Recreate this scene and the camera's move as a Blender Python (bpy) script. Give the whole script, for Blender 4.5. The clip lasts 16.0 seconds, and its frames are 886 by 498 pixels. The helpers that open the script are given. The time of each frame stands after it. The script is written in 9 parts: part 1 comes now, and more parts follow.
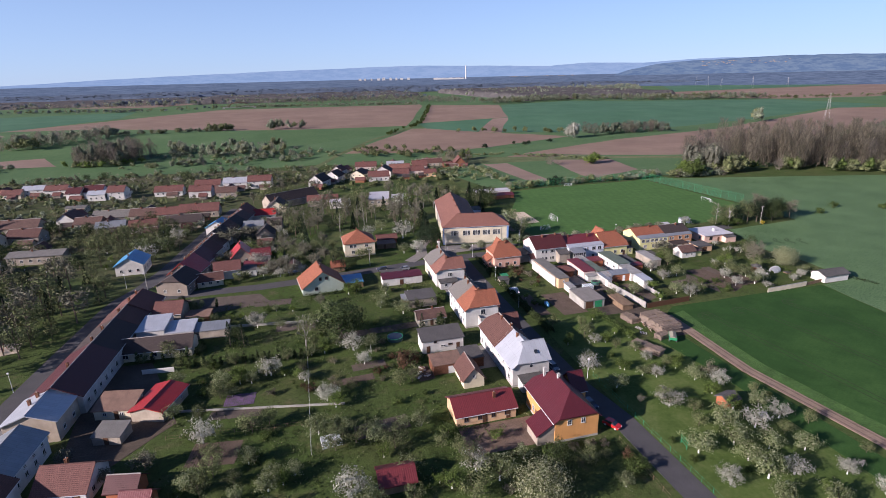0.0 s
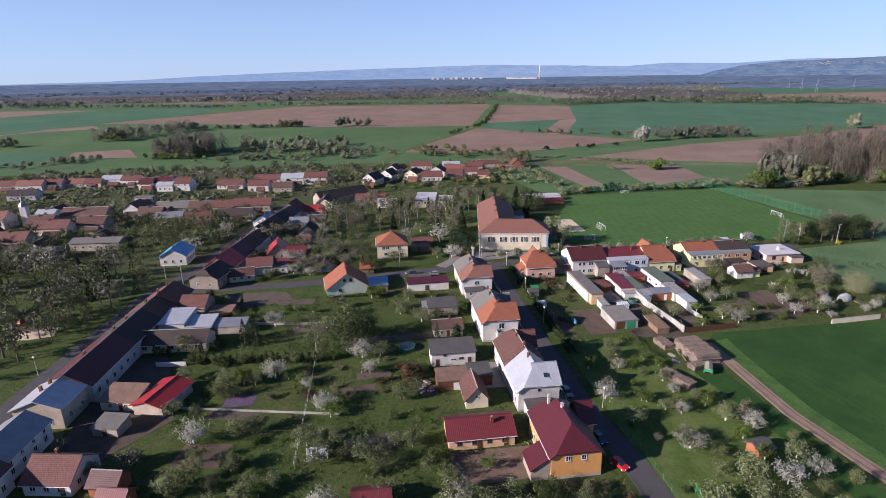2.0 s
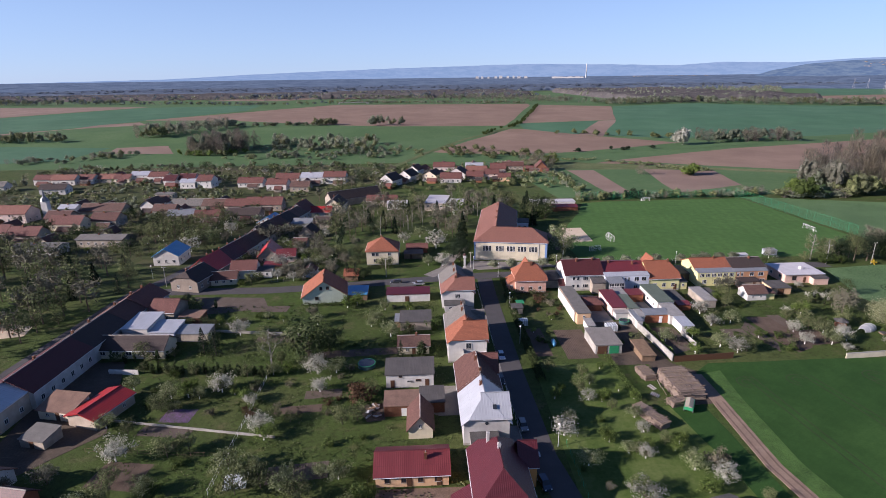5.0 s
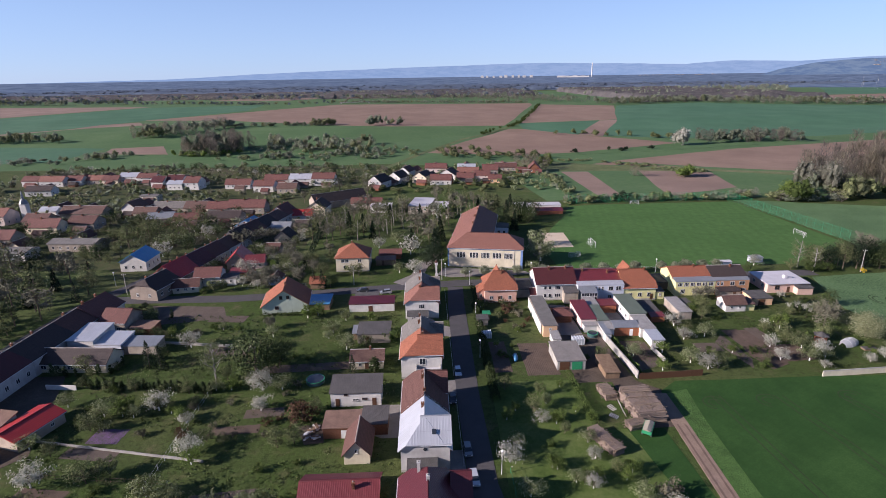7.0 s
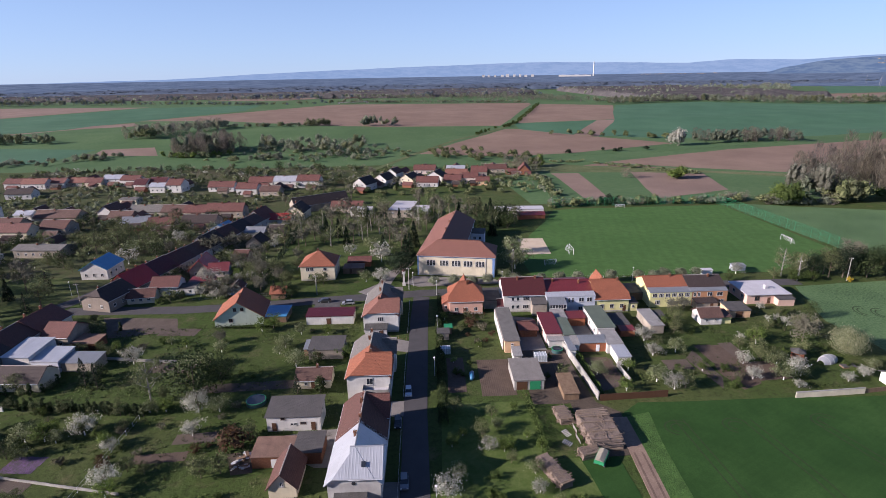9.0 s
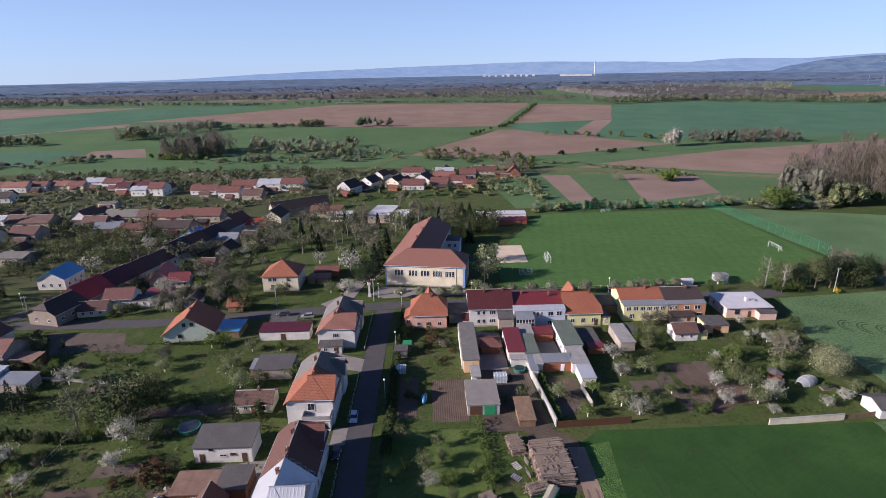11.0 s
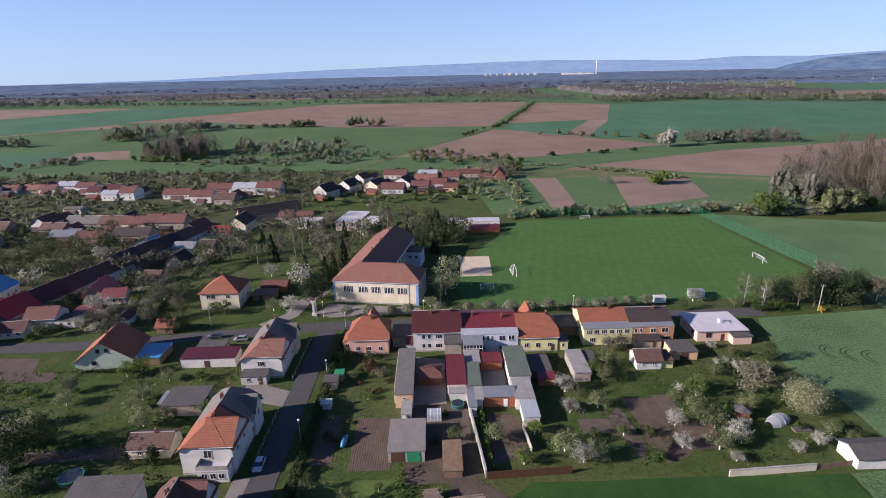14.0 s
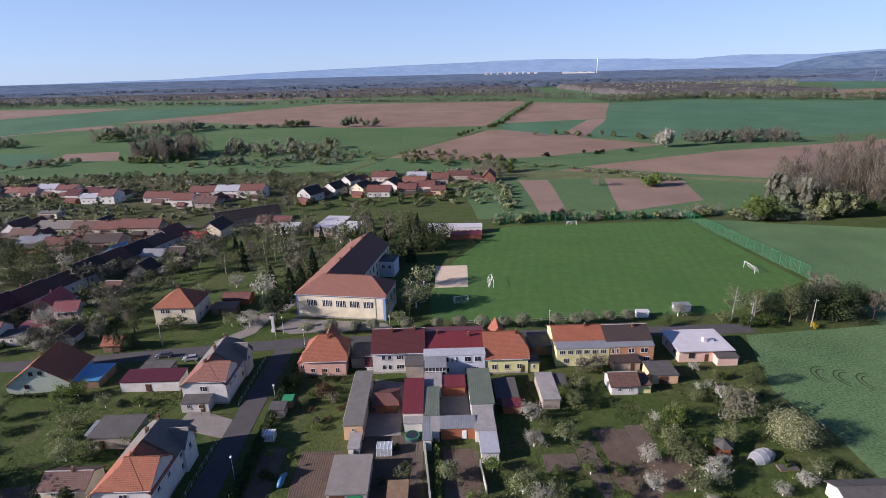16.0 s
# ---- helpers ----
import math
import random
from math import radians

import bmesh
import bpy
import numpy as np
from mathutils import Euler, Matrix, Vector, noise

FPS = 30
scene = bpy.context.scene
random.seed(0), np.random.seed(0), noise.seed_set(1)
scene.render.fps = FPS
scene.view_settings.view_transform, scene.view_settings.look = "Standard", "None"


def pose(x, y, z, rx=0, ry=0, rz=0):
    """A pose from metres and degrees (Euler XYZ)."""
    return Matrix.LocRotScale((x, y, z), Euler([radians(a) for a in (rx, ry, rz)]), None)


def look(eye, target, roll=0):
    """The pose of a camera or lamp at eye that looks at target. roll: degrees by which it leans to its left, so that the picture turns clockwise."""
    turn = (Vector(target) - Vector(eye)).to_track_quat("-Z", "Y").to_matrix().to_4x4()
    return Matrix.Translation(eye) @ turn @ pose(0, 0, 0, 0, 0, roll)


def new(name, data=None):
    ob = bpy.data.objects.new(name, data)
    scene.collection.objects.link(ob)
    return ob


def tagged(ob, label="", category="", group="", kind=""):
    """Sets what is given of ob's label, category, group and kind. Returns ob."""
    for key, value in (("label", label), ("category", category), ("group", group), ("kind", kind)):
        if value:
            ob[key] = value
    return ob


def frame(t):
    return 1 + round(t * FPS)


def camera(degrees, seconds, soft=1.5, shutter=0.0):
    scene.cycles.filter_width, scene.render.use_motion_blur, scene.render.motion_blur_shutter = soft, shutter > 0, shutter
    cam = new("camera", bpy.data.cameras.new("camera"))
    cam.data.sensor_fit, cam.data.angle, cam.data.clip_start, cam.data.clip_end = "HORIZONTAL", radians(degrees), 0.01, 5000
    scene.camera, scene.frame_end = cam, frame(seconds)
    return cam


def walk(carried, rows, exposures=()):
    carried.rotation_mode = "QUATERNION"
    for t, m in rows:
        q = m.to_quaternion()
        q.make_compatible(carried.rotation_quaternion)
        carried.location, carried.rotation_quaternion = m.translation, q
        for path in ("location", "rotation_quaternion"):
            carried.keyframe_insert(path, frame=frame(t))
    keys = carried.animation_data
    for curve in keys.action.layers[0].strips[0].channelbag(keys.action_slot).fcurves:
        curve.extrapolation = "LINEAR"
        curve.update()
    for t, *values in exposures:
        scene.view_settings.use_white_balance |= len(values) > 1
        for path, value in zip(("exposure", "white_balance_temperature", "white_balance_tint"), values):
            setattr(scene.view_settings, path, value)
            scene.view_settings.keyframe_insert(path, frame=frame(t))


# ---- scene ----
cam = camera(79.2, 16.0, 0.6)
METRES, EYE, TILT, LEAN, TURN = 125.9, 73.5, -0.8, -1.2, -14.3
ROWS = [
    (0.0, 0.0, 0.0, 0.0, -0.78, -17.12, 2.52),
    (0.5, 0.027, 0.0154, 0.0, 0.67, -17.08, 2.42),
    (1.0, 0.0531, 0.0312, -0.0001, 2.42, -17.04, 2.28),
    (1.5, 0.0789, 0.0475, -0.0004, 4.6, -16.96, 2.1),
    (2.0, 0.107, 0.0643, -0.001, 6.77, -16.9, 1.95),
    (2.5, 0.132, 0.0813, -0.001, 7.79, -16.89, 1.88),
    (3.0, 0.1581, 0.0987, -0.0013, 8.88, -16.87, 1.81),
    (3.5, 0.1838, 0.1169, -0.0013, 9.92, -16.87, 1.75),
    (4.0, 0.2091, 0.1353, -0.001, 10.65, -16.86, 1.71),
    (6.5, 0.3303, 0.2338, 0.0017, 12.14, -16.91, 1.78),
    (7.0, 0.3534, 0.255, 0.0021, 12.24, -16.92, 1.8),
    (7.5, 0.3763, 0.2765, 0.002, 12.32, -16.92, 1.83),
    (8.0, 0.3982, 0.2986, 0.0026, 12.4, -16.94, 1.85),
    (8.5, 0.42, 0.3214, 0.0034, 12.49, -16.95, 1.88),
    (9.0, 0.441, 0.3447, 0.0048, 12.54, -16.97, 1.92),
    (11.5, 0.5414, 0.4655, 0.0082, 12.84, -17.01, 2.08),
    (12.0, 0.5603, 0.4906, 0.0084, 12.91, -17.03, 2.11),
    (12.5, 0.5785, 0.5161, 0.0084, 12.97, -17.04, 2.13),
    (13.0, 0.5965, 0.5418, 0.0085, 13.02, -17.06, 2.16),
    (13.5, 0.6135, 0.5671, 0.0082, 13.05, -17.07, 2.17),
    (14.0, 0.6304, 0.5932, 0.0086, 13.1, -17.09, 2.21),
    (14.5, 0.6462, 0.62, 0.0093, 13.13, -17.13, 2.24),
    (15.0, 0.662, 0.6468, 0.0093, 13.19, -17.13, 2.25),
    (15.5, 0.6771, 0.6742, 0.0093, 13.23, -17.15, 2.29),
    (16.0, 0.6916, 0.702, 0.0096, 13.28, -17.17, 2.3),
]
walk(cam, [(t, pose(0, 0, EYE, TILT, LEAN, TURN) @ pose(METRES * x, METRES * y, METRES * z, 90 + pitch, roll, yaw)) for t, x, y, z, yaw, pitch, roll in ROWS], [(0.0, 1.0, 6050, 24), (16.0, 1.0, 6050, 24)])

# ---- world, sun, exposure ----
SUN_AZ, SUN_EL = 15.0, 21.0   # the way the light travels over the ground, counted from +x; height of the sun
scene.view_settings.exposure = 0.0
world = bpy.data.worlds.new("world")
scene.world = world
world.use_nodes = True
wn = world.node_tree.nodes
sky = wn.new("ShaderNodeTexSky")
sky.sky_type = "NISHITA"
sky.sun_disc = False
sky.sun_elevation = radians(SUN_EL)
sky.sun_rotation = radians(270 - SUN_AZ)
sky.altitude = 2600
sky.air_density, sky.dust_density, sky.ozone_density = 1.0, 1.5, 4.5
wn["Background"].inputs["Strength"].default_value = 0.070
world.node_tree.links.new(sky.outputs[0], wn["Background"].inputs["Color"])
# spring haze low over the horizon, thinning out upwards
veil = wn.new("ShaderNodeBackground")
veil.inputs["Color"].default_value, veil.inputs["Strength"].default_value = (0.238, 0.325, 0.43, 1), 1.0
blend = wn.new("ShaderNodeMixShader")
lift = wn.new("ShaderNodeSeparateXYZ")
world.node_tree.links.new(wn.new("ShaderNodeTexCoord").outputs["Generated"], lift.inputs[0])
thin = wn.new("ShaderNodeMapRange")
for key, value in (("From Min", 0.04), ("From Max", 0.42), ("To Min", 0.66), ("To Max", 0.0)):
    thin.inputs[key].default_value = value
world.node_tree.links.new(lift.outputs[2], thin.inputs["Value"])
world.node_tree.links.new(thin.outputs[0], blend.inputs[0])
world.node_tree.links.new(wn["Background"].outputs[0], blend.inputs[1])
world.node_tree.links.new(veil.outputs[0], blend.inputs[2])
world.node_tree.links.new(blend.outputs[0], wn["World Output"].inputs[0])
sun = new("sun", bpy.data.lights.new("sun", "SUN"))
sun.data.energy, sun.data.angle, sun.data.color = 5.0, radians(0.6), (1.0, 0.90, 0.77)
sun_way = Vector((math.cos(radians(SUN_AZ)) * math.cos(radians(SUN_EL)), math.sin(radians(SUN_AZ)) * math.cos(radians(SUN_EL)), -math.sin(radians(SUN_EL))))
sun.matrix_world = look(Vector((0, 0, 300)) - sun_way * 10, (0, 0, 300))


# ---- materials ----
def base_material(name, rough=0.8, metal=0.0, spec=0.3):
    m = bpy.data.materials.new(name)
    m.use_nodes = True
    b = m.node_tree.nodes["Principled BSDF"]
    b.inputs["Roughness"].default_value = rough
    b.inputs["Metallic"].default_value = metal
    b.inputs["Specular IOR Level"].default_value = spec
    return m, m.node_tree.nodes, m.node_tree.links, b


def coords(nodes, links, kind="Object", scale=(1, 1, 1)):
    tc = nodes.new("ShaderNodeTexCoord")
    mp = nodes.new("ShaderNodeMapping")
    mp.inputs["Scale"].default_value = scale
    links.new(tc.outputs[kind], mp.inputs[0])
    return mp.outputs[0]


def noise_of(nodes, links, vec, scale, detail=4.0, rough=0.6):
    n = nodes.new("ShaderNodeTexNoise")
    n.inputs["Scale"].default_value, n.inputs["Detail"].default_value, n.inputs["Roughness"].default_value = scale, detail, rough
    links.new(vec, n.inputs["Vector"])
    return n.outputs[0]


def ramp_of(nodes, links, fac, stops):
    r = nodes.new("ShaderNodeValToRGB")
    while len(r.color_ramp.elements) < len(stops):
        r.color_ramp.elements.new(0.5)
    for e, (p, c) in zip(r.color_ramp.elements, stops):
        e.position, e.color = p, (*c, 1)
    links.new(fac, r.inputs[0])
    return r.outputs[0]


def mix_of(nodes, links, fac, a, b, kind="MIX"):
    m = nodes.new("ShaderNodeMix")
    m.data_type, m.blend_type = "RGBA", kind
    for sock, v in ((m.inputs[0], fac), (m.inputs[6], a), (m.inputs[7], b)):
        if isinstance(v, (int, float)):
            sock.default_value = v
        elif isinstance(v, tuple):
            sock.default_value = (*v, 1)
        else:
            links.new(v, sock)
    return m.outputs[2]


def bump_of(nodes, links, bsdf, height, strength=0.4, dist=0.05):
    b = nodes.new("ShaderNodeBump")
    b.inputs["Strength"].default_value, b.inputs["Distance"].default_value = strength, dist
    links.new(height, b.inputs["Height"])
    links.new(b.outputs[0], bsdf.inputs["Normal"])


def lighter(c, k):
    return tuple(min(1.0, v * k) for v in c)


def plaster(name, c, dirt=0.25, rough=0.9):
    """Rendered wall: fine grain, broad stains, small tone shift from wall to wall."""
    m, n, l, b = base_material(name, rough)
    v = coords(n, l)
    big = noise_of(n, l, v, 0.35, 5)
    fine = noise_of(n, l, v, 6.0, 3)
    streak = noise_of(n, l, coords(n, l, "Object", (1.6, 1.6, 0.18)), 1.2, 4)
    col = ramp_of(n, l, big, [(0.3, lighter(c, 1 - dirt)), (0.65, c)])
    col = mix_of(n, l, ramp_of(n, l, streak, [(0.5, (0, 0, 0)), (0.75, (0.35, 0.35, 0.35))]), col, lighter(c, 0.72))
    l.new(col, b.inputs["Base Color"])
    bump_of(n, l, b, fine, 0.25, 0.02)
    return m


def tiles(name, c, dark=0.6, size=(0.3, 0.36), moss=(0.10, 0.09, 0.06), rough=0.8):
    """Clay or concrete roof tiles laid in courses along the slope."""
    m, n, l, b = base_material(name, rough)
    uv = coords(n, l, "UV")
    br = n.new("ShaderNodeTexBrick")
    br.offset = 0.5
    br.inputs["Scale"].default_value = 1.0
    br.inputs["Brick Width"].default_value, br.inputs["Row Height"].default_value = size
    br.inputs["Mortar Size"].default_value, br.inputs["Mortar Smooth"].default_value = 0.035, 0.6
    br.inputs["Color1"].default_value = (*lighter(c, 1.12), 1)
    br.inputs["Color2"].default_value = (*lighter(c, 0.8), 1)
    br.inputs["Mortar"].default_value = (*lighter(c, 0.45), 1)
    l.new(uv, br.inputs["Vector"])
    big = noise_of(n, l, uv, 0.5, 5)
    spots = noise_of(n, l, uv, 2.6, 4, 0.7)
    col = mix_of(n, l, ramp_of(n, l, big, [(0.35, (0.5, 0.5, 0.5)), (0.62, (0, 0, 0))]), br.outputs[0], lighter(c, dark))
    col = mix_of(n, l, ramp_of(n, l, spots, [(0.56, (0, 0, 0)), (0.74, (0.6, 0.6, 0.6))]), col, moss)
    l.new(col, b.inputs["Base Color"])
    wave = n.new("ShaderNodeTexWave")
    wave.bands_direction = "Y"
    wave.wave_profile = "SAW"
    wave.inputs["Scale"].default_value = 2 * math.pi / 20 / size[1]
    wave.inputs["Distortion"].default_value = 0.0
    l.new(uv, wave.inputs["Vector"])
    bump_of(n, l, b, wave.outputs[1], 0.8, 0.06)
    return m


def sheet(name, c, pitch=0.45, rough=0.45, metal=0.0, wear=0.75, rust=None):
    """Folded or corrugated roof sheets with ribs down the slope."""
    m, n, l, b = base_material(name, rough, metal, 0.5)
    uv = coords(n, l, "UV")
    big = noise_of(n, l, uv, 0.3, 5)
    panel = n.new("ShaderNodeTexBrick")
    panel.inputs["Scale"].default_value = 1.0
    panel.inputs["Brick Width"].default_value, panel.inputs["Row Height"].default_value = pitch * 2, 3.0
    panel.inputs["Mortar Size"].default_value = 0.02
    panel.inputs["Color1"].default_value, panel.inputs["Color2"].default_value = (*c, 1), (*lighter(c, 0.88), 1)
    panel.inputs["Mortar"].default_value = (*lighter(c, 0.6), 1)
    l.new(uv, panel.inputs["Vector"])
    col = mix_of(n, l, ramp_of(n, l, big, [(0.3, (0.7, 0.7, 0.7)), (0.62, (0, 0, 0))]), panel.outputs[0], rust or lighter(c, wear))
    l.new(col, b.inputs["Base Color"])
    w = n.new("ShaderNodeTexWave")
    w.bands_direction = "X"
    w.inputs["Scale"].default_value = 2 * math.pi / 20 / pitch
    l.new(uv, w.inputs["Vector"])
    sharp = ramp_of(n, l, w.outputs[1], [(0.6, (0, 0, 0)), (0.95, (1, 1, 1))])
    bump_of(n, l, b, sharp, 0.4, 0.04)
    return m


def mottled(name, stops, scale=0.5, fine=6.0, rough=0.9, bump=0.5, dist=0.05, kind="Object", spec=0.2, stretch=(1, 1, 1), fade=0.5):
    """Two-scale noise through a ramp of colours; the workhorse for ground, stone, bark."""
    m, n, l, b = base_material(name, rough, 0, spec)
    v = coords(n, l, kind, stretch)
    big = noise_of(n, l, v, scale, 6, 0.62)
    small = noise_of(n, l, v, fine, 4, 0.6)
    fac = n.new("ShaderNodeMix")
    fac.inputs[0].default_value = fade
    l.new(big, fac.inputs[2])
    l.new(small, fac.inputs[3])
    l.new(ramp_of(n, l, fac.outputs[0], stops), b.inputs["Base Color"])
    bump_of(n, l, b, small, bump, dist)
    return m


def leaves(name, c, c2, rough=0.7, through_light=0.42):
    """Leaves or blossom: each one its own tone, some light through."""
    m, n, l, b = base_material(name, rough, 0, 0.15)
    g = n.new("ShaderNodeNewGeometry")
    oi = n.new("ShaderNodeObjectInfo")
    col = ramp_of(n, l, g.outputs["Random Per Island"], [(0.0, lighter(c, 0.65)), (0.5, c), (1.0, c2)])
    hs = n.new("ShaderNodeHueSaturation")
    mr = n.new("ShaderNodeMapRange")
    mr.inputs["To Min"].default_value, mr.inputs["To Max"].default_value = 0.75, 1.2
    l.new(oi.outputs["Random"], mr.inputs["Value"])
    l.new(mr.outputs[0], hs.inputs["Value"])
    l.new(col, hs.inputs["Color"])
    l.new(hs.outputs[0], b.inputs["Base Color"])
    if through_light:
        t = n.new("ShaderNodeBsdfTranslucent")
        l.new(hs.outputs[0], t.inputs[0])
        ms = n.new("ShaderNodeMixShader")
        ms.inputs[0].default_value = through_light
        l.new(b.outputs[0], ms.inputs[1])
        l.new(t.outputs[0], ms.inputs[2])
        l.new(ms.outputs[0], n["Material Output"].inputs[0])
    return m


def furrowed(name, c, c2, step=0.7, turn=0.0, bump=0.8, patch=0.02, coarse=0.25, mark=0.5):
    """Worked soil or drilled crop: rows at a step, broad patches, fine crumbs."""
    m, n, l, b = base_material(name, 0.95, 0, 0.1)
    tc = n.new("ShaderNodeTexCoord")
    mp = n.new("ShaderNodeMapping")
    mp.inputs["Rotation"].default_value = (0, 0, radians(turn))
    l.new(tc.outputs["Object"], mp.inputs[0])
    v = mp.outputs[0]
    w = n.new("ShaderNodeTexWave")
    w.inputs["Scale"].default_value = 2 * math.pi / 20 / step
    w.inputs["Distortion"].default_value, w.inputs["Detail"].default_value, w.inputs["Detail Scale"].default_value = 1.2, 2, 1.5
    l.new(v, w.inputs["Vector"])
    big = noise_of(n, l, v, patch, 6, 0.6)
    mid = noise_of(n, l, v, coarse, 5, 0.65)
    fine = noise_of(n, l, v, 3.0, 4, 0.7)
    col = ramp_of(n, l, big, [(0.35, c), (0.65, c2)])
    col = mix_of(n, l, ramp_of(n, l, mid, [(0.35, (0.55, 0.55, 0.55)), (0.6, (0, 0, 0))]), col, lighter(c, 0.72))
    col = mix_of(n, l, ramp_of(n, l, w.outputs[1], [(0.2, (mark, mark, mark)), (0.7, (0, 0, 0))]), col, lighter(c, 0.7))
    col = mix_of(n, l, ramp_of(n, l, fine, [(0.4, (0.4, 0.4, 0.4)), (0.65, (0, 0, 0))]), col, lighter(c, 0.75))
    l.new(col, b.inputs["Base Color"])
    bump_of(n, l, b, w.outputs[1], bump, 0.12)
    return m


def turf(name):
    """Garden grass: mown green, rank dark tufts, dry yellow and bare brown patches."""
    m, n, l, b = base_material(name, 0.95, 0, 0.1)
    v = coords(n, l)
    plots = noise_of(n, l, v, 0.03, 3, 0.5)
    patches = noise_of(n, l, v, 0.16, 6, 0.65)
    tufts = noise_of(n, l, v, 0.9, 5, 0.7)
    blades = noise_of(n, l, v, 5.0, 4, 0.7)
    col = ramp_of(n, l, plots, [(0.35, (0.050, 0.086, 0.018)), (0.5, (0.062, 0.092, 0.024)), (0.62, (0.080, 0.098, 0.032))])
    col = mix_of(n, l, ramp_of(n, l, patches, [(0.54, (0, 0, 0)), (0.70, (0.8, 0.8, 0.8))]), col, (0.1258, 0.1073, 0.0555))
    col = mix_of(n, l, ramp_of(n, l, patches, [(0.33, (0.7, 0.7, 0.7)), (0.46, (0, 0, 0))]), col, (0.034, 0.050, 0.014))
    col = mix_of(n, l, ramp_of(n, l, tufts, [(0.36, (0.75, 0.75, 0.75)), (0.52, (0, 0, 0))]), col, (0.030, 0.041, 0.013))
    col = mix_of(n, l, ramp_of(n, l, blades, [(0.4, (0.55, 0.55, 0.55)), (0.6, (0, 0, 0))]), col, (0.034, 0.045, 0.015))
    l.new(col, b.inputs["Base Color"])
    bump_of(n, l, b, tufts, 0.8, 0.3)
    return m


WHITE = plaster("white_render", (0.5449, 0.5298, 0.4995))
CREAM = plaster("cream_render", (0.5903, 0.5298, 0.3935))
GREYW = plaster("grey_render", (0.44, 0.43, 0.415), 0.3)
GREYOLD = plaster("old_grey_render", (0.3784, 0.3708, 0.3557), 0.3)
PEACH = plaster("peach_render", (0.5449, 0.3254, 0.2497))
ORANGE = plaster("orange_render", (0.5332, 0.2666, 0.0903), 0.12)
YELLOW = plaster("yellow_render", (0.5903, 0.56, 0.2724), 0.15)
MINT = plaster("mint_render", (0.4692, 0.5298, 0.4238), 0.15)
APRICOT = plaster("apricot_render", (0.5752, 0.3784, 0.227), 0.2)
PALEBLUE = plaster("pale_blue_render", (0.4995, 0.5298, 0.5903), 0.15)
PINK = plaster("pink_render", (0.56, 0.4541, 0.4087), 0.2)
OLDWALL = plaster("old_render", (0.333, 0.2876, 0.2346), 0.45)
BLUETRIM = plaster("blue_trim", (0.1514, 0.2497, 0.4692), 0.15)
CONCRETE = plaster("bare_concrete", (0.3481, 0.333, 0.3027), 0.4)
T_ORANGE = tiles("orange_tiles", (0.272, 0.096, 0.0528), 0.75, moss=(0.22, 0.12, 0.08))
T_RED = tiles("red_brown_tiles", (0.150, 0.064, 0.053), 0.7, moss=(0.095, 0.066, 0.055))
T_BROWN = tiles("brown_tiles", (0.108, 0.052, 0.042), 0.7, moss=(0.08, 0.055, 0.042))
T_OLD = tiles("old_brown_tiles", (0.122, 0.070, 0.056), 0.6, moss=(0.085, 0.062, 0.05))
T_DARK = tiles("dark_tiles", (0.052, 0.038, 0.035), 0.8, moss=(0.06, 0.05, 0.04))
T_MAROON = tiles("maroon_tiles", (0.078, 0.021, 0.022), 0.8, moss=(0.08, 0.03, 0.03), rough=0.55)
T_GREY = tiles("grey_fibre_tiles", (0.15, 0.14, 0.128), 0.75, (0.4, 0.4), moss=(0.10, 0.09, 0.07))
T_ROSE = tiles("rose_tiles", (0.215, 0.098, 0.073), 0.75, moss=(0.17, 0.10, 0.08))
M_RED = sheet("red_sheet", (0.135, 0.022, 0.025), 0.4, 0.5, wear=0.8)
M_MAROON = sheet("maroon_sheet", (0.075, 0.010, 0.014), 0.35, 0.45, wear=0.8)
M_BRIGHT = sheet("bright_red_sheet", (0.3018, 0.0197, 0.0164), 0.4, 0.45, wear=0.85)
M_WHITE = sheet("zinc_sheet", (0.433, 0.4461, 0.4723), 0.6, 0.38, 0.25, 0.8)
M_GREY = sheet("grey_sheet", (0.2493, 0.2624, 0.2755), 0.5, 0.45, 0.3, 0.7)
M_BLUE = sheet("blue_sheet", (0.055, 0.22, 0.40), 0.4, 0.4, wear=0.85)
M_TEAL = sheet("dark_teal_liner", (0.05, 0.11, 0.12), 0.5, 0.5, wear=0.8)
M_BROWN = sheet("brown_sheet", (0.1115, 0.0722, 0.059), 0.18, 0.7, wear=0.7)
M_CORR = sheet("corrugated_fibre", (0.08, 0.074, 0.071), 0.2, 0.85, wear=0.6)
M_GREENROOF = sheet("green_sheet", (0.105, 0.1312, 0.0984), 0.5, 0.7, wear=0.7)
FELT = mottled("roofing_felt", [(0.3, (0.045, 0.043, 0.042)), (0.7, (0.11, 0.105, 0.10))], 0.5, 5, 0.9, 0.3, 0.02)
FELT_MID = mottled("weathered_felt", [(0.3, (0.095, 0.09, 0.084)), (0.7, (0.17, 0.162, 0.152))], 0.5, 5, 0.9, 0.3, 0.02)
FELT_PALE = mottled("pale_roofing", [(0.3, (0.36, 0.35, 0.37)), (0.7, (0.50, 0.49, 0.51))], 0.4, 5, 0.7, 0.2, 0.02)
FELT_GREY = mottled("grey_roofing", [(0.3, (0.17, 0.165, 0.16)), (0.7, (0.30, 0.29, 0.28))], 0.5, 4, 0.85, 0.3, 0.02)
FELT_BROWN = mottled("brown_roofing", [(0.3, (0.11, 0.07, 0.055)), (0.7, (0.24, 0.15, 0.11))], 0.5, 5, 0.9, 0.3, 0.02)
BRICK = tiles("brickwork", (0.2621, 0.1061, 0.0562), 0.7, (0.3, 0.09), moss=(0.28, 0.16, 0.11))
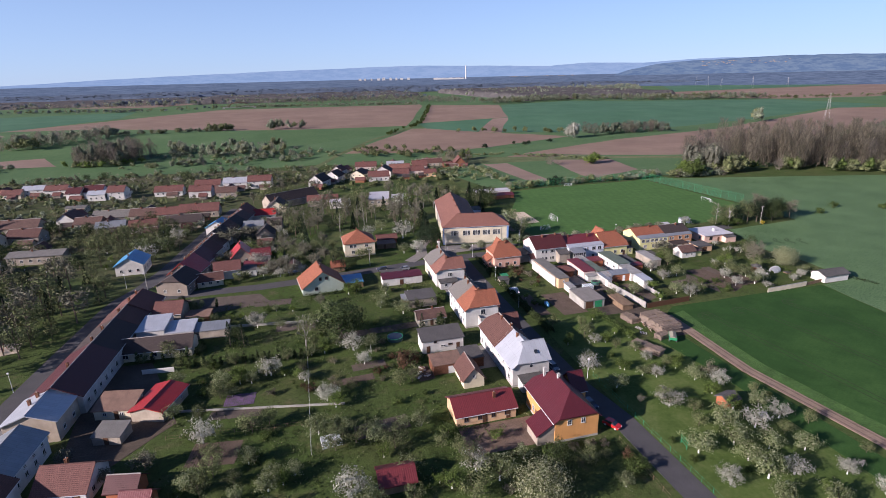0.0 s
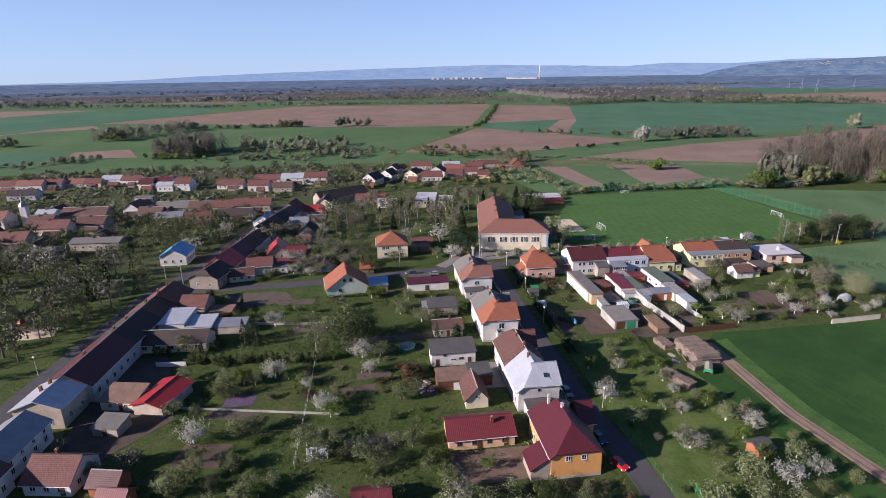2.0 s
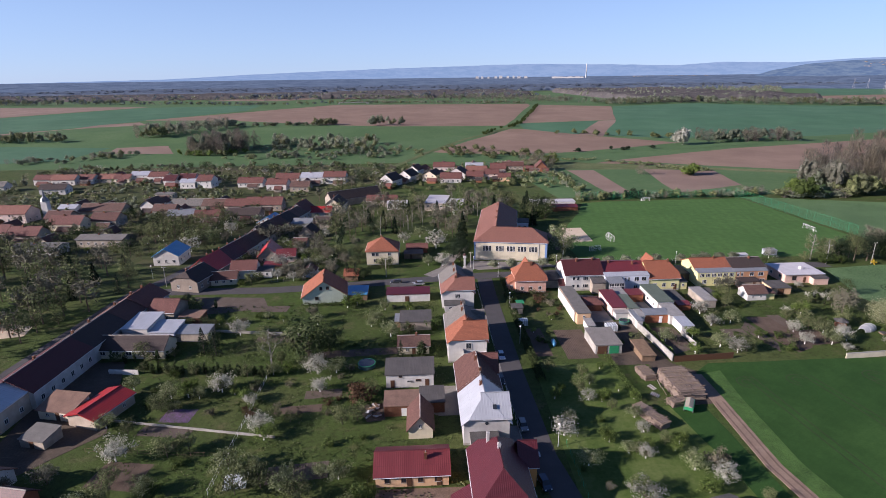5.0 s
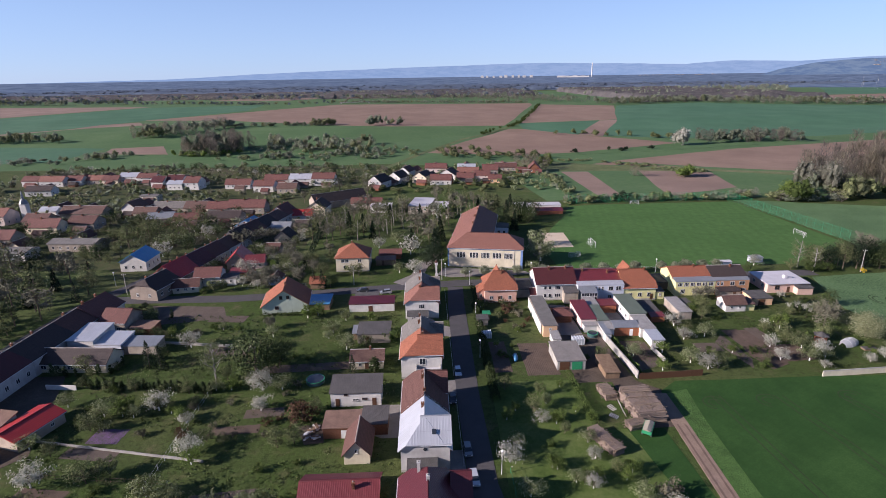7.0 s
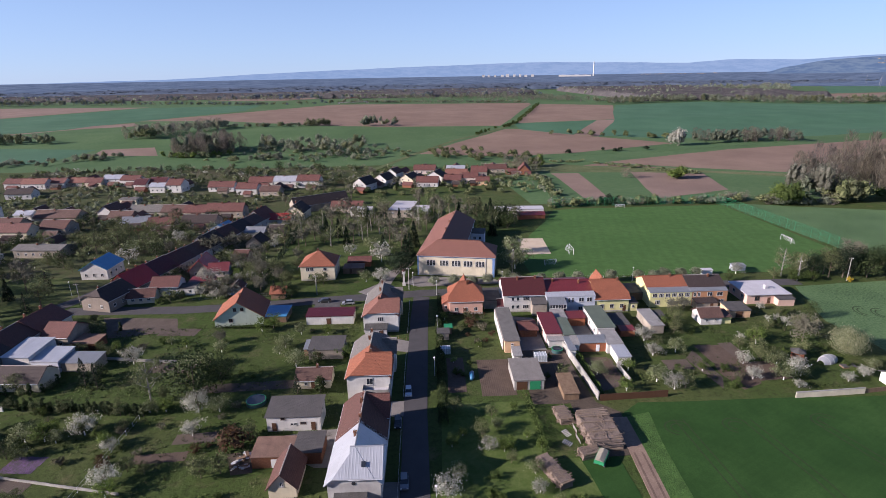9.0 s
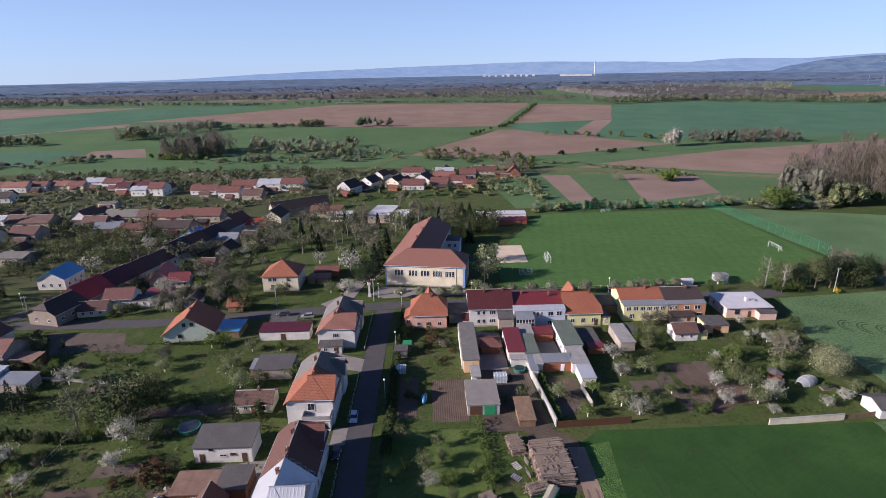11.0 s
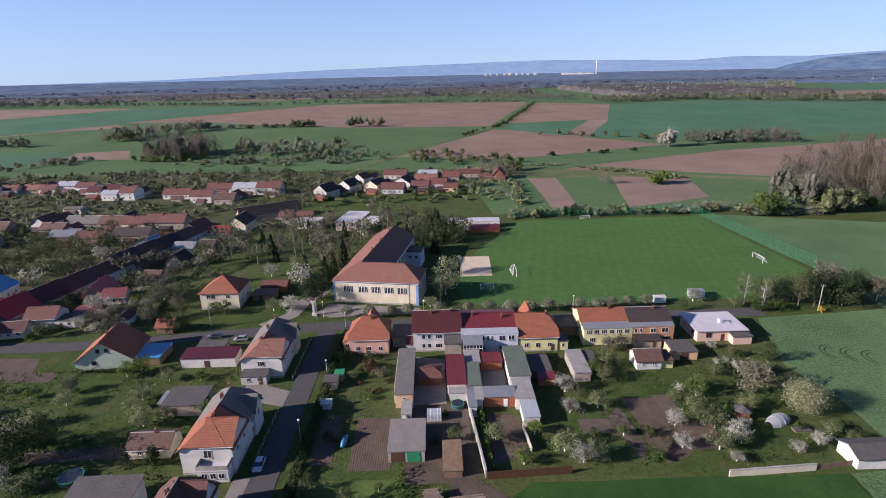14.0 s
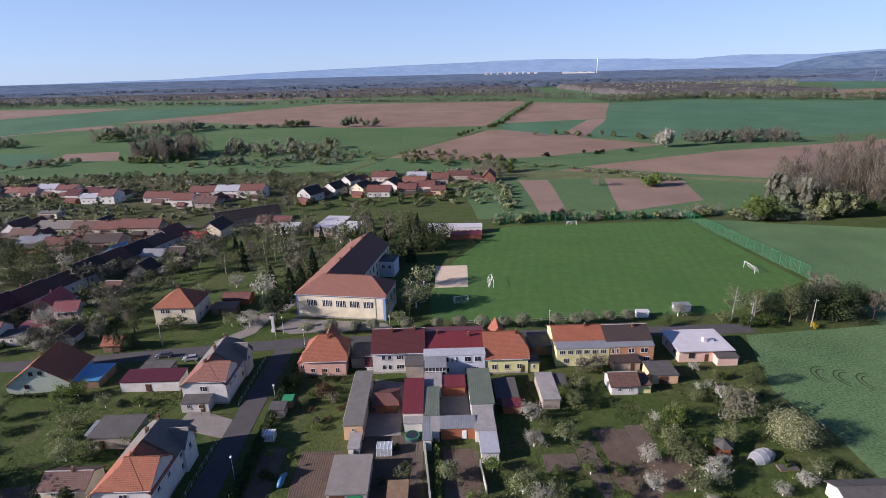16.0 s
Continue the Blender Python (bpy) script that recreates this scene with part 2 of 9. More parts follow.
PLANKS = mottled("weathered_planks", [(0.3, (0.10, 0.065, 0.04)), (0.7, (0.25, 0.17, 0.11))], 0.8, 9, 0.85, 0.5, 0.02, stretch=(1, 1, 0.15))
REDWOOD = mottled("stained_wood", [(0.3, (0.22, 0.07, 0.035)), (0.7, (0.36, 0.14, 0.07))], 0.8, 9, 0.7, 0.4, 0.02)
FRAME = plaster("white_window_frame", (0.56, 0.5525, 0.5298), 0.1, 0.5)
FRAME_BROWN = plaster("brown_window_frame", (0.0908, 0.0454, 0.0265), 0.1, 0.5)
METAL = mottled("galvanised_steel", [(0.3, (0.40, 0.41, 0.42)), (0.7, (0.56, 0.57, 0.58))], 1, 9, 0.45, 0.1, 0.01, spec=0.5)
GREENM = mottled("green_painted_steel", [(0.3, (0.02, 0.16, 0.07)), (0.7, (0.03, 0.24, 0.11))], 1, 9, 0.5, 0.1, 0.01)
WHITEM = mottled("white_painted_steel", [(0.3, (0.66, 0.66, 0.66)), (0.7, (0.8, 0.8, 0.8))], 1, 9, 0.5, 0.1, 0.01)
m_glass, gn, gl, gb = base_material("window_glass", 0.08, 0.0, 0.6)
gb.inputs["Base Color"].default_value = (0.025, 0.03, 0.038, 1)
bump_of(gn, gl, gb, noise_of(gn, gl, coords(gn, gl), 0.8, 2), 0.05, 0.02)
GLASS = m_glass
BARK = mottled("bark", [(0.3, (0.055, 0.042, 0.032)), (0.7, (0.15, 0.12, 0.09))], 1.5, 12, 0.95, 0.8, 0.03)
TWIG = mottled("bare_twigs", [(0.3, (0.082, 0.080, 0.056)), (0.7, (0.160, 0.155, 0.110))], 0.3, 3, 0.95, 0.2, 0.02)
BIRCHBARK = mottled("birch_bark", [(0.42, (0.09, 0.08, 0.075)), (0.6, (0.36, 0.34, 0.31))], 1.2, 5, 0.8, 0.3, 0.02)
m_lime, ln, ll, lb = base_material("limewashed_trunk", 0.9)
sep = ln.new("ShaderNodeSeparateXYZ")
ll.new(coords(ln, ll), sep.inputs[0])
ll.new(mix_of(ln, ll, ramp_of(ln, ll, sep.outputs[2], [(0.0, (0, 0, 0)), (0.999, (0, 0, 0)), (1.0, (1, 1, 1))]), ramp_of(ln, ll, noise_of(ln, ll, coords(ln, ll), 4, 3), [(0.3, (0.55, 0.53, 0.5)), (0.6, (0.8, 0.79, 0.77))]), (0.09, 0.07, 0.055)), lb.inputs["Base Color"])
LIMED = m_lime
L_WHITE = leaves("white_blossom", (0.322, 0.322, 0.2549), (0.4964, 0.4964, 0.4427))
L_PALE = leaves("pale_blossom_and_leaf", (0.1425, 0.1719, 0.0713), (0.3059, 0.33, 0.2012))
L_FRESH = leaves("fresh_spring_leaves", (0.0922, 0.1384, 0.0294), (0.1771, 0.2334, 0.0644))
L_GREEN = leaves("green_leaves", (0.0545, 0.0839, 0.021), (0.1046, 0.1409, 0.0402))
L_DARK = leaves("conifer_needles", (0.0135, 0.0251, 0.0118), (0.0282, 0.0443, 0.0193), 0.8, 0.08)
L_BUD = leaves("budding_clipped_crown", (0.20, 0.22, 0.14), (0.32, 0.34, 0.23))
L_CREAM = leaves("cream_blossom", (0.17, 0.19, 0.09), (0.42, 0.42, 0.28))
L_THUJA = leaves("thuja_foliage", (0.0294, 0.0461, 0.015), (0.0604, 0.0805, 0.0282), 0.8, 0.1)
L_BARE = leaves("budding_twigs", (0.098, 0.090, 0.060), (0.172, 0.160, 0.108), 0.9, 0.1)
L_OLIVE = leaves("olive_budding_crown", (0.088, 0.105, 0.044), (0.165, 0.180, 0.084), 0.9, 0.15)
L_YELLOW = leaves("yellow_blossom", (0.3354, 0.2415, 0.0201), (0.483, 0.3689, 0.0402))
L_RUST = leaves("reddish_foliage", (0.085, 0.052, 0.03), (0.15, 0.085, 0.05))
LAWN = turf("lawn_and_rough_grass")
SOIL = mottled("garden_soil", [(0.3, (0.064, 0.046, 0.036)), (0.55, (0.108, 0.080, 0.062)), (0.75, (0.158, 0.120, 0.094))], 0.35, 4.0, 0.95, 0.9, 0.08, spec=0.1)
SOIL2 = mottled("grey_garden_soil", [(0.3, (0.070, 0.055, 0.046)), (0.55, (0.11, 0.088, 0.072)), (0.75, (0.155, 0.125, 0.10))], 0.35, 4.0, 0.95, 0.9, 0.08, spec=0.1)
PLOUGH = furrowed("ploughed_field", (0.205, 0.140, 0.105), (0.262, 0.186, 0.140), 3.0, 60, 0.1, 0.006, 0.02, 0.08)
PLOUGH2 = furrowed("ploughed_field_darker", (0.205, 0.145, 0.115), (0.28, 0.20, 0.158), 3.0, 20, 0.1, 0.006, 0.02, 0.06)
WHEAT = furrowed("young_wheat", (0.0205, 0.058, 0.0135), (0.0525, 0.112, 0.0285), 1.3, 62, 0.15, 0.012, 0.10, 0.05)
# Paler and bluer than the near wheat.
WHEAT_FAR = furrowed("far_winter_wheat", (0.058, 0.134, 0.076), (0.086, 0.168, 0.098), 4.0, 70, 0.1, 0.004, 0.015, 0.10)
MEADOW = mottled("meadow", [(0.3, (0.050, 0.098, 0.040)), (0.55, (0.074, 0.128, 0.052)), (0.75, (0.112, 0.152, 0.072))], 0.012, 0.25, 0.95, 0.4, 0.2, fade=0.4, spec=0.1)
MEADOW_DRY = mottled("rough_meadow", [(0.3, (0.055, 0.075, 0.030)), (0.5, (0.10, 0.12, 0.05)), (0.7, (0.20, 0.17, 0.10))], 0.02, 0.3, 0.95, 0.4, 0.2, fade=0.4, spec=0.1)
PITCH = furrowed("mown_pitch_grass", (0.055, 0.120, 0.032), (0.075, 0.148, 0.042), 4.6, 12, 0.1, 0.03, 0.3, 0.16)
RAPE = mottled("leafy_rape_crop", [(0.34, (0.028, 0.056, 0.022)), (0.46, (0.066, 0.120, 0.050)), (0.58, (0.102, 0.168, 0.072)), (0.75, (0.144, 0.214, 0.100))], 0.05, 1.7, 0.9, 0.7, 0.3, fade=0.72, spec=0.15)
ASPHALT = mottled("asphalt", [(0.3, (0.050, 0.048, 0.050)), (0.7, (0.082, 0.078, 0.080))], 0.25, 7, 0.9, 0.3, 0.02)
PAVING = mottled("concrete_paving", [(0.3, (0.13, 0.12, 0.11)), (0.7, (0.24, 0.22, 0.20))], 0.4, 5, 0.9, 0.3, 0.02)
DIRT = mottled("dirt_track", [(0.3, (0.085, 0.060, 0.045)), (0.55, (0.155, 0.108, 0.082)), (0.75, (0.23, 0.165, 0.125))], 0.3, 3, 0.95, 0.6, 0.06)
SAND = mottled("sand", [(0.3, (0.42, 0.34, 0.25)), (0.7, (0.54, 0.45, 0.34))], 0.3, 4, 0.95, 0.3, 0.03)
RIDGE_PALE = mottled("ridge_mortar", [(0.3, (0.20, 0.17, 0.15)), (0.55, (0.33, 0.30, 0.27)), (0.75, (0.42, 0.39, 0.36))], 0.6, 5, 0.9, 0.3, 0.03)
BEIGE = plaster("beige_render", (0.40, 0.335, 0.265), 0.35)
# Old render with a wall's shade put into its darker colour.
DARKWALL = plaster("shade_dark_render", (0.24, 0.20, 0.165), 0.3)
PEACHPALE = plaster("pale_peach_render", (0.60, 0.41, 0.33), 0.15)
RUSSET = plaster("russet_brick_render", (0.44, 0.225, 0.115), 0.2)



# ---- geometry helpers ----
def mesh_of(name, verts, faces, material, uv=False, smooth=False):
    me = bpy.data.meshes.new(name)
    me.from_pydata([tuple(v) for v in verts], [], faces)
    me.validate()
    me.materials.append(material)
    if uv:
        lay = me.uv_layers.new(name="UVMap")
        for p in me.polygons:
            nrm = p.normal
            h = Vector((0, 0, 1)).cross(nrm)
            h = Vector((1, 0, 0)) if h.length < 0.02 else h.normalized()
            s = nrm.cross(h)
            for li in p.loop_indices:
                co = me.vertices[me.loops[li].vertex_index].co
                lay.data[li].uv = (co.dot(h), co.dot(s))
    if smooth:
        me.polygons.foreach_set("use_smooth", [True] * len(me.polygons))
    return me


def part(name, me, parent, label="", at=None):
    ob = new(name, me)
    ob.parent = parent
    if at is not None:
        ob.matrix_basis = at
    return tagged(ob, label)


BOX_F = [(0, 3, 2, 1), (4, 5, 6, 7), (0, 1, 5, 4), (1, 2, 6, 5), (2, 3, 7, 6), (3, 0, 4, 7)]


def box_data(boxes):
    """Verts and faces of several boxes (x0, y0, z0, x1, y1, z1)."""
    vs, fs = [], []
    for x0, y0, z0, x1, y1, z1 in boxes:
        k = len(vs)
        vs += [(x0, y0, z0), (x1, y0, z0), (x1, y1, z0), (x0, y1, z0), (x0, y0, z1), (x1, y0, z1), (x1, y1, z1), (x0, y1, z1)]
        fs += [tuple(k + i for i in f) for f in BOX_F]
    return vs, fs


def boxes_mesh(name, boxes, material, uv=False):
    return mesh_of(name, *box_data(boxes), material, uv)


def tube_data(points, radii, sides=6):
    vs, fs = [], []
    for i, (p, r) in enumerate(zip(points, radii)):
        a = Vector(points[min(i + 1, len(points) - 1)]) - Vector(points[max(i - 1, 0)])
        q = a.to_track_quat("Z", "Y")
        vs += [Vector(p) + q @ Vector((r * math.cos(2 * math.pi * k / sides), r * math.sin(2 * math.pi * k / sides), 0)) for k in range(sides)]
    for i in range(len(points) - 1):
        for k in range(sides):
            fs.append((i * sides + k, i * sides + (k + 1) % sides, (i + 1) * sides + (k + 1) % sides, (i + 1) * sides + k))
    fs.append(tuple(reversed(range(sides))))
    fs.append(tuple((len(points) - 1) * sides + k for k in range(sides)))
    return vs, fs


def join_data(parts):
    vs, fs = [], []
    for v, f in parts:
        k = len(vs)
        vs += list(v)
        fs += [tuple(k + i for i in q) for q in f]
    return vs, fs


def slab(tops, thick):
    """Closed slab under a fan of top faces given as lists of points."""
    key, vs, top = {}, [], []
    for poly in tops:
        ids = []
        for p in poly:
            k = tuple(round(c, 3) for c in p)
            if k not in key:
                key[k] = len(vs)
                vs.append(k)
            if not ids or ids[-1] != key[k]:
                ids.append(key[k])
        if ids[0] == ids[-1]:
            ids.pop()
        if len(ids) > 2:
            a, b, c = (Vector(vs[i]) for i in ids[:3])
            nz = sum((Vector(vs[ids[i]]).cross(Vector(vs[ids[(i + 1) % len(ids)]]))).z for i in range(len(ids)))
            top.append(tuple(ids) if nz > 0 else tuple(reversed(ids)))
    n = len(vs)
    fs = list(top) + [tuple(i + n for i in reversed(f)) for f in top]
    edges = {(f[i], f[(i + 1) % len(f)]) for f in top for i in range(len(f))}
    fs += [(b, a, a + n, b + n) for a, b in edges if (b, a) not in edges]
    return vs + [(x, y, z - thick) for x, y, z in vs], fs


def roof_faces(w, l, he, hr, ov, e0, e1, hip):
    """Top faces of a pitched roof in ridge space: u across, v along. e0, e1: 1 gable, 0 hip, between: half hip."""
    a = w / 2 + ov
    slope = (hr - he) / (w / 2)
    ze = he - slope * ov
    out, ends = [], []
    for v0, e, sgn in ((-ov, e0, 1), (l + ov, e1, -1)):
        zb = ze + (hr - ze) * e
        ub = a * (1 - e)
        ends.append(((-a, v0, ze), (-ub, v0, zb), (0, v0 + sgn * (1 - e) * hip, hr), (ub, v0, zb), (a, v0, ze)))
    f, b = ends
    out.append([f[0], f[1], f[2], b[2], b[1], b[0]])
    out.append([f[4], b[4], b[3], b[2], f[2], f[3]])
    for e in (f, b):
        if abs(e[1][0]) > 0.01:
            out.append([e[1], e[2], e[3]])
    return out


WIN = {}
FOOTPRINTS, WAYS = [], []


def window(house, side, u, z, ww=1.2, wh=1.4, frame_mat=None, bars=2, w=0, d=0, sill=True, name="window"):
    fm = frame_mat or FRAME
    k = (round(ww, 2), round(wh, 2), fm.name, bars)
    if k not in WIN:
        t = 0.09
        bx = [(-ww / 2, -0.07, 0, -ww / 2 + t, 0.05, wh), (ww / 2 - t, -0.07, 0, ww / 2, 0.05, wh), (-ww / 2 + t, -0.07, 0, ww / 2 - t, 0.05, t), (-ww / 2 + t, -0.07, wh - t, ww / 2 - t, 0.05, wh)]
        for i in range(1, bars):
            x = -ww / 2 + ww * i / bars
            bx.append((x - 0.035, -0.06, t, x + 0.035, 0.03, wh - t))
        WIN[k] = (boxes_mesh("window_frame", bx, fm), boxes_mesh("pane", [(-ww / 2 + t, -0.02, t, ww / 2 - t, 0.02, wh - t)], GLASS),
                  boxes_mesh("sill", [(-ww / 2 - 0.08, -0.16, -0.08, ww / 2 + 0.08, 0.02, -0.005)], CONCRETE))
    fr, pa, si = WIN[k]
    at = {"f": pose(u, 0, z), "b": pose(u, d, z, 0, 0, 180), "l": pose(0, u, z, 0, 0, -90), "r": pose(w, u, z, 0, 0, 90)}[side]
    o = part(name, fr, house, at=at)
    part("pane", pa, o, "dark reflecting glass pane")
    if sill:
        part("sill", si, o)
    return o


DOORS = {}


def door(house, side, u, material=None, dw=1.0, dh=2.1, w=0, d=0, z=0.1):
    fm = material or FRAME_BROWN
    k = (dw, dh, fm.name)
    if k not in DOORS:
        DOORS[k] = boxes_mesh("door", [(-dw / 2, -0.06, 0, dw / 2, 0.04, dh), (-dw / 2 + 0.12, -0.08, 0.15, dw / 2 - 0.12, -0.055, dh * 0.45), (-dw / 2 + 0.12, -0.08, dh * 0.52, dw / 2 - 0.12, -0.055, dh - 0.15)], fm)
        DOORS[k, 1] = boxes_mesh("door_handle", [(dw / 2 - 0.14, -0.14, dh * 0.48, dw / 2 - 0.1, -0.05, dh * 0.5)], METAL)
    at = {"f": pose(u, 0, z), "b": pose(u, d, z, 0, 0, 180), "l": pose(0, u, z, 0, 0, -90), "r": pose(w, u, z, 0, 0, 90)}[side]
    o = part("door", DOORS[k], house, at=at)
    part("door_handle", DOORS[k, 1], o)
    return o


def rows(n, length, margin=1.0):
    return [margin + (length - 2 * margin) * (i + 0.5) / n for i in range(n)]


def chimney(house, x, y, z0, z1, s=0.55, material=None):
    m = material or BRICK
    c = part("chimney", boxes_mesh("chimney", [(-s / 2, -s / 2, 0, s / 2, s / 2, z1 - z0), (-s / 2 - 0.06, -s / 2 - 0.06, z1 - z0, s / 2 + 0.06, s / 2 + 0.06, z1 - z0 + 0.12)], m, True), house, at=pose(x, y, z0))
    part("flue_pot", mesh_of("flue_pot", *tube_data([(0, 0, z1 - z0 + 0.1), (0, 0, z1 - z0 + 0.4)], [0.12, 0.1], 8), CONCRETE), c)


def house(x, y, w, d, he, hr, wall, roof, label, axis="y", e0=1.0, e1=1.0, hip=None, ov=0.45, rot=0.0, wins=(), doors=(), chims=(), plinth=None, group="village houses", name="house", category="house", bars=2, frame_mat=None, roof_label="", gutters=True, sill=True):
    """A pitched-roof building. (x, y): its front left corner; w along x, d along y; he, hr: eaves and ridge heights.
    wins: (side, n, sill height, width, height); doors: (side, place along the side); chims: (x, y)."""
    base = new(name)
    base.matrix_basis = pose(x, y, 0, 0, 0, rot)
    tagged(base, label, category, group)
    FOOTPRINTS.append((x, y, w, d, radians(rot)))
    W, L = (w, d) if axis == "y" else (d, w)
    hip = W / 2 if hip is None else hip
    to = (lambda p: (p[0] + w / 2, p[1], p[2])) if axis == "y" else (lambda p: (p[1], d / 2 - p[0], p[2]))
    fs = roof_faces(W, L, he, hr, ov, e0, e1, hip)
    part("roof", mesh_of("roof", *slab([[to(p) for p in f] for f in fs], 0.22), roof, True), base, roof_label)
    if hr > he + 0.8:
        cap = [to((0, -ov * 0.9 + (1 - e0) * hip, hr + 0.03)), to((0, L + ov * 0.9 - (1 - e1) * hip, hr + 0.03))]
        if L + 2 * ov - (2 - e0 - e1) * hip > 0.8:
            part("ridge_cap", mesh_of("ridge_cap", *tube_data(cap, [0.13, 0.13], 6), RIDGE_PALE if roof in (T_DARK, T_OLD, T_BROWN, T_GREY, T_MAROON) else roof), base)
    # walls reach up to just under the roof
    under, vs = 0.2, []
    for v0, e in ((0.0, e0), (L, e1)):
        zb = he + (hr - he) * e - under
        ub = W / 2 * (1 - e)
        vs.append([(-W / 2, v0, -0.3), (-W / 2, v0, he - under)] + ([(-ub, v0, zb)] if e > 0 else []) + ([(ub, v0, zb)] if 0 < e < 1 else []) + [(W / 2, v0, he - under), (W / 2, v0, -0.3)])
    pts, fcs = [], []
    for ring in vs:
        fcs.append(tuple(range(len(pts), len(pts) + len(ring))))
        pts += [to(p) for p in ring]
    n0 = len(vs[0])
    fcs += [(0, 1, n0 + 1, n0), (n0 - 1, n0 - 2, len(pts) - 2, len(pts) - 1), (1, n0 - 2, len(pts) - 2, n0 + 1)]
    part("wall", mesh_of("wall", pts, fcs, wall, True), base)
    if plinth:
        t = 0.05
        part("plinth", boxes_mesh("plinth", [(-t, -t, -0.3, w + t, 0.02, 0.5), (-t, d - 0.02, -0.3, w + t, d + t, 0.5), (-t, 0.02, -0.3, 0.02, d - 0.02, 0.5), (w - 0.02, 0.02, -0.3, w + t, d - 0.02, 0.5)], plinth), base)
    if gutters and hr > he + 0.4:
        slope = (hr - he) / (W / 2)
        ze = he - slope * ov - 0.16
        for s in (-1, 1):
            a = s * (W / 2 + ov + 0.05)
            part("gutter", mesh_of("gutter", *tube_data([to((a, -ov * 0.8, ze)), to((a, L + ov * 0.8, ze))], [0.075, 0.075], 6), METAL), base)
    for side, n, z, ww, wh in wins:
        for u in rows(n, w if side in "fb" else d, 0.6):
            window(base, side, u, z, ww, wh, frame_mat, bars, w, d, sill)
    for dr in doors:
        door(base, dr[0], dr[1], dr[2] if len(dr) > 2 else None, w=w, d=d, dw=dr[3] if len(dr) > 3 else 1.0, dh=dr[4] if len(dr) > 4 else 2.1)
    for cx, cy in chims:
        u = abs((cx - w / 2) if axis == "y" else (cy - d / 2))
        zr = hr - (hr - he) * u / (W / 2)
        chimney(base, cx, cy, zr - 0.5, max(zr + 0.7, hr + 0.5), material=GREYW if wall is ORANGE else None)
    return base


def flat_house(x, y, w, d, h0, h1, wall, roof, label, ov=0.2, rot=0.0, wins=(), doors=(), name="outbuilding", category="outbuilding", group="outbuildings", slope="y", frame_mat=None, bars=2, parapet=False, sill=True):
    """A building under one plane: h0 high at the front (or left), h1 at the back (or right)."""
    base = new(name)
    base.matrix_basis = pose(x, y, 0, 0, 0, rot)
    tagged(base, label, category, group)
    FOOTPRINTS.append((x, y, w, d, radians(rot)))
    hz = (lambda u, v: h0 + (h1 - h0) * (v / d if slope == "y" else u / w))
    cs = [(-ov, -ov), (w + ov, -ov), (w + ov, d + ov), (-ov, d + ov)]
    part("roof", mesh_of("roof", *slab([[(u, v, hz(u, v)) for u, v in cs]], 0.2), roof, True), base)
    cs = [(0, 0), (w, 0), (w, d), (0, d)]
    vs = [(u, v, -0.3) for u, v in cs] + [(u, v, hz(u, v) - 0.19) for u, v in cs]
    part("wall", mesh_of("wall", vs, BOX_F, wall, True), base)
    if parapet:
        t = 0.25
        part("parapet", boxes_mesh("parapet", [(-ov, -ov, min(h0, h1) - 0.1, w + ov, -ov + t, h0 + 0.25), (-ov, -ov + t, min(h0, h1) - 0.1, -ov + t, d + ov, max(h0, h1) + 0.22), (w + ov - t, -ov + t, min(h0, h1) - 0.1, w + ov, d + ov, max(h0, h1) + 0.22)], wall), base)
    for side, n, z, ww, wh in wins:
        for u in rows(n, w if side in "fb" else d, 0.5):
            window(base, side, u, z, ww, wh, frame_mat, bars, w, d, sill)
    for dr in doors:
        door(base, dr[0], dr[1], dr[2] if len(dr) > 2 else None, w=w, d=d, dw=dr[3] if len(dr) > 3 else 1.0, dh=dr[4] if len(dr) > 4 else 2.1)
    return base


def patch(name, corners, z, material, label="", category="", thick=0.05, kind="structure", cut=0):
    """A flat piece of ground cover lying a little proud of the sheet below."""
    if cut:
        fine = []
        for i, a in enumerate(corners):
            b = corners[(i + 1) % len(corners)]
            for k in range(cut):
                f = k / cut
                q = Vector((a[0] + (b[0] - a[0]) * f, a[1] + (b[1] - a[1]) * f, 0))
                j = 0.0 if k == 0 else 0.012 * math.dist(a, b)
                fine.append((q.x + j * (noise.noise(q * 0.13) + 0.3 * noise.noise(q * 0.7)), q.y + j * (noise.noise(q * 0.11 + Vector((9, 4, 0))) + 0.3 * noise.noise(q * 0.6))))
        corners = fine
    vs, fs = slab([[(px, py, z) for px, py in corners]], thick + z)
    return tagged(new(name, mesh_of(name, vs, fs, material, True)), label or name.replace("_", " "), category or name.split("_")[-1], "", kind)


def strip(name, line, width, z, material, label, kind="structure", thick=0.05, category=""):
    """A road or path of one width along a line of points."""
    pts = [Vector((*p, 0)) for p in line]
    if width > 1 and line[0][1] < 400:
        WAYS.append((line, width))
    L, R = [], []
    for i, p in enumerate(pts):
        a = (pts[min(i + 1, len(pts) - 1)] - pts[max(i - 1, 0)]).normalized()
        nrm = Vector((-a.y, a.x, 0)) * width / 2
        L.append(p + nrm), R.append(p - nrm)
    tops = [[(*L[i].xy, z), (*R[i].xy, z), (*R[i + 1].xy, z), (*L[i + 1].xy, z)] for i in range(len(pts) - 1)]
    vs, fs = slab(tops, thick + z)
    return tagged(new(name, mesh_of(name, vs, fs, material, True)), label, category or name.split("_")[-1], "", kind)


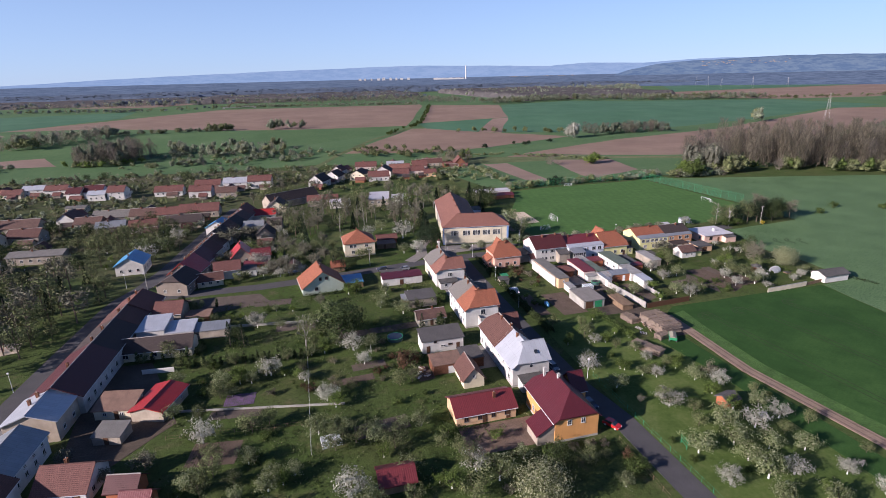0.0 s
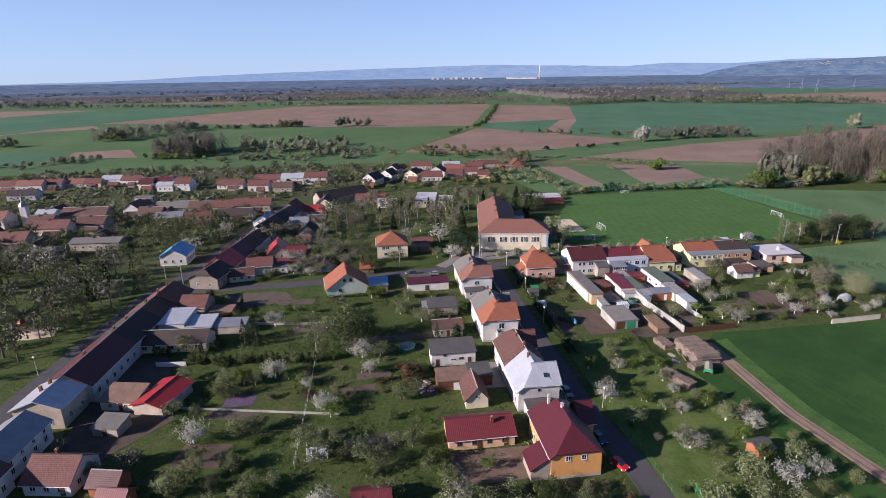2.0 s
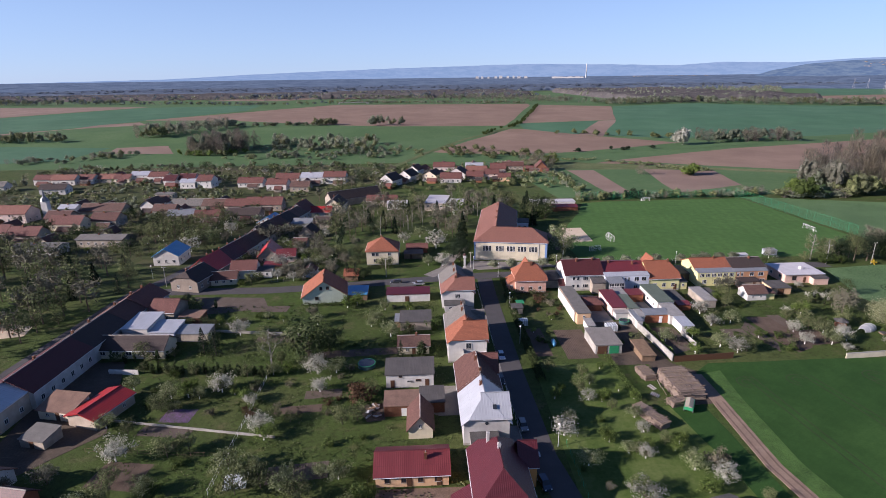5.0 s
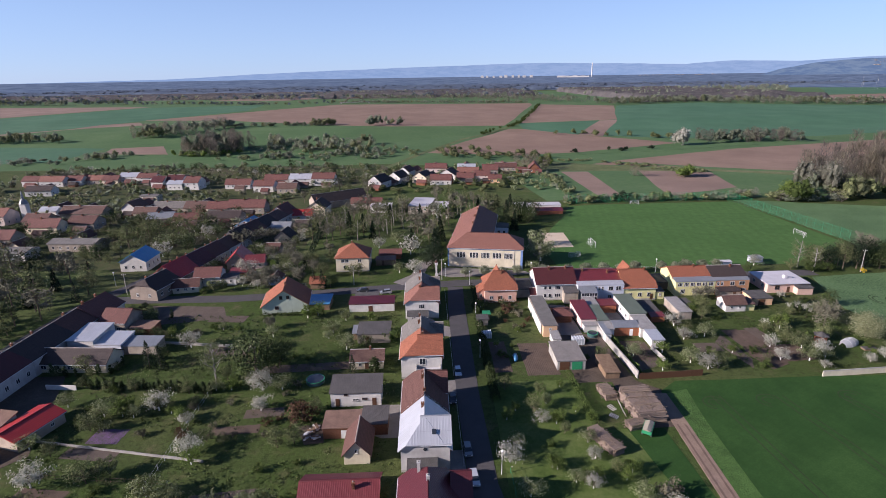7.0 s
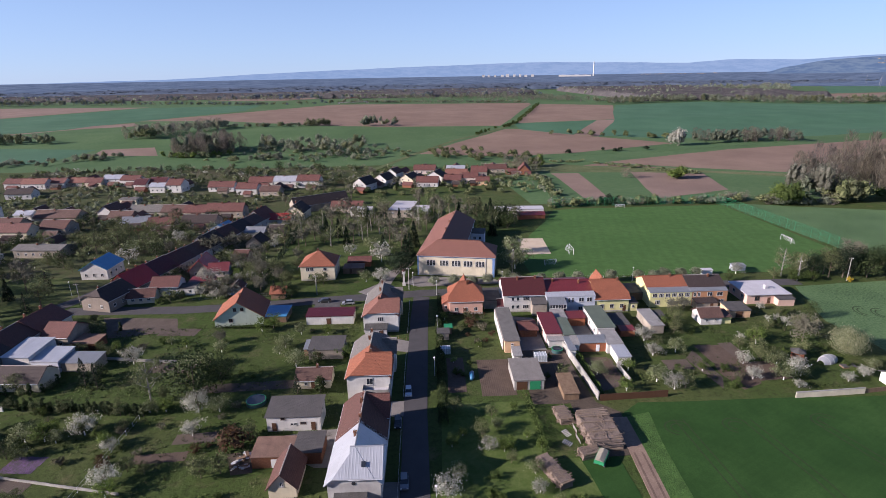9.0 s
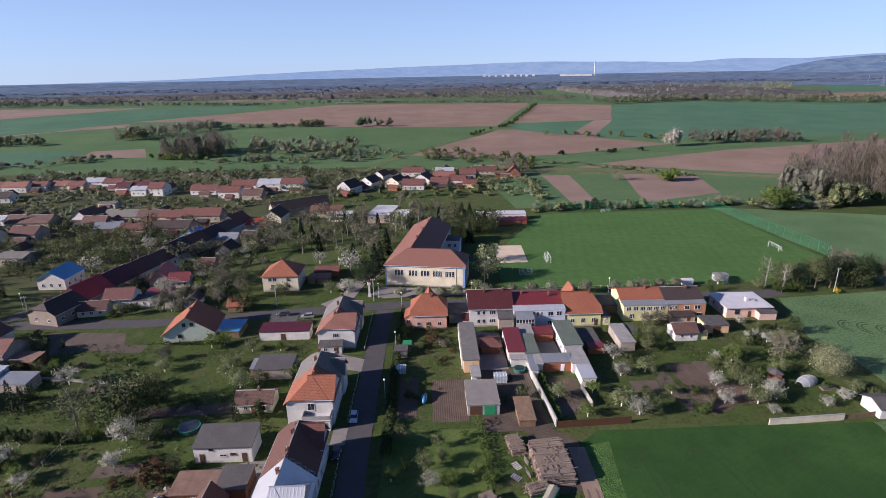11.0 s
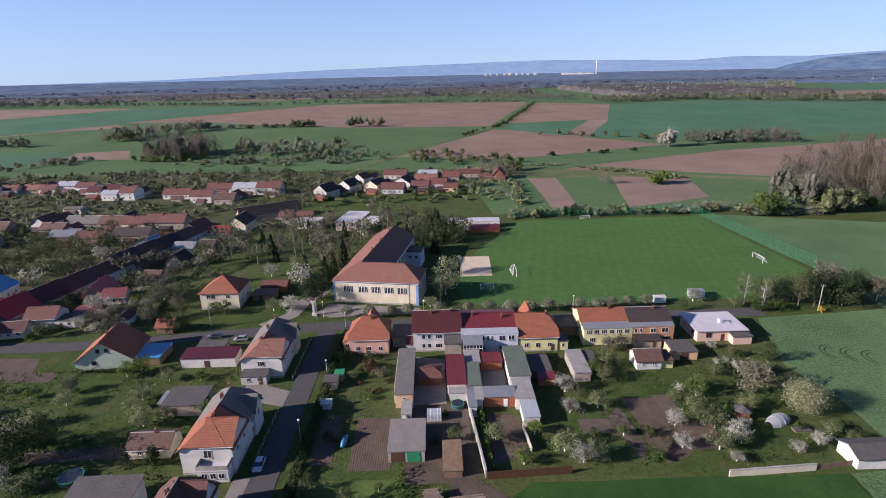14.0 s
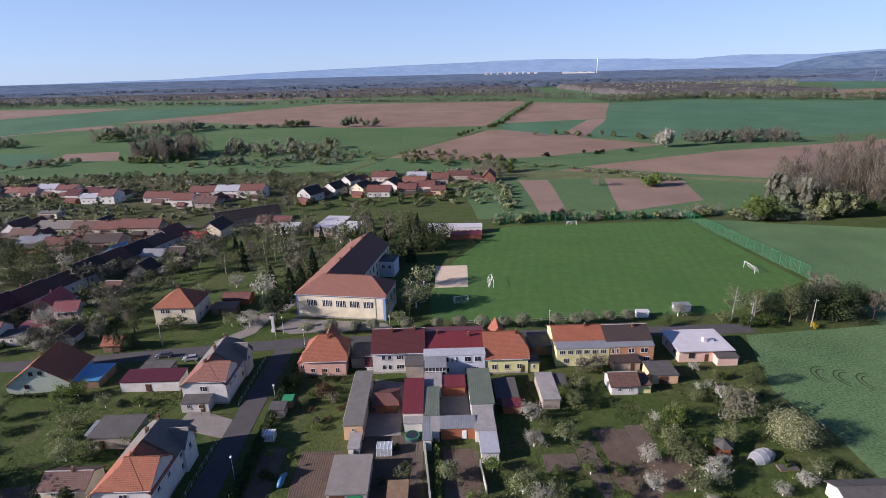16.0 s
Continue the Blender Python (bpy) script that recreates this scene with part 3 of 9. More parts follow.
def wall_line(name, a, b, h, t, material, label, category="wall", cap=None, group="", z0=-0.2):
    """A garden wall or close-boarded fence from a to b."""
    a, b = Vector(a), Vector(b)
    ln = (b - a).length
    ob = new(name)
    ob.matrix_basis = pose(a.x, a.y, 0, 0, 0, math.degrees(math.atan2(b.y - a.y, b.x - a.x)))
    tagged(ob, label, category, group)
    n = max(1, int(ln / 3))
    for i in range(n):
        part("panel", boxes_mesh("panel", [(ln * i / n, -t / 2, z0, ln * (i + 1) / n - 0.02, t / 2, h + 0.04 * math.sin(i * 2.1))], material, True), ob)
    if cap:
        part("coping", boxes_mesh("coping", [(0, -t / 2 - 0.06, h + 0.05, ln, t / 2 + 0.06, h + 0.13)], cap), ob)
    return ob


def post_fence(a, b, h, step, material, label, rail=True, mesh_mat=None, name="fence", category="fence", r=0.04, rw=0.012):
    """Posts with rails or a net between."""
    a, b = Vector(a), Vector(b)
    ln = (b - a).length
    ob = new(name)
    ob.matrix_basis = pose(a.x, a.y, 0, 0, 0, math.degrees(math.atan2(b.y - a.y, b.x - a.x)))
    tagged(ob, label, category)
    n = max(1, round(ln / step))
    me = mesh_of("post", *tube_data([(0, 0, -0.2), (0, 0, h)], [r, r], 6), material)
    for i in range(n + 1):
        part("post", me, ob, at=pose(ln * i / n, 0, 0))
    if rail:
        for z in (h * 0.3, h * 0.92):
            part("rail", boxes_mesh("rail", [(0, -rw, z - rw, ln, rw, z + rw)], material), ob)
    if mesh_mat:
        # a net of thin strands
        bx = [(0, -0.012, z - 0.012, ln, 0.012, z + 0.012) for z in np.arange(0.3, h, 0.5)]
        bx += [(u - 0.012, -0.01, 0.05, u + 0.012, 0.01, h - 0.05) for u in np.arange(0.3, ln, 0.6)]
        part("net", boxes_mesh("net", bx, mesh_mat), ob, "green wire netting")
    return ob


RUT = mottled("worn_track_soil", [(0.3, (0.15, 0.105, 0.08)), (0.55, (0.23, 0.165, 0.125)), (0.75, (0.30, 0.22, 0.17))], 0.3, 3, 0.95, 0.6, 0.06)
TRODDEN = mottled("dark_trodden_yard", [(0.3, (0.045, 0.036, 0.028)), (0.55, (0.085, 0.066, 0.05)), (0.75, (0.14, 0.115, 0.09))], 0.25, 2.4, 0.95, 0.6, 0.06)

# Trodden crop, darkened further for the shade down in the wheel lines.
WHEEL = mottled("trodden_shaded_wheat", [(0.3, (0.016, 0.032, 0.010)), (0.7, (0.034, 0.056, 0.018))], 0.2, 2, 0.95, 0.5, 0.1)
EDGE_CROP = mottled("rank_crop_edge", [(0.32, (0.018, 0.040, 0.010)), (0.48, (0.046, 0.098, 0.022)), (0.7, (0.080, 0.152, 0.036))], 0.25, 3.2, 0.95, 0.9, 0.25)
# ---- ground, fields, roads ----
ring = [(4850 * math.cos(a), 4850 * math.sin(a), 0.0) for a in np.linspace(0, 2 * math.pi, 96, endpoint=False)]
tagged(new("ground", mesh_of("ground", ring, [tuple(range(96))], LAWN)), "mown and rough village grass reaching to the horizon", "ground", "", "structure")

FIELDS = [
    ("field_wheat_near", [(107.5, 132), (113, 136.4), (174, 136), (171.4, 111.7), (175, -150), (113, -150), (111, 66), (108.5, 97)], 0.10, WHEAT, "dark green young wheat field with wheel tracks"),
    ("field_wheat_strip", [(94, 118), (102, 118), (103, 96), (105, 66), (106.5, -150), (100, -150), (97, 97)], 0.05, WHEAT, "green crop strip beside the dirt track"),
    ("field_rape", [(174.6, 136), (189, 137), (190, 160), (187, 176), (196, 204), (240, 208), (243, 250), (237, 332), (420, 275), (900, 250), (900, -150), (176, -150), (172, 111)], 0.04, RAPE, "leafy light green crop field with curved wheel marks"),
    ("field_meadow_far", [(-520, 505), (40, 505), (60, 560), (180, 745), (160, 760), (40, 858), (-225, 782), (-600, 800)], 0.06, MEADOW, "flat green meadows behind the village"),
    ("field_soil_west", [(-298, 657), (-246, 670), (-208, 597), (-281, 607)], 0.12, PLOUGH2, "small bare brown field"),
    ("field_plough_west", [(-480, 1090), (-320, 1060), (-95, 915), (10, 875), (180, 858), (330, 1420), (340, 1500), (-190, 1590)], 0.10, PLOUGH, "wide pinkish brown ploughed field"),
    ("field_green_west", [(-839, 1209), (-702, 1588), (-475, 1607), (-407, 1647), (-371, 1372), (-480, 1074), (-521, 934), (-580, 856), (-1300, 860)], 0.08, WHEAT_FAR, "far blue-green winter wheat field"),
    ("field_soil_band", [(-1600, 1760), (-1201, 1703), (-984, 1670), (-718, 1621), (-804, 1378), (-853, 1228), (-1500, 1250)], 0.12, PLOUGH2, "far brown field before a belt of trees"),
    ("field_soil_strip", [(-900, 850), (-574, 850), (-514, 925), (-509, 997), (-466, 1046), (-422, 978), (-483, 945), (-521, 903), (-560, 818), (-900, 815)], 0.14, PLOUGH2, "narrow brown strip between green fields"),
    ("field_green_middle", [(-900, 810), (-548, 812), (-514, 896), (-456, 932), (-416, 924), (-356, 733), (-408, 694), (-469, 703), (-900, 715)], 0.09, MEADOW, "light green field before a row of trees"),
    ("field_soil_farwest", [(-705, 2011), (-329, 2565), (-64, 2365), (-422, 1910)], 0.14, PLOUGH2, "far brown field before the woods"),
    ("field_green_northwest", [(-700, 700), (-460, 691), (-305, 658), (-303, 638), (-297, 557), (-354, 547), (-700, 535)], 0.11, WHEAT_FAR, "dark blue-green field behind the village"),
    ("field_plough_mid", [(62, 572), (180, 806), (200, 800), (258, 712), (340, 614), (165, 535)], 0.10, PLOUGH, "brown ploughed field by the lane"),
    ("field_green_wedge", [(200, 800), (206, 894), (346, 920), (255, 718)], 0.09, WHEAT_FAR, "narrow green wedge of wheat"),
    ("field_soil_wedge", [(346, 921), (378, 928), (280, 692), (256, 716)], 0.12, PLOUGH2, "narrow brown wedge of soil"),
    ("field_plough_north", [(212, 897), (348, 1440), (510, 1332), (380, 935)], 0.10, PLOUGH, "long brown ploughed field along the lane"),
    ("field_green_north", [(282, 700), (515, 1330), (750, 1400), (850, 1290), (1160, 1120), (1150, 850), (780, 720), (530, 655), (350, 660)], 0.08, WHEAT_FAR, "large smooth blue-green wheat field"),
    ("field_plough_east", [(200, 480), (232, 499), (370, 560), (560, 610), (1000, 820), (1120, 760), (760, 560), (400, 415), (345, 428)], 0.10, PLOUGH, "pale brown ploughed field before the wood"),
    ("field_strip_green", [(130, 350), (163, 345), (164, 446), (140, 450)], 0.05, MEADOW, "green garden strip"),
    ("field_strip_soil", [(163.5, 345), (178.5, 343.5), (186, 444), (165, 446)], 0.08, PLOUGH2, "narrow ploughed strip"),
    ("field_strip_green", [(179, 343.5), (207, 349), (226, 444), (187, 444)], 0.06, MEADOW, "narrow grass strip"),
    ("field_strip_soil", [(207.5, 349), (264, 371), (278, 430), (227, 444.5)], 0.09, PLOUGH2, "broad ploughed strip by the ditch"),
    ("field_rough", [(130, 455), (280, 436), (400, 375), (420, 400), (345, 420), (205, 475), (150, 515), (125, 500)], 0.05, MEADOW_DRY, "rough dry grass along the ditch"),
    ("field_soil_northeast", [(1070, 1400), (1310, 1720), (2452, 1819), (1800, 1250), (1428, 1075), (1190, 1130)], 0.10, PLOUGH, "far pale brown field"),
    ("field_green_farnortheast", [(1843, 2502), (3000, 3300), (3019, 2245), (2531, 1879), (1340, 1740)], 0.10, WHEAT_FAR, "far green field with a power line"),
    ("field_meadow_all", [(-1700, 508), (20, 508), (120, 470), (128, 342), (290, 338), (900, 380), (2600, 900), (2600, 2600), (-1700, 2600)], 0.02, MEADOW, "open grassland between the far fields"),
]
for fname, corners, fz, fmat, flabel in FIELDS:
    patch(fname, corners, fz, fmat, flabel, "field", cut=5)

ORCHARD = mottled("mown_orchard_grass", [(0.32, (0.036, 0.064, 0.014)), (0.48, (0.066, 0.100, 0.025)), (0.68, (0.108, 0.132, 0.045))], 0.14, 1.1, 0.95, 0.5, 0.12, fade=0.35, spec=0.1)
patch("orchard_grass", [(66.4, -150), (66.4, 138.5), (86.3, 138.5), (87.8, 118), (94, 118), (97, 97), (100, -150)], 0.02, ORCHARD, "smooth mown olive green orchard grass", "grass", cut=5)
GARDENS = mottled("village_garden_ground", [(0.32, (0.030, 0.038, 0.015)), (0.46, (0.052, 0.066, 0.024)), (0.56, (0.070, 0.070, 0.034)), (0.70, (0.120, 0.092, 0.064))], 0.045, 0.5, 0.95, 0.7, 0.2, fade=0.4, spec=0.1)
patch("village_gardens", [(-262, 236), (-150, 236), (-78, 234), (-62, 214), (-20, 211), (-3, 212), (-2, 300), (4, 345), (-20, 400), (30, 412), (30, 470), (-40, 503), (-262, 503)], 0.015, GARDENS, "patchwork of rough grass and dug garden soil", "gardens")
patch("football_pitch", [(104, 222), (112, 219.5), (199, 219), (239.6, 244), (234, 328), (136, 324.5), (126, 301), (113, 276), (103, 243)], 0.03, PITCH, "mown striped green football pitch", "pitch")
patch("sand_court", [(105.5, 270.8), (118.2, 270.5), (117.2, 247.4), (104.7, 247.2)], 0.07, SAND, "bare sandy play court beside the pitch", "court")
patch("gravel_path", [(99, 262), (104.3, 271), (104.2, 268), (101.5, 250), (99, 236), (97, 236)], 0.05, DIRT, "worn brown path beside the sand court", "path")
strip("road_main", [(63.4, -150), (63.6, 64), (63.2, 88), (60.8, 103), (60.2, 135), (60.6, 187), (61.2, 203.5)], 5.6, 0.06, ASPHALT, "grey asphalt village street", category="road")
strip("road_cross", [(-60, 199), (-19, 197.8), (0, 199.4), (35, 204), (62, 207), (100, 208), (138, 208.3), (200, 208.5)], 6.0, 0.05, ASPHALT, "grey asphalt cross street before the school", category="road")
strip("road_school", [(40, 208), (47, 216), (49, 227), (53, 234), (56, 244)], 5.0, 0.07, PAVING, "pale paved drive to the school", category="road")
patch("school_yard", [(55, 217), (58, 224.5), (89, 219), (92, 214.6), (60, 213.4)], 0.08, PAVING, "paved yard before the school", "yard")
strip("road_west", [(-76.5, 96), (-73.5, 130), (-71, 160), (-68, 192), (-60, 212), (-53, 232), (-46, 262), (-38, 300), (-28, 345)], 6.0, 0.07, ASPHALT, "grey asphalt street along the house row", category="road")
strip("pavement_west", [(-71.8, 96), (-69.6, 130), (-67.0, 160), (-64.2, 188)], 1.6, 0.16, PAVING, "concrete pavement with kerb", category="pavement")
strip("road_lane", [(20, 470), (37, 514), (56, 569), (107, 690), (181, 829), (212, 905), (351, 1436)], 6.0, 0.2, MEADOW_DRY, "field lane with verges", category="lane")
strip("verge_ditch", [(120, 520), (205, 503), (254, 470), (330, 430), (430, 396)], 7.0, 0.16, MEADOW, "grassy ditch bank", category="ditch")
strip("verge_green", [(153, 535), (235, 552), (312, 567), (420, 600), (508, 642), (608, 664), (1000, 828)], 16.0, 0.16, MEADOW, "grass verge between fields", category="verge")
strip("track_dirt", [(106.6, 131), (106.4, 119.5), (105.4, 97), (109.5, 66), (110, -150)], 3.4, 0.12, RUT, "reddish dirt farm track", category="track")
for dx in (-0.85, 0.85):
    strip("wheel_rut", [(106.4 + dx, 119), (105.4 + dx, 97), (109.5 + dx, 66), (110 + dx, -150)], 0.45, 0.135, DIRT, "dark worn wheel rut in the track", category="rut")
patch("crop_edge", [(108.2, 131), (107.6, 119.5), (107.2, 97), (111.3, 66), (112, -150), (116.5, -150), (115.8, 66), (111.4, 97), (112.4, 119), (114, 132.5)], 0.113, EDGE_CROP, "ranker brighter crop along the track", "field", cut=6)
for k, x0 in enumerate((118.5, 135.5, 152.5)):
    for dx in (0, 1.9):
        strip("wheel_line", [(x0 + dx - 2 * k, 129.5 - k), (x0 + dx + 1.5, 110), (x0 + dx + 5, 70), (x0 + dx + 6, -150)], 0.32, 0.115, WHEEL, "dark wheel line through the young wheat", category="rut")
for k in range(3):
    for r in (3.0, 4.3):
        strip("wheel_curve", [(204.5 + 4.5 * k + 0.8 * r * math.cos(a), 181.5 - 1.9 * k + r * math.sin(a)) for a in np.linspace(1.2, 4.0, 9)], 0.35, 0.06, WHEEL, "curved wheel mark in the crop", category="rut")
for wx, wy in ((118.2, 126.5), (131.2, 126.7), (151.6, 127.2)):
    for r in (1.6, 2.9):
        strip("wheel_curve", [(wx + r * math.cos(a), wy + 0.9 * r * math.sin(a)) for a in np.linspace(0.3, 4.4, 9)], 0.32, 0.117, WHEEL, "curved wheel mark in the young wheat", category="rut")
patch("courtyard", [(89, 163), (97, 163), (97, 184), (89.2, 186)], 0.05, PAVING, "concrete back yard", "yard")
patch("courtyard", [(105.4, 163.8), (112.6, 163.8), (112.6, 186), (105.4, 186)], 0.05, PAVING, "concrete back yard", "yard")
patch("courtyard", [(88.2, 137), (103.2, 137), (101, 163), (88, 163)], 0.04, TRODDEN, "bare trodden yard", "yard")
patch("timber_yard", [(98, 118), (107, 118.5), (107.5, 133), (103, 137.2), (97, 137)], 0.06, TRODDEN, "bare earth timber yard", "yard", cut=6)
patch("forecourt", [(40.3, 117.8), (45, 117.8), (45, 130), (39.5, 130), (30, 128), (30, 124)], 0.06, PAVING, "paved yard between house and shed", "yard", cut=6)
patch("forecourt", [(27, 86), (45, 86), (44.6, 95.3), (27.5, 95.4)], 0.05, DIRT, "bare yard before the red roofed shed", "yard", cut=6)
patch("driveway", [(54.6, 107), (57.8, 107), (57.6, 113), (54.6, 113)], 0.09, PAVING, "paved drive", "drive")
patch("driveway", [(45.5, 168), (57.6, 164), (57.7, 170.5), (46, 176)], 0.09, PAVING, "paved drive between two houses", "drive")
patch("driveway", [(54.3, 134), (57.5, 134), (57.5, 140), (54.3, 140)], 0.09, PAVING, "paved drive", "drive")
patch("yard_west", [(-53, 104), (-45, 102), (-33, 116), (-45, 148), (-54, 148), (-56, 127)], 0.05, TRODDEN, "bare farmyard behind the house row", "yard", cut=6)


HEATHER = mottled("purple_flowers", [(0.35, (0.045, 0.06, 0.025)), (0.55, (0.12, 0.07, 0.14)), (0.7, (0.22, 0.13, 0.26))], 0.6, 5, 0.95, 0.8, 0.1)


def bed(x, y, w, d, rot=0.0, material=None, n=6, label="dug brown vegetable bed in ridges"):
    """A garden bed with real ridges along its length."""
    m = material or SOIL
    vs, fs = [], []
    n = max(3, round(w / 0.5))
    for j in range(9):
        for i in range(2 * n + 1):
            u, v = w * i / (2 * n), d * j / 8
            jit = 0.15 * noise.noise(Vector((x + u, y + v, 3)))
            vs.append((u + jit, v + jit, 0.03 + (0.024 + 0.014 * noise.noise(Vector((u * 0.4, v * 0.2, x)))) * (i % 2) + 0.02 * noise.noise(Vector((u * 0.3, v * 0.3, y)))))
    for j in range(8):
        for i in range(2 * n):
            a = j * (2 * n + 1) + i
            fs.append((a, a + 1, a + 2 * n + 2, a + 2 * n + 1))
    ob = new("garden_bed", mesh_of("garden_bed", vs, fs, m))
    ob.matrix_basis = pose(x, y, 0, 0, 0, rot)
    return tagged(ob, label, "garden bed", "garden beds", "structure")


for plot, soil in (([(141.9, 162.5), (146.5, 163), (150.7, 158.2), (146.7, 142.9), (140.9, 140.3), (138.8, 148.4)], SOIL), ([(107.8, 156.8), (113.4, 157.2), (113.2, 144.5), (105.8, 141.4)], SOIL2), ([(-43.8, 193.3), (-18.8, 191.1), (-14.6, 181.5), (-34, 178.1)], SOIL2), ([(133.6, 156), (137.6, 160.5), (138.6, 146), (136, 141)], SOIL2), ([(24, 116.5), (28, 117), (27.4, 124), (21, 123)], TRODDEN)):
    patch("vegetable_plot", plot, 0.02, soil, "bare brown vegetable plot in a garden", "garden bed", cut=6)
bed(76.5, 141, 8.6, 17.5)
bed(68.3, 143, 4.6, 17)
bed(96.8, 148, 5.2, 15, material=SOIL2)
bed(106.2, 147, 6.4, 11)
bed(-12.5, 157, 12, 7, -4, SOIL2)
bed(-28.8, 99.4, 10, 7.5, -9)
bed(-26.3, 114.9, 11.8, 3.8, -8, SOIL2)
bed(2, 120.5, 11, 3, 4)
bed(8, 126.5, 9, 3.5, 4, SOIL2)
bed(6, 146, 26, 4, 3, SOIL2)
bed(6, 98, 12, 5, 6, SOIL2)
bed(140, 149, 5, 14, 4)
bed(147, 144, 9, 9, 4)
bed(147, 156, 4, 8, 4, SOIL2)
bed(126.5, 150.5, 7, 5, 0, SOIL2)
bed(-20, 179, 12, 5, -5, SOIL2)
bed(-46, 172, 10, 5)


def street_wing(x, y, w, he, hr, e0, hip, wall, roof, label, ov=0.45, wins=()):
    """The cross wing that carries the half-hipped front on to a gable over the street."""
    top = (1 - e0) * hip - ov
    slope = (hr - he + ov * (hr - he) / (w / 2)) * (1 - e0) / (top + ov)
    house(x + w * 0.45, y + 0.04, w * 0.55 + 0.04, 2 * top, hr - slope * top - 0.04, hr - 0.04, wall, roof, label, axis="x", wins=wins, name="house_wing", category="house wing")


# ---- houses by the main street ----
h = house(45.3, 85, 10, 14.5, 5.4, 9.7, ORANGE, M_MAROON, "orange rendered house with dark red metal roof", e0=0.2, e1=0.4, hip=5.0, wins=[("l", 2, 1.2, 1.1, 1.3), ("r", 3, 1.2, 1.1, 1.3)], doors=[("l", 9)], chims=[(5, 9.0), (3.4, 12.6)], plinth=CONCRETE)
for u in (3.3, 6.4):
    window(h, "f", u, 3.9, 1.0, 1.25, FRAME, 2, 10, 14.5)
house(54.6, 94.5, 3.0, 6.0, 5.2, 8.2, ORANGE, M_MAROON, "gabled side wing of the orange house in dark red metal", axis="x", wins=[("r", 2, 1.2, 1, 1.2)], name="house_wing", category="house wing")
# The open porch is closed with duller render, standing for its shade.
flat_house(41.5, 85.2, 3.8, 5.2, 2.7, 5.2, OLDWALL, M_MAROON, "lean-to of the orange house under red sheets", slope="x", ov=0.3, name="lean_to", category="lean-to")
h = house(27.4, 96, 13.8, 8, 2.9, 5.0, APRICOT, M_RED, "low apricot shed with dark red sheet roof", axis="x", wins=[("f", 4, 1.0, 1.0, 1.1)], doors=[("f", 6.4), ("f", 12)], chims=[(9.5, 2.6)], name="summer_kitchen", category="outbuilding", frame_mat=FRAME_BROWN)
house(8.3, 80.6, 6.5, 5.5, 2.2, 3.6, PLANKS, M_RED, "garden shed with red sheet roof among trees", axis="x", name="garden_shed", category="shed", gutters=False)
h = house(45, 107.2, 9.6, 12, 5.6, 9.8, GREYW, M_WHITE, "grey rendered semi-detached house with pale zinc roof", e0=0.28, hip=6.6, wins=[("l", 3, 1.2, 1.1, 1.3), ("l", 3, 3.7, 1.1, 1.2), ("r", 3, 1.2, 1.1, 1.3)], chims=[(4.4, 8)], plinth=CONCRETE)
street_wing(45, 107.2, 9.6, 5.6, 9.8, 0.28, 6.6, GREYW, M_WHITE, "gabled street wing under pale zinc sheets", wins=[("r", 2, 3.6, 1.0, 1.2)])
part("skylight", boxes_mesh("skylight", [(-0.4, -0.5, 0, 0.4, 0.5, 0.12)], GLASS), h, "dark roof window", pose(6.6, 1.5, 8.06, 36, 0, 0))
part("round_window", mesh_of("round_window", *tube_data([(0, 0.02, 0), (0, -0.08, 0)], [0.4, 0.36], 14), GLASS), h, "small round attic window", pose(4.8, 0, 5.2))
flat_house(46.4, 104.2, 5.6, 3.0, 2.9, 3.3, GREYW, FELT, "grey entrance porch with flat dark roof", wins=[("f", 2, 1.2, 0.9, 0.9)], doors=[("f", 4.7)], name="porch", category="porch")
house(45, 119.2, 9.6, 12.6, 5.6, 9.8, WHITE, T_BROWN, "white semi-detached house with brown tiled roof", e1=0.5, hip=5.0, wins=[("l", 4, 1.2, 1.1, 1.3), ("r", 4, 1.2, 1.1, 1.3), ("l", 3, 3.8, 0.9, 1)], chims=[(4.4, 7), (4.8, 1.2)])
house(49.6, 126.0, 5.1, 5.8, 6.3, 9.6, WHITE, T_RED, "gabled street wing with red brown tiles", axis="x", wins=[("r", 1, 3.7, 1.1, 1.2)], name="house_wing", category="house wing")
house(33.4, 110, 5.2, 8, 2.7, 5.6, CREAM, T_BROWN, "old cream shed with steep brown tiled roof", wins=[("f", 1, 2.6, 0.7, 0.9)], doors=[("l", 3)], name="old_shed", category="shed", gutters=False)
flat_house(27.8, 118.2, 8.2, 5.6, 2.9, 3.3, BRICK, FELT_BROWN, "raw brick outbuilding with rusty flat roof", doors=[("f", 5, METAL, 2.2, 2.0)])
flat_house(36, 119, 5.6, 6, 3.0, 3.4, BRICK, M_CORR, "raw brick outbuilding with corrugated roof", doors=[("f", 2)])
h = flat_house(27.6, 130, 11.8, 6, 3.9, 5.0, WHITE, M_CORR, "white outbuilding with grey corrugated sloping roof", wins=[("f", 1, 1.5, 1.5, 0.6)], doors=[("f", 1.6), ("f", 10.2)], ov=0.3)
window(h, "f", 8.0, 1.7, 1.3, 0.6, FRAME_BROWN, 1, 11.8, 6)
window(h, "f", 3.6, 2.9, 0.9, 0.6, FRAME_BROWN, 1, 11.8, 6)
house(30.2, 146.8, 8.5, 6, 2.8, 4.4, CREAM, T_OLD, "small cream outbuilding with old brown roof", axis="x", wins=[("f", 2, 1.0, 0.9, 0.9)], doors=[("f", 4.2)], name="outbuilding", category="outbuilding", chims=[(5, 3)])
flat_house(30.2, 161.5, 9.5, 7, 3.0, 3.6, OLDWALL, M_CORR, "old shed under corrugated fibre sheets", doors=[("f", 3), ("l", 3)])
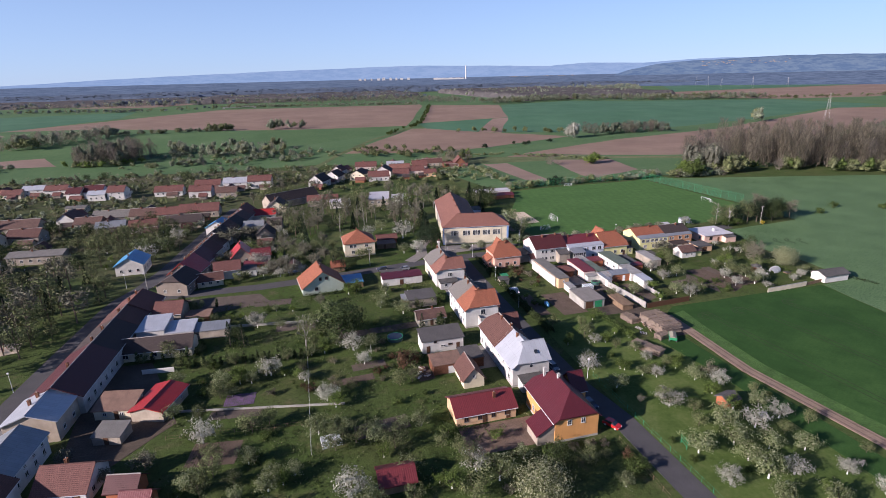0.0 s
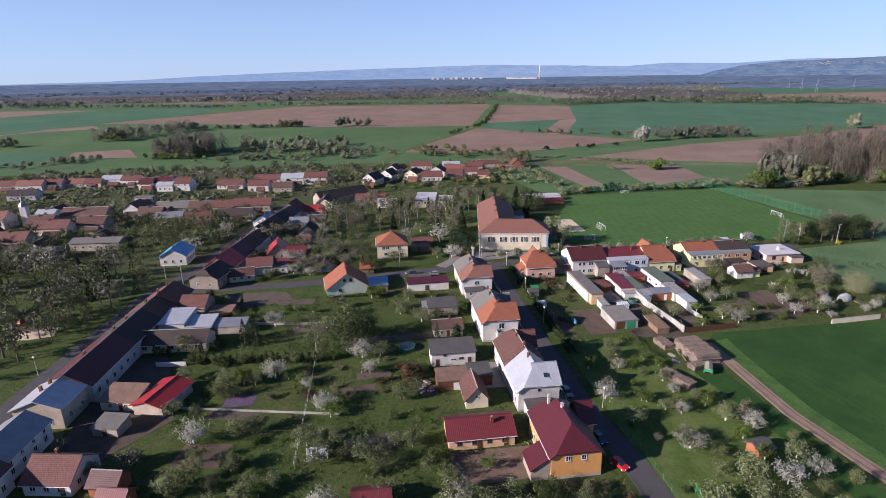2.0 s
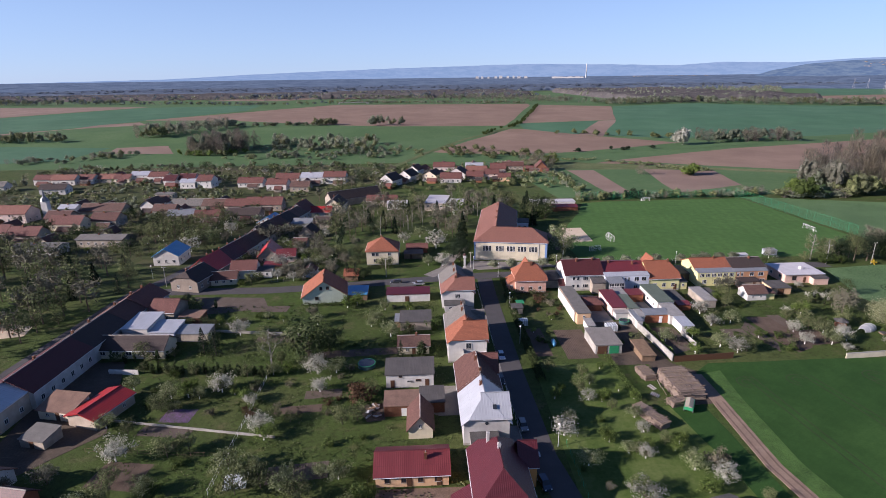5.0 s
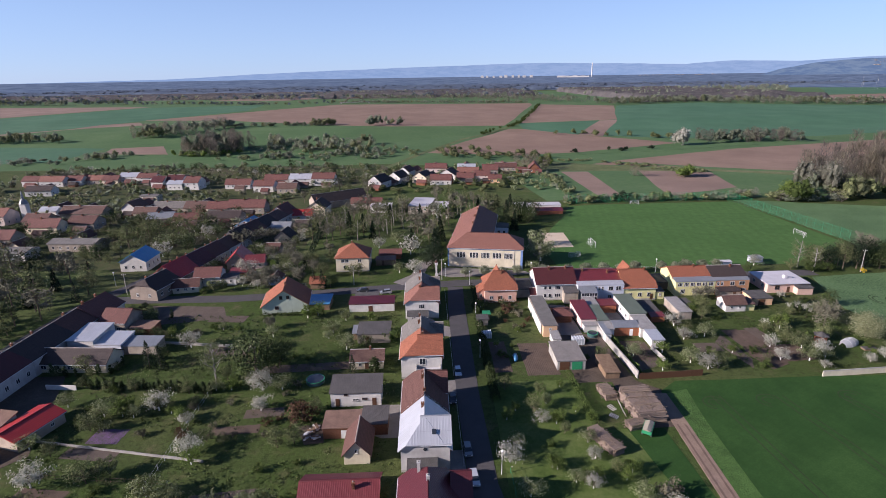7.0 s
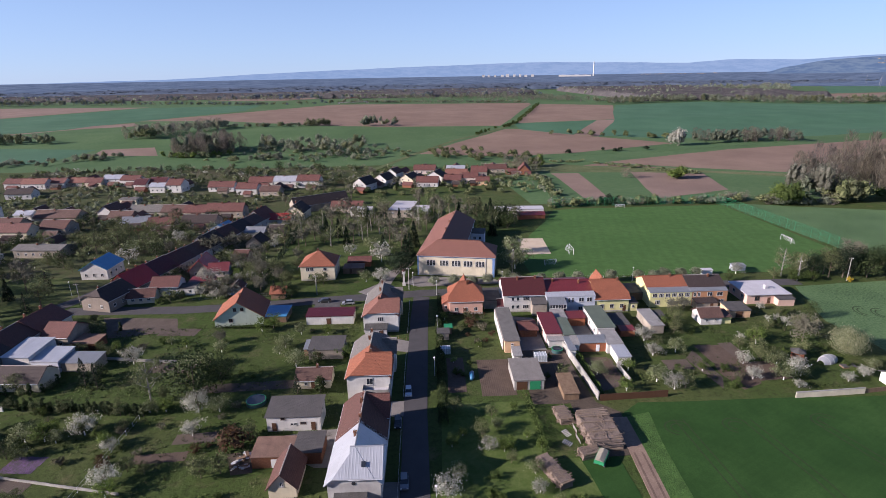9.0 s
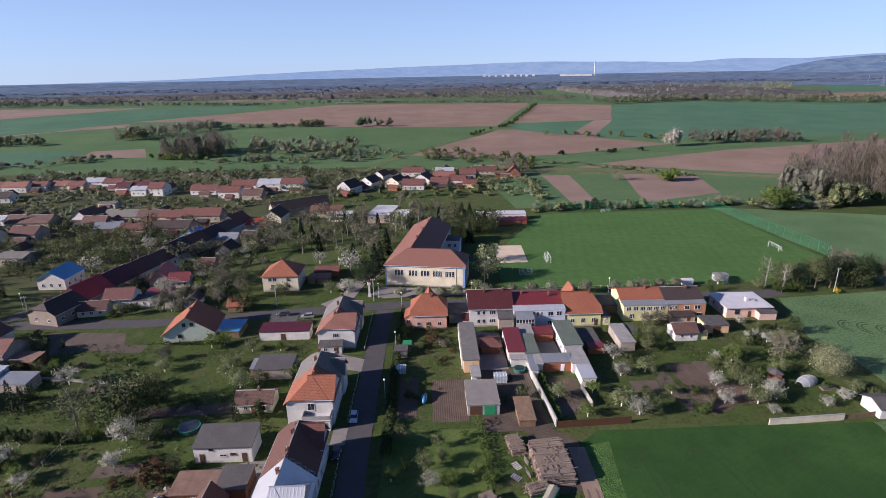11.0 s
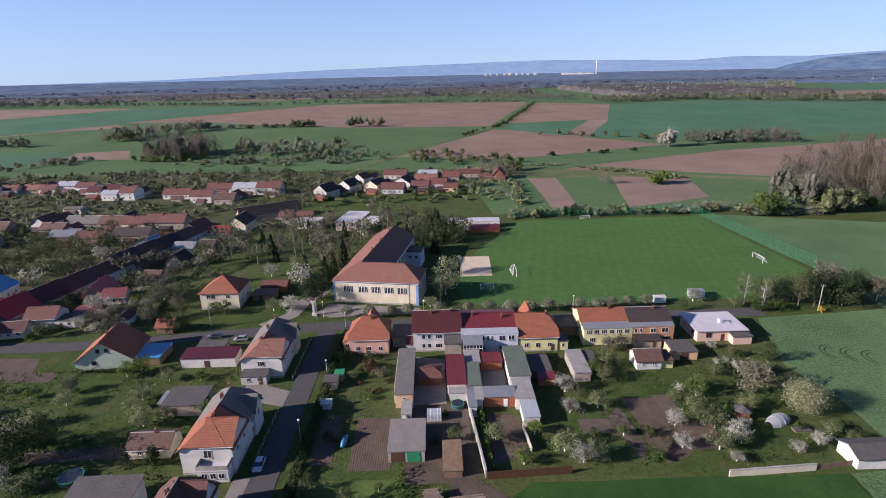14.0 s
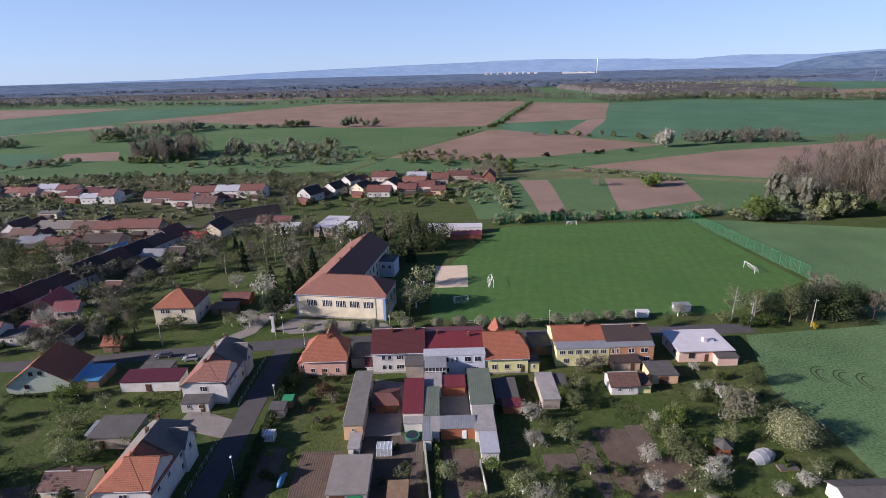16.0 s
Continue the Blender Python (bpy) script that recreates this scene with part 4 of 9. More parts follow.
flat_house(28.6, 163.5, 3.2, 4.5, 2.4, 2.8, PLANKS, M_GREY, "lean-to shed with pale metal sheets")
h = house(43.8, 141.6, 10.4, 9, 6.2, 10.2, WHITE, T_ORANGE, "white semi-detached house with orange tiled half-hipped roof", e0=0.22, hip=6.2, wins=[("l", 2, 1.2, 1.1, 1.3), ("l", 2, 4.0, 1.1, 1.3), ("r", 2, 1.2, 1.2, 1.4), ("r", 2, 4.0, 1.2, 1.4)], chims=[(5.6, 5)], plinth=CONCRETE)
street_wing(43.8, 141.6, 10.4, 6.2, 10.2, 0.22, 6.2, WHITE, T_ORANGE, "gabled street wing with orange tiles", wins=[("r", 2, 4.0, 1.1, 1.3)])
window(h, "f", 5.5, 3.9, 1.6, 1.8, FRAME, 2, 10.4, 9)
flat_house(47.8, 139.2, 6, 2.4, 2.9, 3.0, WHITE, FELT_PALE, "flat roofed veranda with balcony", wins=[("f", 3, 0.9, 1.2, 1.3)], name="veranda", category="veranda")
part("balcony_rail", boxes_mesh("balcony_rail", [(3.9, -2.5, 3.0, 10.1, -2.42, 3.95), (3.9, -2.42, 3.0, 3.98, 0, 3.95), (10.02, -2.42, 3.0, 10.1, 0, 3.95)], CONCRETE), h)
house(43.8, 150.7, 10.4, 9, 6.2, 10.2, WHITE, T_GREY, "white semi-detached house with grey shingle roof", e1=0.45, hip=5.0, wins=[("l", 2, 1.2, 1.1, 1.3), ("l", 2, 4.0, 1.1, 1.3), ("r", 2, 1.2, 1.2, 1.4), ("r", 2, 4.0, 1.2, 1.4)], chims=[(4.6, 3), (4.8, 7)])
house(51.8, 153.6, 3.0, 5.0, 6.2, 8.8, WHITE, T_GREY, "gabled dormer wing in grey shingles", axis="x", wins=[("r", 1, 4.0, 1.1, 1.3)], name="house_wing", category="house wing")
h = house(43.8, 177.2, 10.6, 8.6, 5.6, 9.5, WHITE, T_ROSE, "white semi-detached house with rose tiled roof", e0=0.3, hip=6.4, wins=[("l", 2, 1.2, 1.1, 1.3), ("r", 3, 1.2, 1.2, 1.4), ("r", 3, 3.7, 1.2, 1.3)], chims=[(4.8, 4)], plinth=CONCRETE)
street_wing(43.8, 177.2, 10.6, 5.6, 9.5, 0.3, 6.4, WHITE, T_ROSE, "gabled street wing with rose tiles", wins=[("r", 2, 3.7, 1.1, 1.2)])
window(h, "f", 5.2, 3.6, 1.8, 1.4, FRAME, 3, 10.6, 8.6)
flat_house(44.5, 174, 6.5, 3.2, 2.6, 3.0, GREYW, FELT, "grey flat roofed porch", wins=[("f", 2, 1.0, 1.0, 1.1)], doors=[("f", 5)], name="porch", category="porch")
house(43.8, 185.9, 10.6, 10, 5.6, 9.8, CREAM, T_GREY, "cream semi-detached house with grey shingle roof", e1=0.5, hip=5.0, wins=[("l", 3, 1.2, 1.1, 1.3), ("r", 3, 1.2, 1.2, 1.4), ("r", 3, 3.8, 1.2, 1.3)], chims=[(4.6, 2), (4.8, 8)])
house(52, 189.5, 3.0, 5.0, 5.6, 8.6, CREAM, T_GREY, "gabled dormer wing in grey shingles", axis="x", wins=[("r", 1, 3.7, 1.1, 1.3)], name="house_wing", category="house wing")
flat_house(25, 183.6, 14.8, 5.2, 3.0, 3.5, WHITE, M_MAROON, "long white garage with dark maroon roof", doors=[("f", 7, FRAME_BROWN, 1.4, 2.0)], name="garage", category="garage")
flat_house(26, 191.5, 8, 3.5, 2.2, 2.4, OLDWALL, FELT, "low old lean-to shed")
h = house(-3.6, 183.6, 14.8, 12.4, 2.9, 8.2, MINT, T_ORANGE, "mint green gabled house with orange tiled roof", wins=[("l", 2, 1.1, 1.2, 1.2)], chims=[(7.4, 5)], rot=7)
for u in (6.4, 8.6):
    window(h, "f", u, 4.9, 1.0, 1.2, FRAME_BROWN, 2, 15.4, 13)
window(h, "f", 4.8, 1.4, 1.2, 1.2, FRAME_BROWN, 2, 15.4, 13)
flat_house(11, 186, 7, 8, 2.3, 2.5, PLANKS, M_BLUE, "carport with shiny blue cover", name="carport", category="carport")
house(8, 205, 5, 4.5, 2.6, 4.2, PLANKS, T_ORANGE, "small shelter with orange roof", axis="x", name="shelter", category="shelter", gutters=False)
house(-9, 210, 4.8, 6, 2.4, 3.8, PALEBLUE, T_BROWN, "small garage with brown roof", doors=[("f", 2.4, BLUETRIM, 2.4, 2.1)], name="garage", category="garage")
h = house(14.8, 222.6, 13, 12, 6.2, 10.4, CREAM, T_ORANGE, "cream two storey house with orange hipped roof", e0=0.0, e1=0.0, hip=6.2, wins=[("r", 2, 1.3, 1.2, 1.3), ("f", 2, 1.3, 1.4, 1.4)], chims=[(6.0, 6)], plinth=CONCRETE)
for u in (2.8, 4.4, 9.4):
    window(h, "f", u, 3.9, 1.4, 1.4, FRAME, 2, 13, 12)
flat_house(30, 229, 8, 5, 2.4, 2.6, PLANKS, FELT_BROWN, "brown wooden shed in the garden", doors=[("f", 3)], name="garden_shed", category="shed")
house(31, 237, 9, 6, 2.4, 3.6, REDWOOD, T_RED, "reddish wooden garden pavilion", axis="x", name="garden_pavilion", category="shed", gutters=False)

# ---- school ----
SR = -10.2
S0 = pose(59.6, 226.2, 0, 0, 0, SR)


def at_school(u, v):
    p = S0 @ Vector((u, v, 0))
    return p.x, p.y


h = house(*at_school(0, 0), 30, 14, 8.4, 12.6, CREAM, T_ROSE, "long cream school front with blue trim and rose tiled roof", axis="x", e0=0.0, e1=0.12, hip=7.5, rot=SR, name="school_building", category="school", group="school wings", plinth=CONCRETE, wins=[("r", 3, 4.6, 1.6, 2.2)])
for c in (10.6, 15.2, 19.8, 24.4):
    for k in range(3):
        window(h, "f", c - 1.15 + 1.15 * k, 4.0, 1.1, 2.3, FRAME, 2, 30, 14)
for k in range(3):
    window(h, "f", 4.2 + 1.15 * k, 4.0, 1.1, 2.3, FRAME, 2, 30, 14)
part("cornice", boxes_mesh("cornice", [(-0.12, -0.12, 7.5, 30.12, 0.0, 8.0)], BLUETRIM), h, "pale blue cornice band")
part("corner_band", boxes_mesh("corner_band", [(29.2, -0.07, 0, 30.06, 0.0, 7.5)], BLUETRIM), h, "blue painted corner band")
part("corner_band", boxes_mesh("corner_band", [(-0.06, -0.07, 0, 0.5, 0.0, 7.5)], BLUETRIM), h, "blue painted corner band")
part("downpipe", mesh_of("downpipe", *tube_data([(26.6, -0.14, 0), (26.6, -0.14, 8)], [0.07, 0.07], 6), METAL), h)
house(*at_school(0.2, 7.2), 17, 47, 8.6, 13.0, CREAM, T_ROSE, "long rear school wing under a rose tiled roof", e1=0.9, hip=3, rot=SR, name="school_building", category="school", group="school wings", wins=[("r", 11, 4.8, 1.8, 2.2), ("r", 11, 1.2, 1.8, 2.2), ("l", 11, 4.8, 1.8, 2.2)], chims=[(8.0, 14), (8.0, 26), (8.0, 40)])
flat_house(*at_school(17.2, 38), 6, 8, 6.5, 6.5, PALEBLUE, FELT, "blue grey flat roofed annex of the school", rot=SR, wins=[("f", 2, 3.5, 1.2, 1.4)])
h = flat_house(101.5, 310, 26, 8, 5.2, 5.0, WHITE, FELT_PALE, "white two storey sports clubhouse with flat roof", rot=-3, wins=[("f", 8, 3.0, 1.6, 1.1), ("f", 8, 0.9, 1.6, 1.0)], name="clubhouse", category="clubhouse", group="sports ground")
flat_house(112.5, 305.4, 14.5, 4.2, 2.7, 3.5, REDWOOD, M_RED, "dark red roofed terrace of the clubhouse", rot=-3, name="terrace_roof", category="terrace", group="sports ground")
flat_house(45, 317, 12, 22, 5.0, 5.0, OLDWALL, FELT_PALE, "pale flat roofed hall among trees", rot=-10, wins=[("f", 3, 2.5, 1.5, 1.2)], name="hall", category="hall")
flat_house(58, 316, 8, 14, 4.0, 4.2, OLDWALL, FELT_PALE, "pale flat roofed hall among trees", rot=-10, name="hall", category="hall")

# ---- terrace behind the gardens ----
h = house(70.5, 188.4, 10.8, 10.5, 5.0, 9.6, PEACH, T_ORANGE, "peach coloured house with steep orange hipped roof", axis="x", e0=0.25, e1=0.25, hip=5, wins=[("f", 3, 1.1, 1.2, 1.3)], doors=[("f", 5.0)], chims=[(6, 4.5)], plinth=CONCRETE)
house(73.5, 195.5, 5, 5.5, 5.0, 9.2, PEACH, T_ORANGE, "rear gable of the peach house", e0=1, e1=1, name="house_wing", category="house wing")
flat_house(68.2, 190.8, 2.3, 6, 2.9, 4.4, PEACH, T_ORANGE, "side porch of the peach house", slope="x", wins=[("f", 1, 1.0, 1.0, 1.2)], name="porch", category="porch")
flat_house(82.2, 192, 5.6, 8, 3.2, 3.4, OLDWALL, FELT, "dark flat roofed garage between houses", name="garage", category="garage")
h = house(88.4, 188.9, 13.4, 13, 6.3, 9.8, WHITE, T_MAROON, "white terraced house with maroon tiled roof", axis="x", wins=[("b", 3, 3.8, 1.2, 1.3)], chims=[(5, 5.5), (11, 6)], plinth=CONCRETE)
for u, n in ((2.9, 1), (4.5, 1), (7.2, 3)):
    for z in (1.2, 4.0):
        window(h, "f", u, z, 1.0 if n == 1 else 2.0, 1.3, FRAME, 1 if n == 1 else 3, 13.4, 13)
flat_house(97.2, 185.6, 4.6, 3.2, 4.2, 5.2, OLDWALL, M_CORR, "grey corrugated lean-to at the house back", name="lean_to", category="lean-to")
house(86.6, 189.4, 1.8, 4, 2.4, 3.8, WHITE, T_MAROON, "small side porch with maroon roof", name="porch", category="porch", axis="x")
h = house(101.9, 189.4, 15.9, 13, 6.4, 8.3, PALEBLUE, M_RED, "pale blue terraced house with red sheet roof", axis="x", wins=[("b", 3, 3.8, 1.2, 1.3)], chims=[(3.6, 5.8), (12, 4.5)])
T2 = flat_house(101.9, 187.0, 15.9, 2.4, 6.0, 6.6, PALEBLUE, M_WHITE, "zinc sheet canopy over the house back", name="canopy_roof", category="canopy", ov=0.1, wins=[])
for u, ww in ((5.9, 1.2), (7.4, 0.7), (8.6, 0.7), (11.4, 1.7), (14.0, 1.7)):
    window(T2, "f", u, 3.9, ww, 1.5, FRAME, 2, 15.9, 2.4)
for u in (5.9, 11.2, 13.6):
    window(T2, "f", u, 1.0, 1.3, 1.3, FRAME, 2, 15.9, 2.4)
h = new("glass_veranda")
h.matrix_basis = pose(102.2, 183.4, 0)
tagged(h, "two storey white framed glass veranda", "veranda")
part("frame", boxes_mesh("frame", [(x, -0.06, 0, x + 0.1, 0.04, 4.6) for x in np.arange(0, 5.4, 0.88)] + [(0, -0.07, z, 5.4, 0.05, z + 0.12) for z in (0, 1.0, 2.4, 3.4, 4.55)] + [(5.3, 0, z, 5.4, 3.6, z + 0.12) for z in (0, 2.4, 4.55)], FRAME), h)
part("pane", boxes_mesh("pane", [(0.05, -0.01, 0.1, 5.35, 0.02, 4.55), (5.33, 0, 0.1, 5.36, 3.6, 4.55)], GLASS), h)
part("roof", mesh_of("roof", *slab([[(-0.1, -0.2, 4.7), (5.5, -0.2, 4.7), (5.5, 3.6, 5.7), (-0.1, 3.6, 5.7)]], 0.1), M_GREY, True), h)
house(118.0, 187.2, 11, 12, 4.8, 9.2, YELLOW, T_ORANGE, "lime yellow house with orange tiled roof", axis="x", e1=0.35, hip=4, wins=[("f", 3, 1.3, 1.3, 1.4)], doors=[("f", 9.6)], chims=[(8.5, 5.5)], plinth=CONCRETE)
house(119, 195, 6, 6, 5, 9.6, YELLOW, T_ORANGE, "rear gable of the yellow house", name="house_wing", category="house wing")
flat_house(129.2, 187.4, 2.8, 4, 2.9, 3.3, YELLOW, FELT, "small yellow entrance annex", wins=[("f", 1, 1.2, 0.8, 1)], name="annex", category="annex")
flat_house(131.5, 196, 6, 8, 2.8, 3.0, PLANKS, FELT, "dark shed between the terraces", name="shed", category="shed")
h = house(137.2, 192.2, 13.8, 10.8, 5.7, 8.2, YELLOW, T_ORANGE, "pale yellow semi-detached house with orange roof", axis="x", wins=[("f", 4, 1.2, 1.5, 1.4), ("f", 4, 3.7, 1.5, 1.4)], chims=[(9, 5)], bars=3)
flat_house(137.0, 189.8, 14, 2.6, 5.3, 5.9, YELLOW, M_GREY, "grey metal canopy and glazed balcony", wins=[("f", 6, 3.5, 1.6, 1.3), ("f", 3, 0.9, 1.6, 1.5)], name="balcony_bay", category="balcony", bars=3, ov=0.15)
h = house(151.1, 191.4, 11.8, 11.6, 5.7, 8.2, RUSSET, T_DARK, "russet brick semi-detached house with dark roof", axis="x", wins=[("b", 3, 3.6, 1.2, 1.3)], chims=[(8, 5)])
T4 = flat_house(150.6, 189.9, 12.4, 1.6, 5.4, 5.9, RUSSET, M_GREY, "grey metal eaves canopy", name="canopy_roof", category="canopy", ov=0.1)
for u, ww in ((1.4, 0.9), (2.8, 0.9), (6.4, 1.6), (9.8, 2.0)):
    window(T4, "f", u, 3.4, ww, 1.4, FRAME, 2, 12.4, 1.6)
for u in (8.2, 10.6):
    window(T4, "f", u, 0.9, 1.8, 1.3, FRAME, 3, 12.4, 1.6)
flat_house(151.3, 186.6, 7, 3.2, 2.6, 3.0, OLDWALL, T_DARK, "low dark lean-to by the apricot house", doors=[("f", 5)], name="lean_to", category="lean-to")
h = flat_house(170, 190, 14.2, 11, 3.5, 3.8, PEACHPALE, FELT_PALE, "pale peach bungalow with flat white roof", wins=[("l", 2, 1.2, 1.3, 1.3)], name="bungalow", category="house", group="village houses", ov=0.5)
window(h, "f", 3.4, 1.2, 1.6, 1.5, FRAME_BROWN, 2, 14.2, 11)
door(h, "f", 7.4, FRAME_BROWN, w=14.2, d=11)
flat_house(179.2, 187.6, 5.4, 2.6, 2.6, 2.9, PEACHPALE, M_CORR, "peach terrace of the bungalow under grey sheets", name="terrace_roof", category="terrace")
part("chimney_block", boxes_mesh("chimney_block", [(8.2, 4, 3.6, 9.2, 5.2, 4.9), (9.2, 4.2, 3.6, 11.2, 4.5, 4.2)], FELT_PALE), h)

# ---- outbuildings in the back gardens ----
flat_house(84.9, 162, 4.1, 21.6, 3.9, 4.1, APRICOT, FELT_MID, "long apricot outbuilding with felt flat roof", wins=[("f", 1, 2.3, 0.7, 0.6)])
wall_line("garden_wall", (84.6, 164), (84.6, 184), 3.4, 0.2, WHITE, "tall white rendered boundary wall", cap=CONCRETE)
house(90.6, 171.2, 5.2, 6.2, 2.6, 3.6, BRICK, T_RED, "small brick shed with reddish roof", axis="x", e1=0.3, name="brick_shed", category="shed", gutters=False)
flat_house(97.4, 166.4, 4.5, 13.2, 3.5, 4.0, PINK, M_RED, "pale shed with deep red sheet roof", doors=[("l", 5)])
flat_house(97.8, 164.2, 4.2, 2.2, 2.4, 2.6, WHITE, FELT_GREY, "small white shed end")
flat_house(102.3, 165.6, 3.2, 10.6, 3.4, 3.6, OLDWALL, M_GREENROOF, "narrow shed with greenish roof")
flat_house(102.1, 157.8, 1.7, 7.6, 2.8, 3.0, WHITE, M_GREY, "narrow white shed with metal roof")
flat_house(103.9, 160.5, 1.6, 4.9, 2.9, 3.1, WHITE, FELT_GREY, "narrow white shed with pale roof")
flat_house(105.9, 161.2, 7.4, 3.4, 3.0, 3.5, REDWOOD, M_GREY, "long shed with pale metal roof and red boards", doors=[("f", 5, WHITEM)])
flat_house(106.4, 177.5, 5.6, 4.6, 2.8, 3.0, REDWOOD, M_RED, "low red roofed garden kitchen")
flat_house(102.2, 177.2, 4, 6, 3.0, 3.2, WHITE, FELT_GREY, "white flat roofed back annex", name="annex", category="annex")
h = flat_house(112.9, 168.4, 5.2, 14.6, 4.0, 4.2, WHITE, M_GREENROOF, "white outbuilding with grey green roof", wins=[("l", 3, 1.5, 1.3, 0.9)])
flat_house(113.2, 160, 4.3, 8.2, 3.1, 3.4, WHITE, FELT_GREY, "white outbuilding with pale flat roof", doors=[("l", 3)])
flat_house(114, 153.6, 3.5, 6.3, 2.6, 2.9, WHITE, M_WHITE, "small white outbuilding with metal roof")
# Added shed: its dark felt and boards stand for a shaded plot.
flat_house(119.2, 173, 5.2, 8, 2.2, 2.5, PLANKS, FELT, "low dark shed added for the shaded garden patch", doors=[("f", 3)])
flat_house(120.4, 169.6, 4.2, 2.6, 2.1, 2.4, REDWOOD, M_RED, "small shelter with red roof", name="shelter", category="shelter")
# Left bay is open; a dark brown panel stands for its shaded inside.
flat_house(84.6, 143.2, 7.4, 10.2, 2.9, 3.1, CONCRETE, PAVING, "old concrete slab-roofed garage, green door, dark panel for open bay", doors=[("f", 1.9, FRAME_BROWN, 2.7, 2.3), ("f", 5.2, GREENM, 2.7, 2.3)], name="garage", category="garage")
flat_house(95.8, 138.4, 3.6, 8.5, 1.9, 2.2, PLANKS, PLANKS, "low weathered plank shelter", name="plank_shelter", category="shed")
flat_house(86.6, 156.6, 2.2, 4.5, 2.2, 2.5, WHITE, FELT_GREY, "small pale garden shed")
flat_house(129.8, 171, 4.0, 11, 2.8, 3.1, OLDWALL, FELT_GREY, "grey shed with pale flat roof", name="garden_shed", category="shed")
flat_house(134, 176, 3, 6, 2.4, 2.6, PLANKS, FELT, "dark wooden garden shed", name="garden_shed", category="shed")
house(147.4, 175.8, 6.5, 5.8, 2.8, 4.6, WHITE, T_OLD, "small white cottage shed with brown roof", axis="x", wins=[("f", 2, 1.0, 0.8, 0.9)], name="garden_house", category="shed", gutters=False)
flat_house(153.9, 176.2, 3.2, 5, 2.4, 2.8, YELLOW, T_OLD, "yellow lean-to of the cottage shed", name="lean_to", category="lean-to")
flat_house(158.8, 180, 6.6, 6.2, 2.6, 2.9, APRICOT, FELT, "brick coloured garage with felt roof", doors=[("f", 3, FRAME_BROWN, 2.2, 2.0)], name="garage", category="garage")
house(176.4, 137, 10.6, 5.6, 2.8, 3.9, WHITE, FELT, "white field barn with grey roof", axis="x", name="field_barn", category="barn", gutters=False)
wall_line("concrete_wall", (150.8, 136.2), (168.4, 137.2), 1.5, 0.25, CREAM, "pale concrete slab wall at the field edge", cap=CONCRETE)
wall_line("board_fence", (168.6, 137.3), (176.3, 138.2), 1.2, 0.08, PLANKS, "dark low board fence", "fence")
wall_line("board_fence", (104.2, 137.6), (121, 138.5), 1.8, 0.08, FRAME_BROWN, "dark brown close boarded fence", "fence")
wall_line("block_wall", (101.6, 167), (104, 138), 2.0, 0.25, CONCRETE, "bare concrete block garden wall", cap=CONCRETE)
wall_line("block_wall", (87.7, 164), (87.7, 145), 1.8, 0.2, CONCRETE, "pale block garden wall")
wall_line("block_wall", (113.6, 153), (114.2, 145), 1.4, 0.2, CONCRETE, "pale block garden wall")
wall_line("garden_wall", (-34.5, 120.6), (4.5, 112.2), 0.5, 0.25, CONCRETE, "low whitewashed garden wall")
wall_line("garden_wall", (-27.5, 165), (1, 160.5), 0.7, 0.4, CONCRETE, "low pale stone wall between gardens")

# ---- west street ----
GROUPW = "west street row"
house(-66.6, 117.2, 10.4, 10, 5.4, 7.4, BEIGE, M_WHITE, "beige house with pale zinc gable roof", rot=-4, wins=[("f", 2, 1.3, 1.2, 1.3), ("r", 2, 1.3, 1.1, 1.3)], chims=[(3.6, 5), (3.8, 8)], group=GROUPW)
# White walls of these two take grey render, shade put into the colour.
house(-65.9, 127.3, 11.6, 22, 5.0, 8.0, GREYW, T_MAROON, "long white row house with shade-greyed walls and dark maroon roof", rot=-4, wins=[("r", 6, 1.4, 1.2, 1.4), ("l", 6, 1.4, 1.2, 1.4)], chims=[(5, 10)], group=GROUPW)
house(-64.3, 149.3, 11.6, 16, 5.0, 8.0, GREYW, T_DARK, "white row house with shade-greyed walls and dark brown roof", rot=-4, wins=[("r", 4, 1.4, 1.2, 1.4), ("l", 4, 1.4, 1.2, 1.4)], chims=[(5, 2), (5, 9)], group=GROUPW)
house(-63.1, 165.4, 11.6, 10, 5.0, 8.0, PALEBLUE, T_BROWN, "pale row house with brown roof", rot=-4, wins=[("r", 2, 1.4, 1.2, 1.4), ("l", 2, 1.4, 1.2, 1.4)], chims=[(5, 5)], group=GROUPW)
house(-62.2, 175.6, 12, 12, 5.0, 8.2, CREAM, T_RED, "cream row house with red brown roof", rot=-6, wins=[("r", 3, 1.4, 1.2, 1.4), ("l", 3, 1.4, 1.2, 1.4), ("b", 2, 1.4, 1.2, 1.4)], chims=[(5, 3), (5, 9)], group=GROUPW)
house(-66.6, 99, 9, 14.4, 5.0, 7.4, WHITE, M_GREY, "white house with ribbed grey blue metal roof", rot=-4, wins=[("r", 4, 1.3, 1.1, 1.3), ("r", 4, 3.4, 0.9, 0.9)], group=GROUPW)
house(-66, 86, 9, 13, 5.0, 7.6, WHITE, T_BROWN, "white house with brown tiled roof", rot=-4, wins=[("r", 3, 1.3, 1.1, 1.3)], group=GROUPW)
h = house(-53, 95.6, 9.2, 8.4, 3.0, 6.0, WHITE, T_RED, "small white house with red brown tiled roof", axis="x", rot=-10, wins=[("f", 3, 1.0, 1.2, 1.2), ("r", 2, 1.0, 1.1, 1.2)], doors=[("f", 7.6)], chims=[(4, 5)])
house(-40.6, 93.4, 5.4, 4.4, 2.6, 4.4, REDWOOD, T_MAROON, "garden hut with maroon tiled roof", axis="x", rot=-12, name="garden_hut", category="shed", gutters=False)
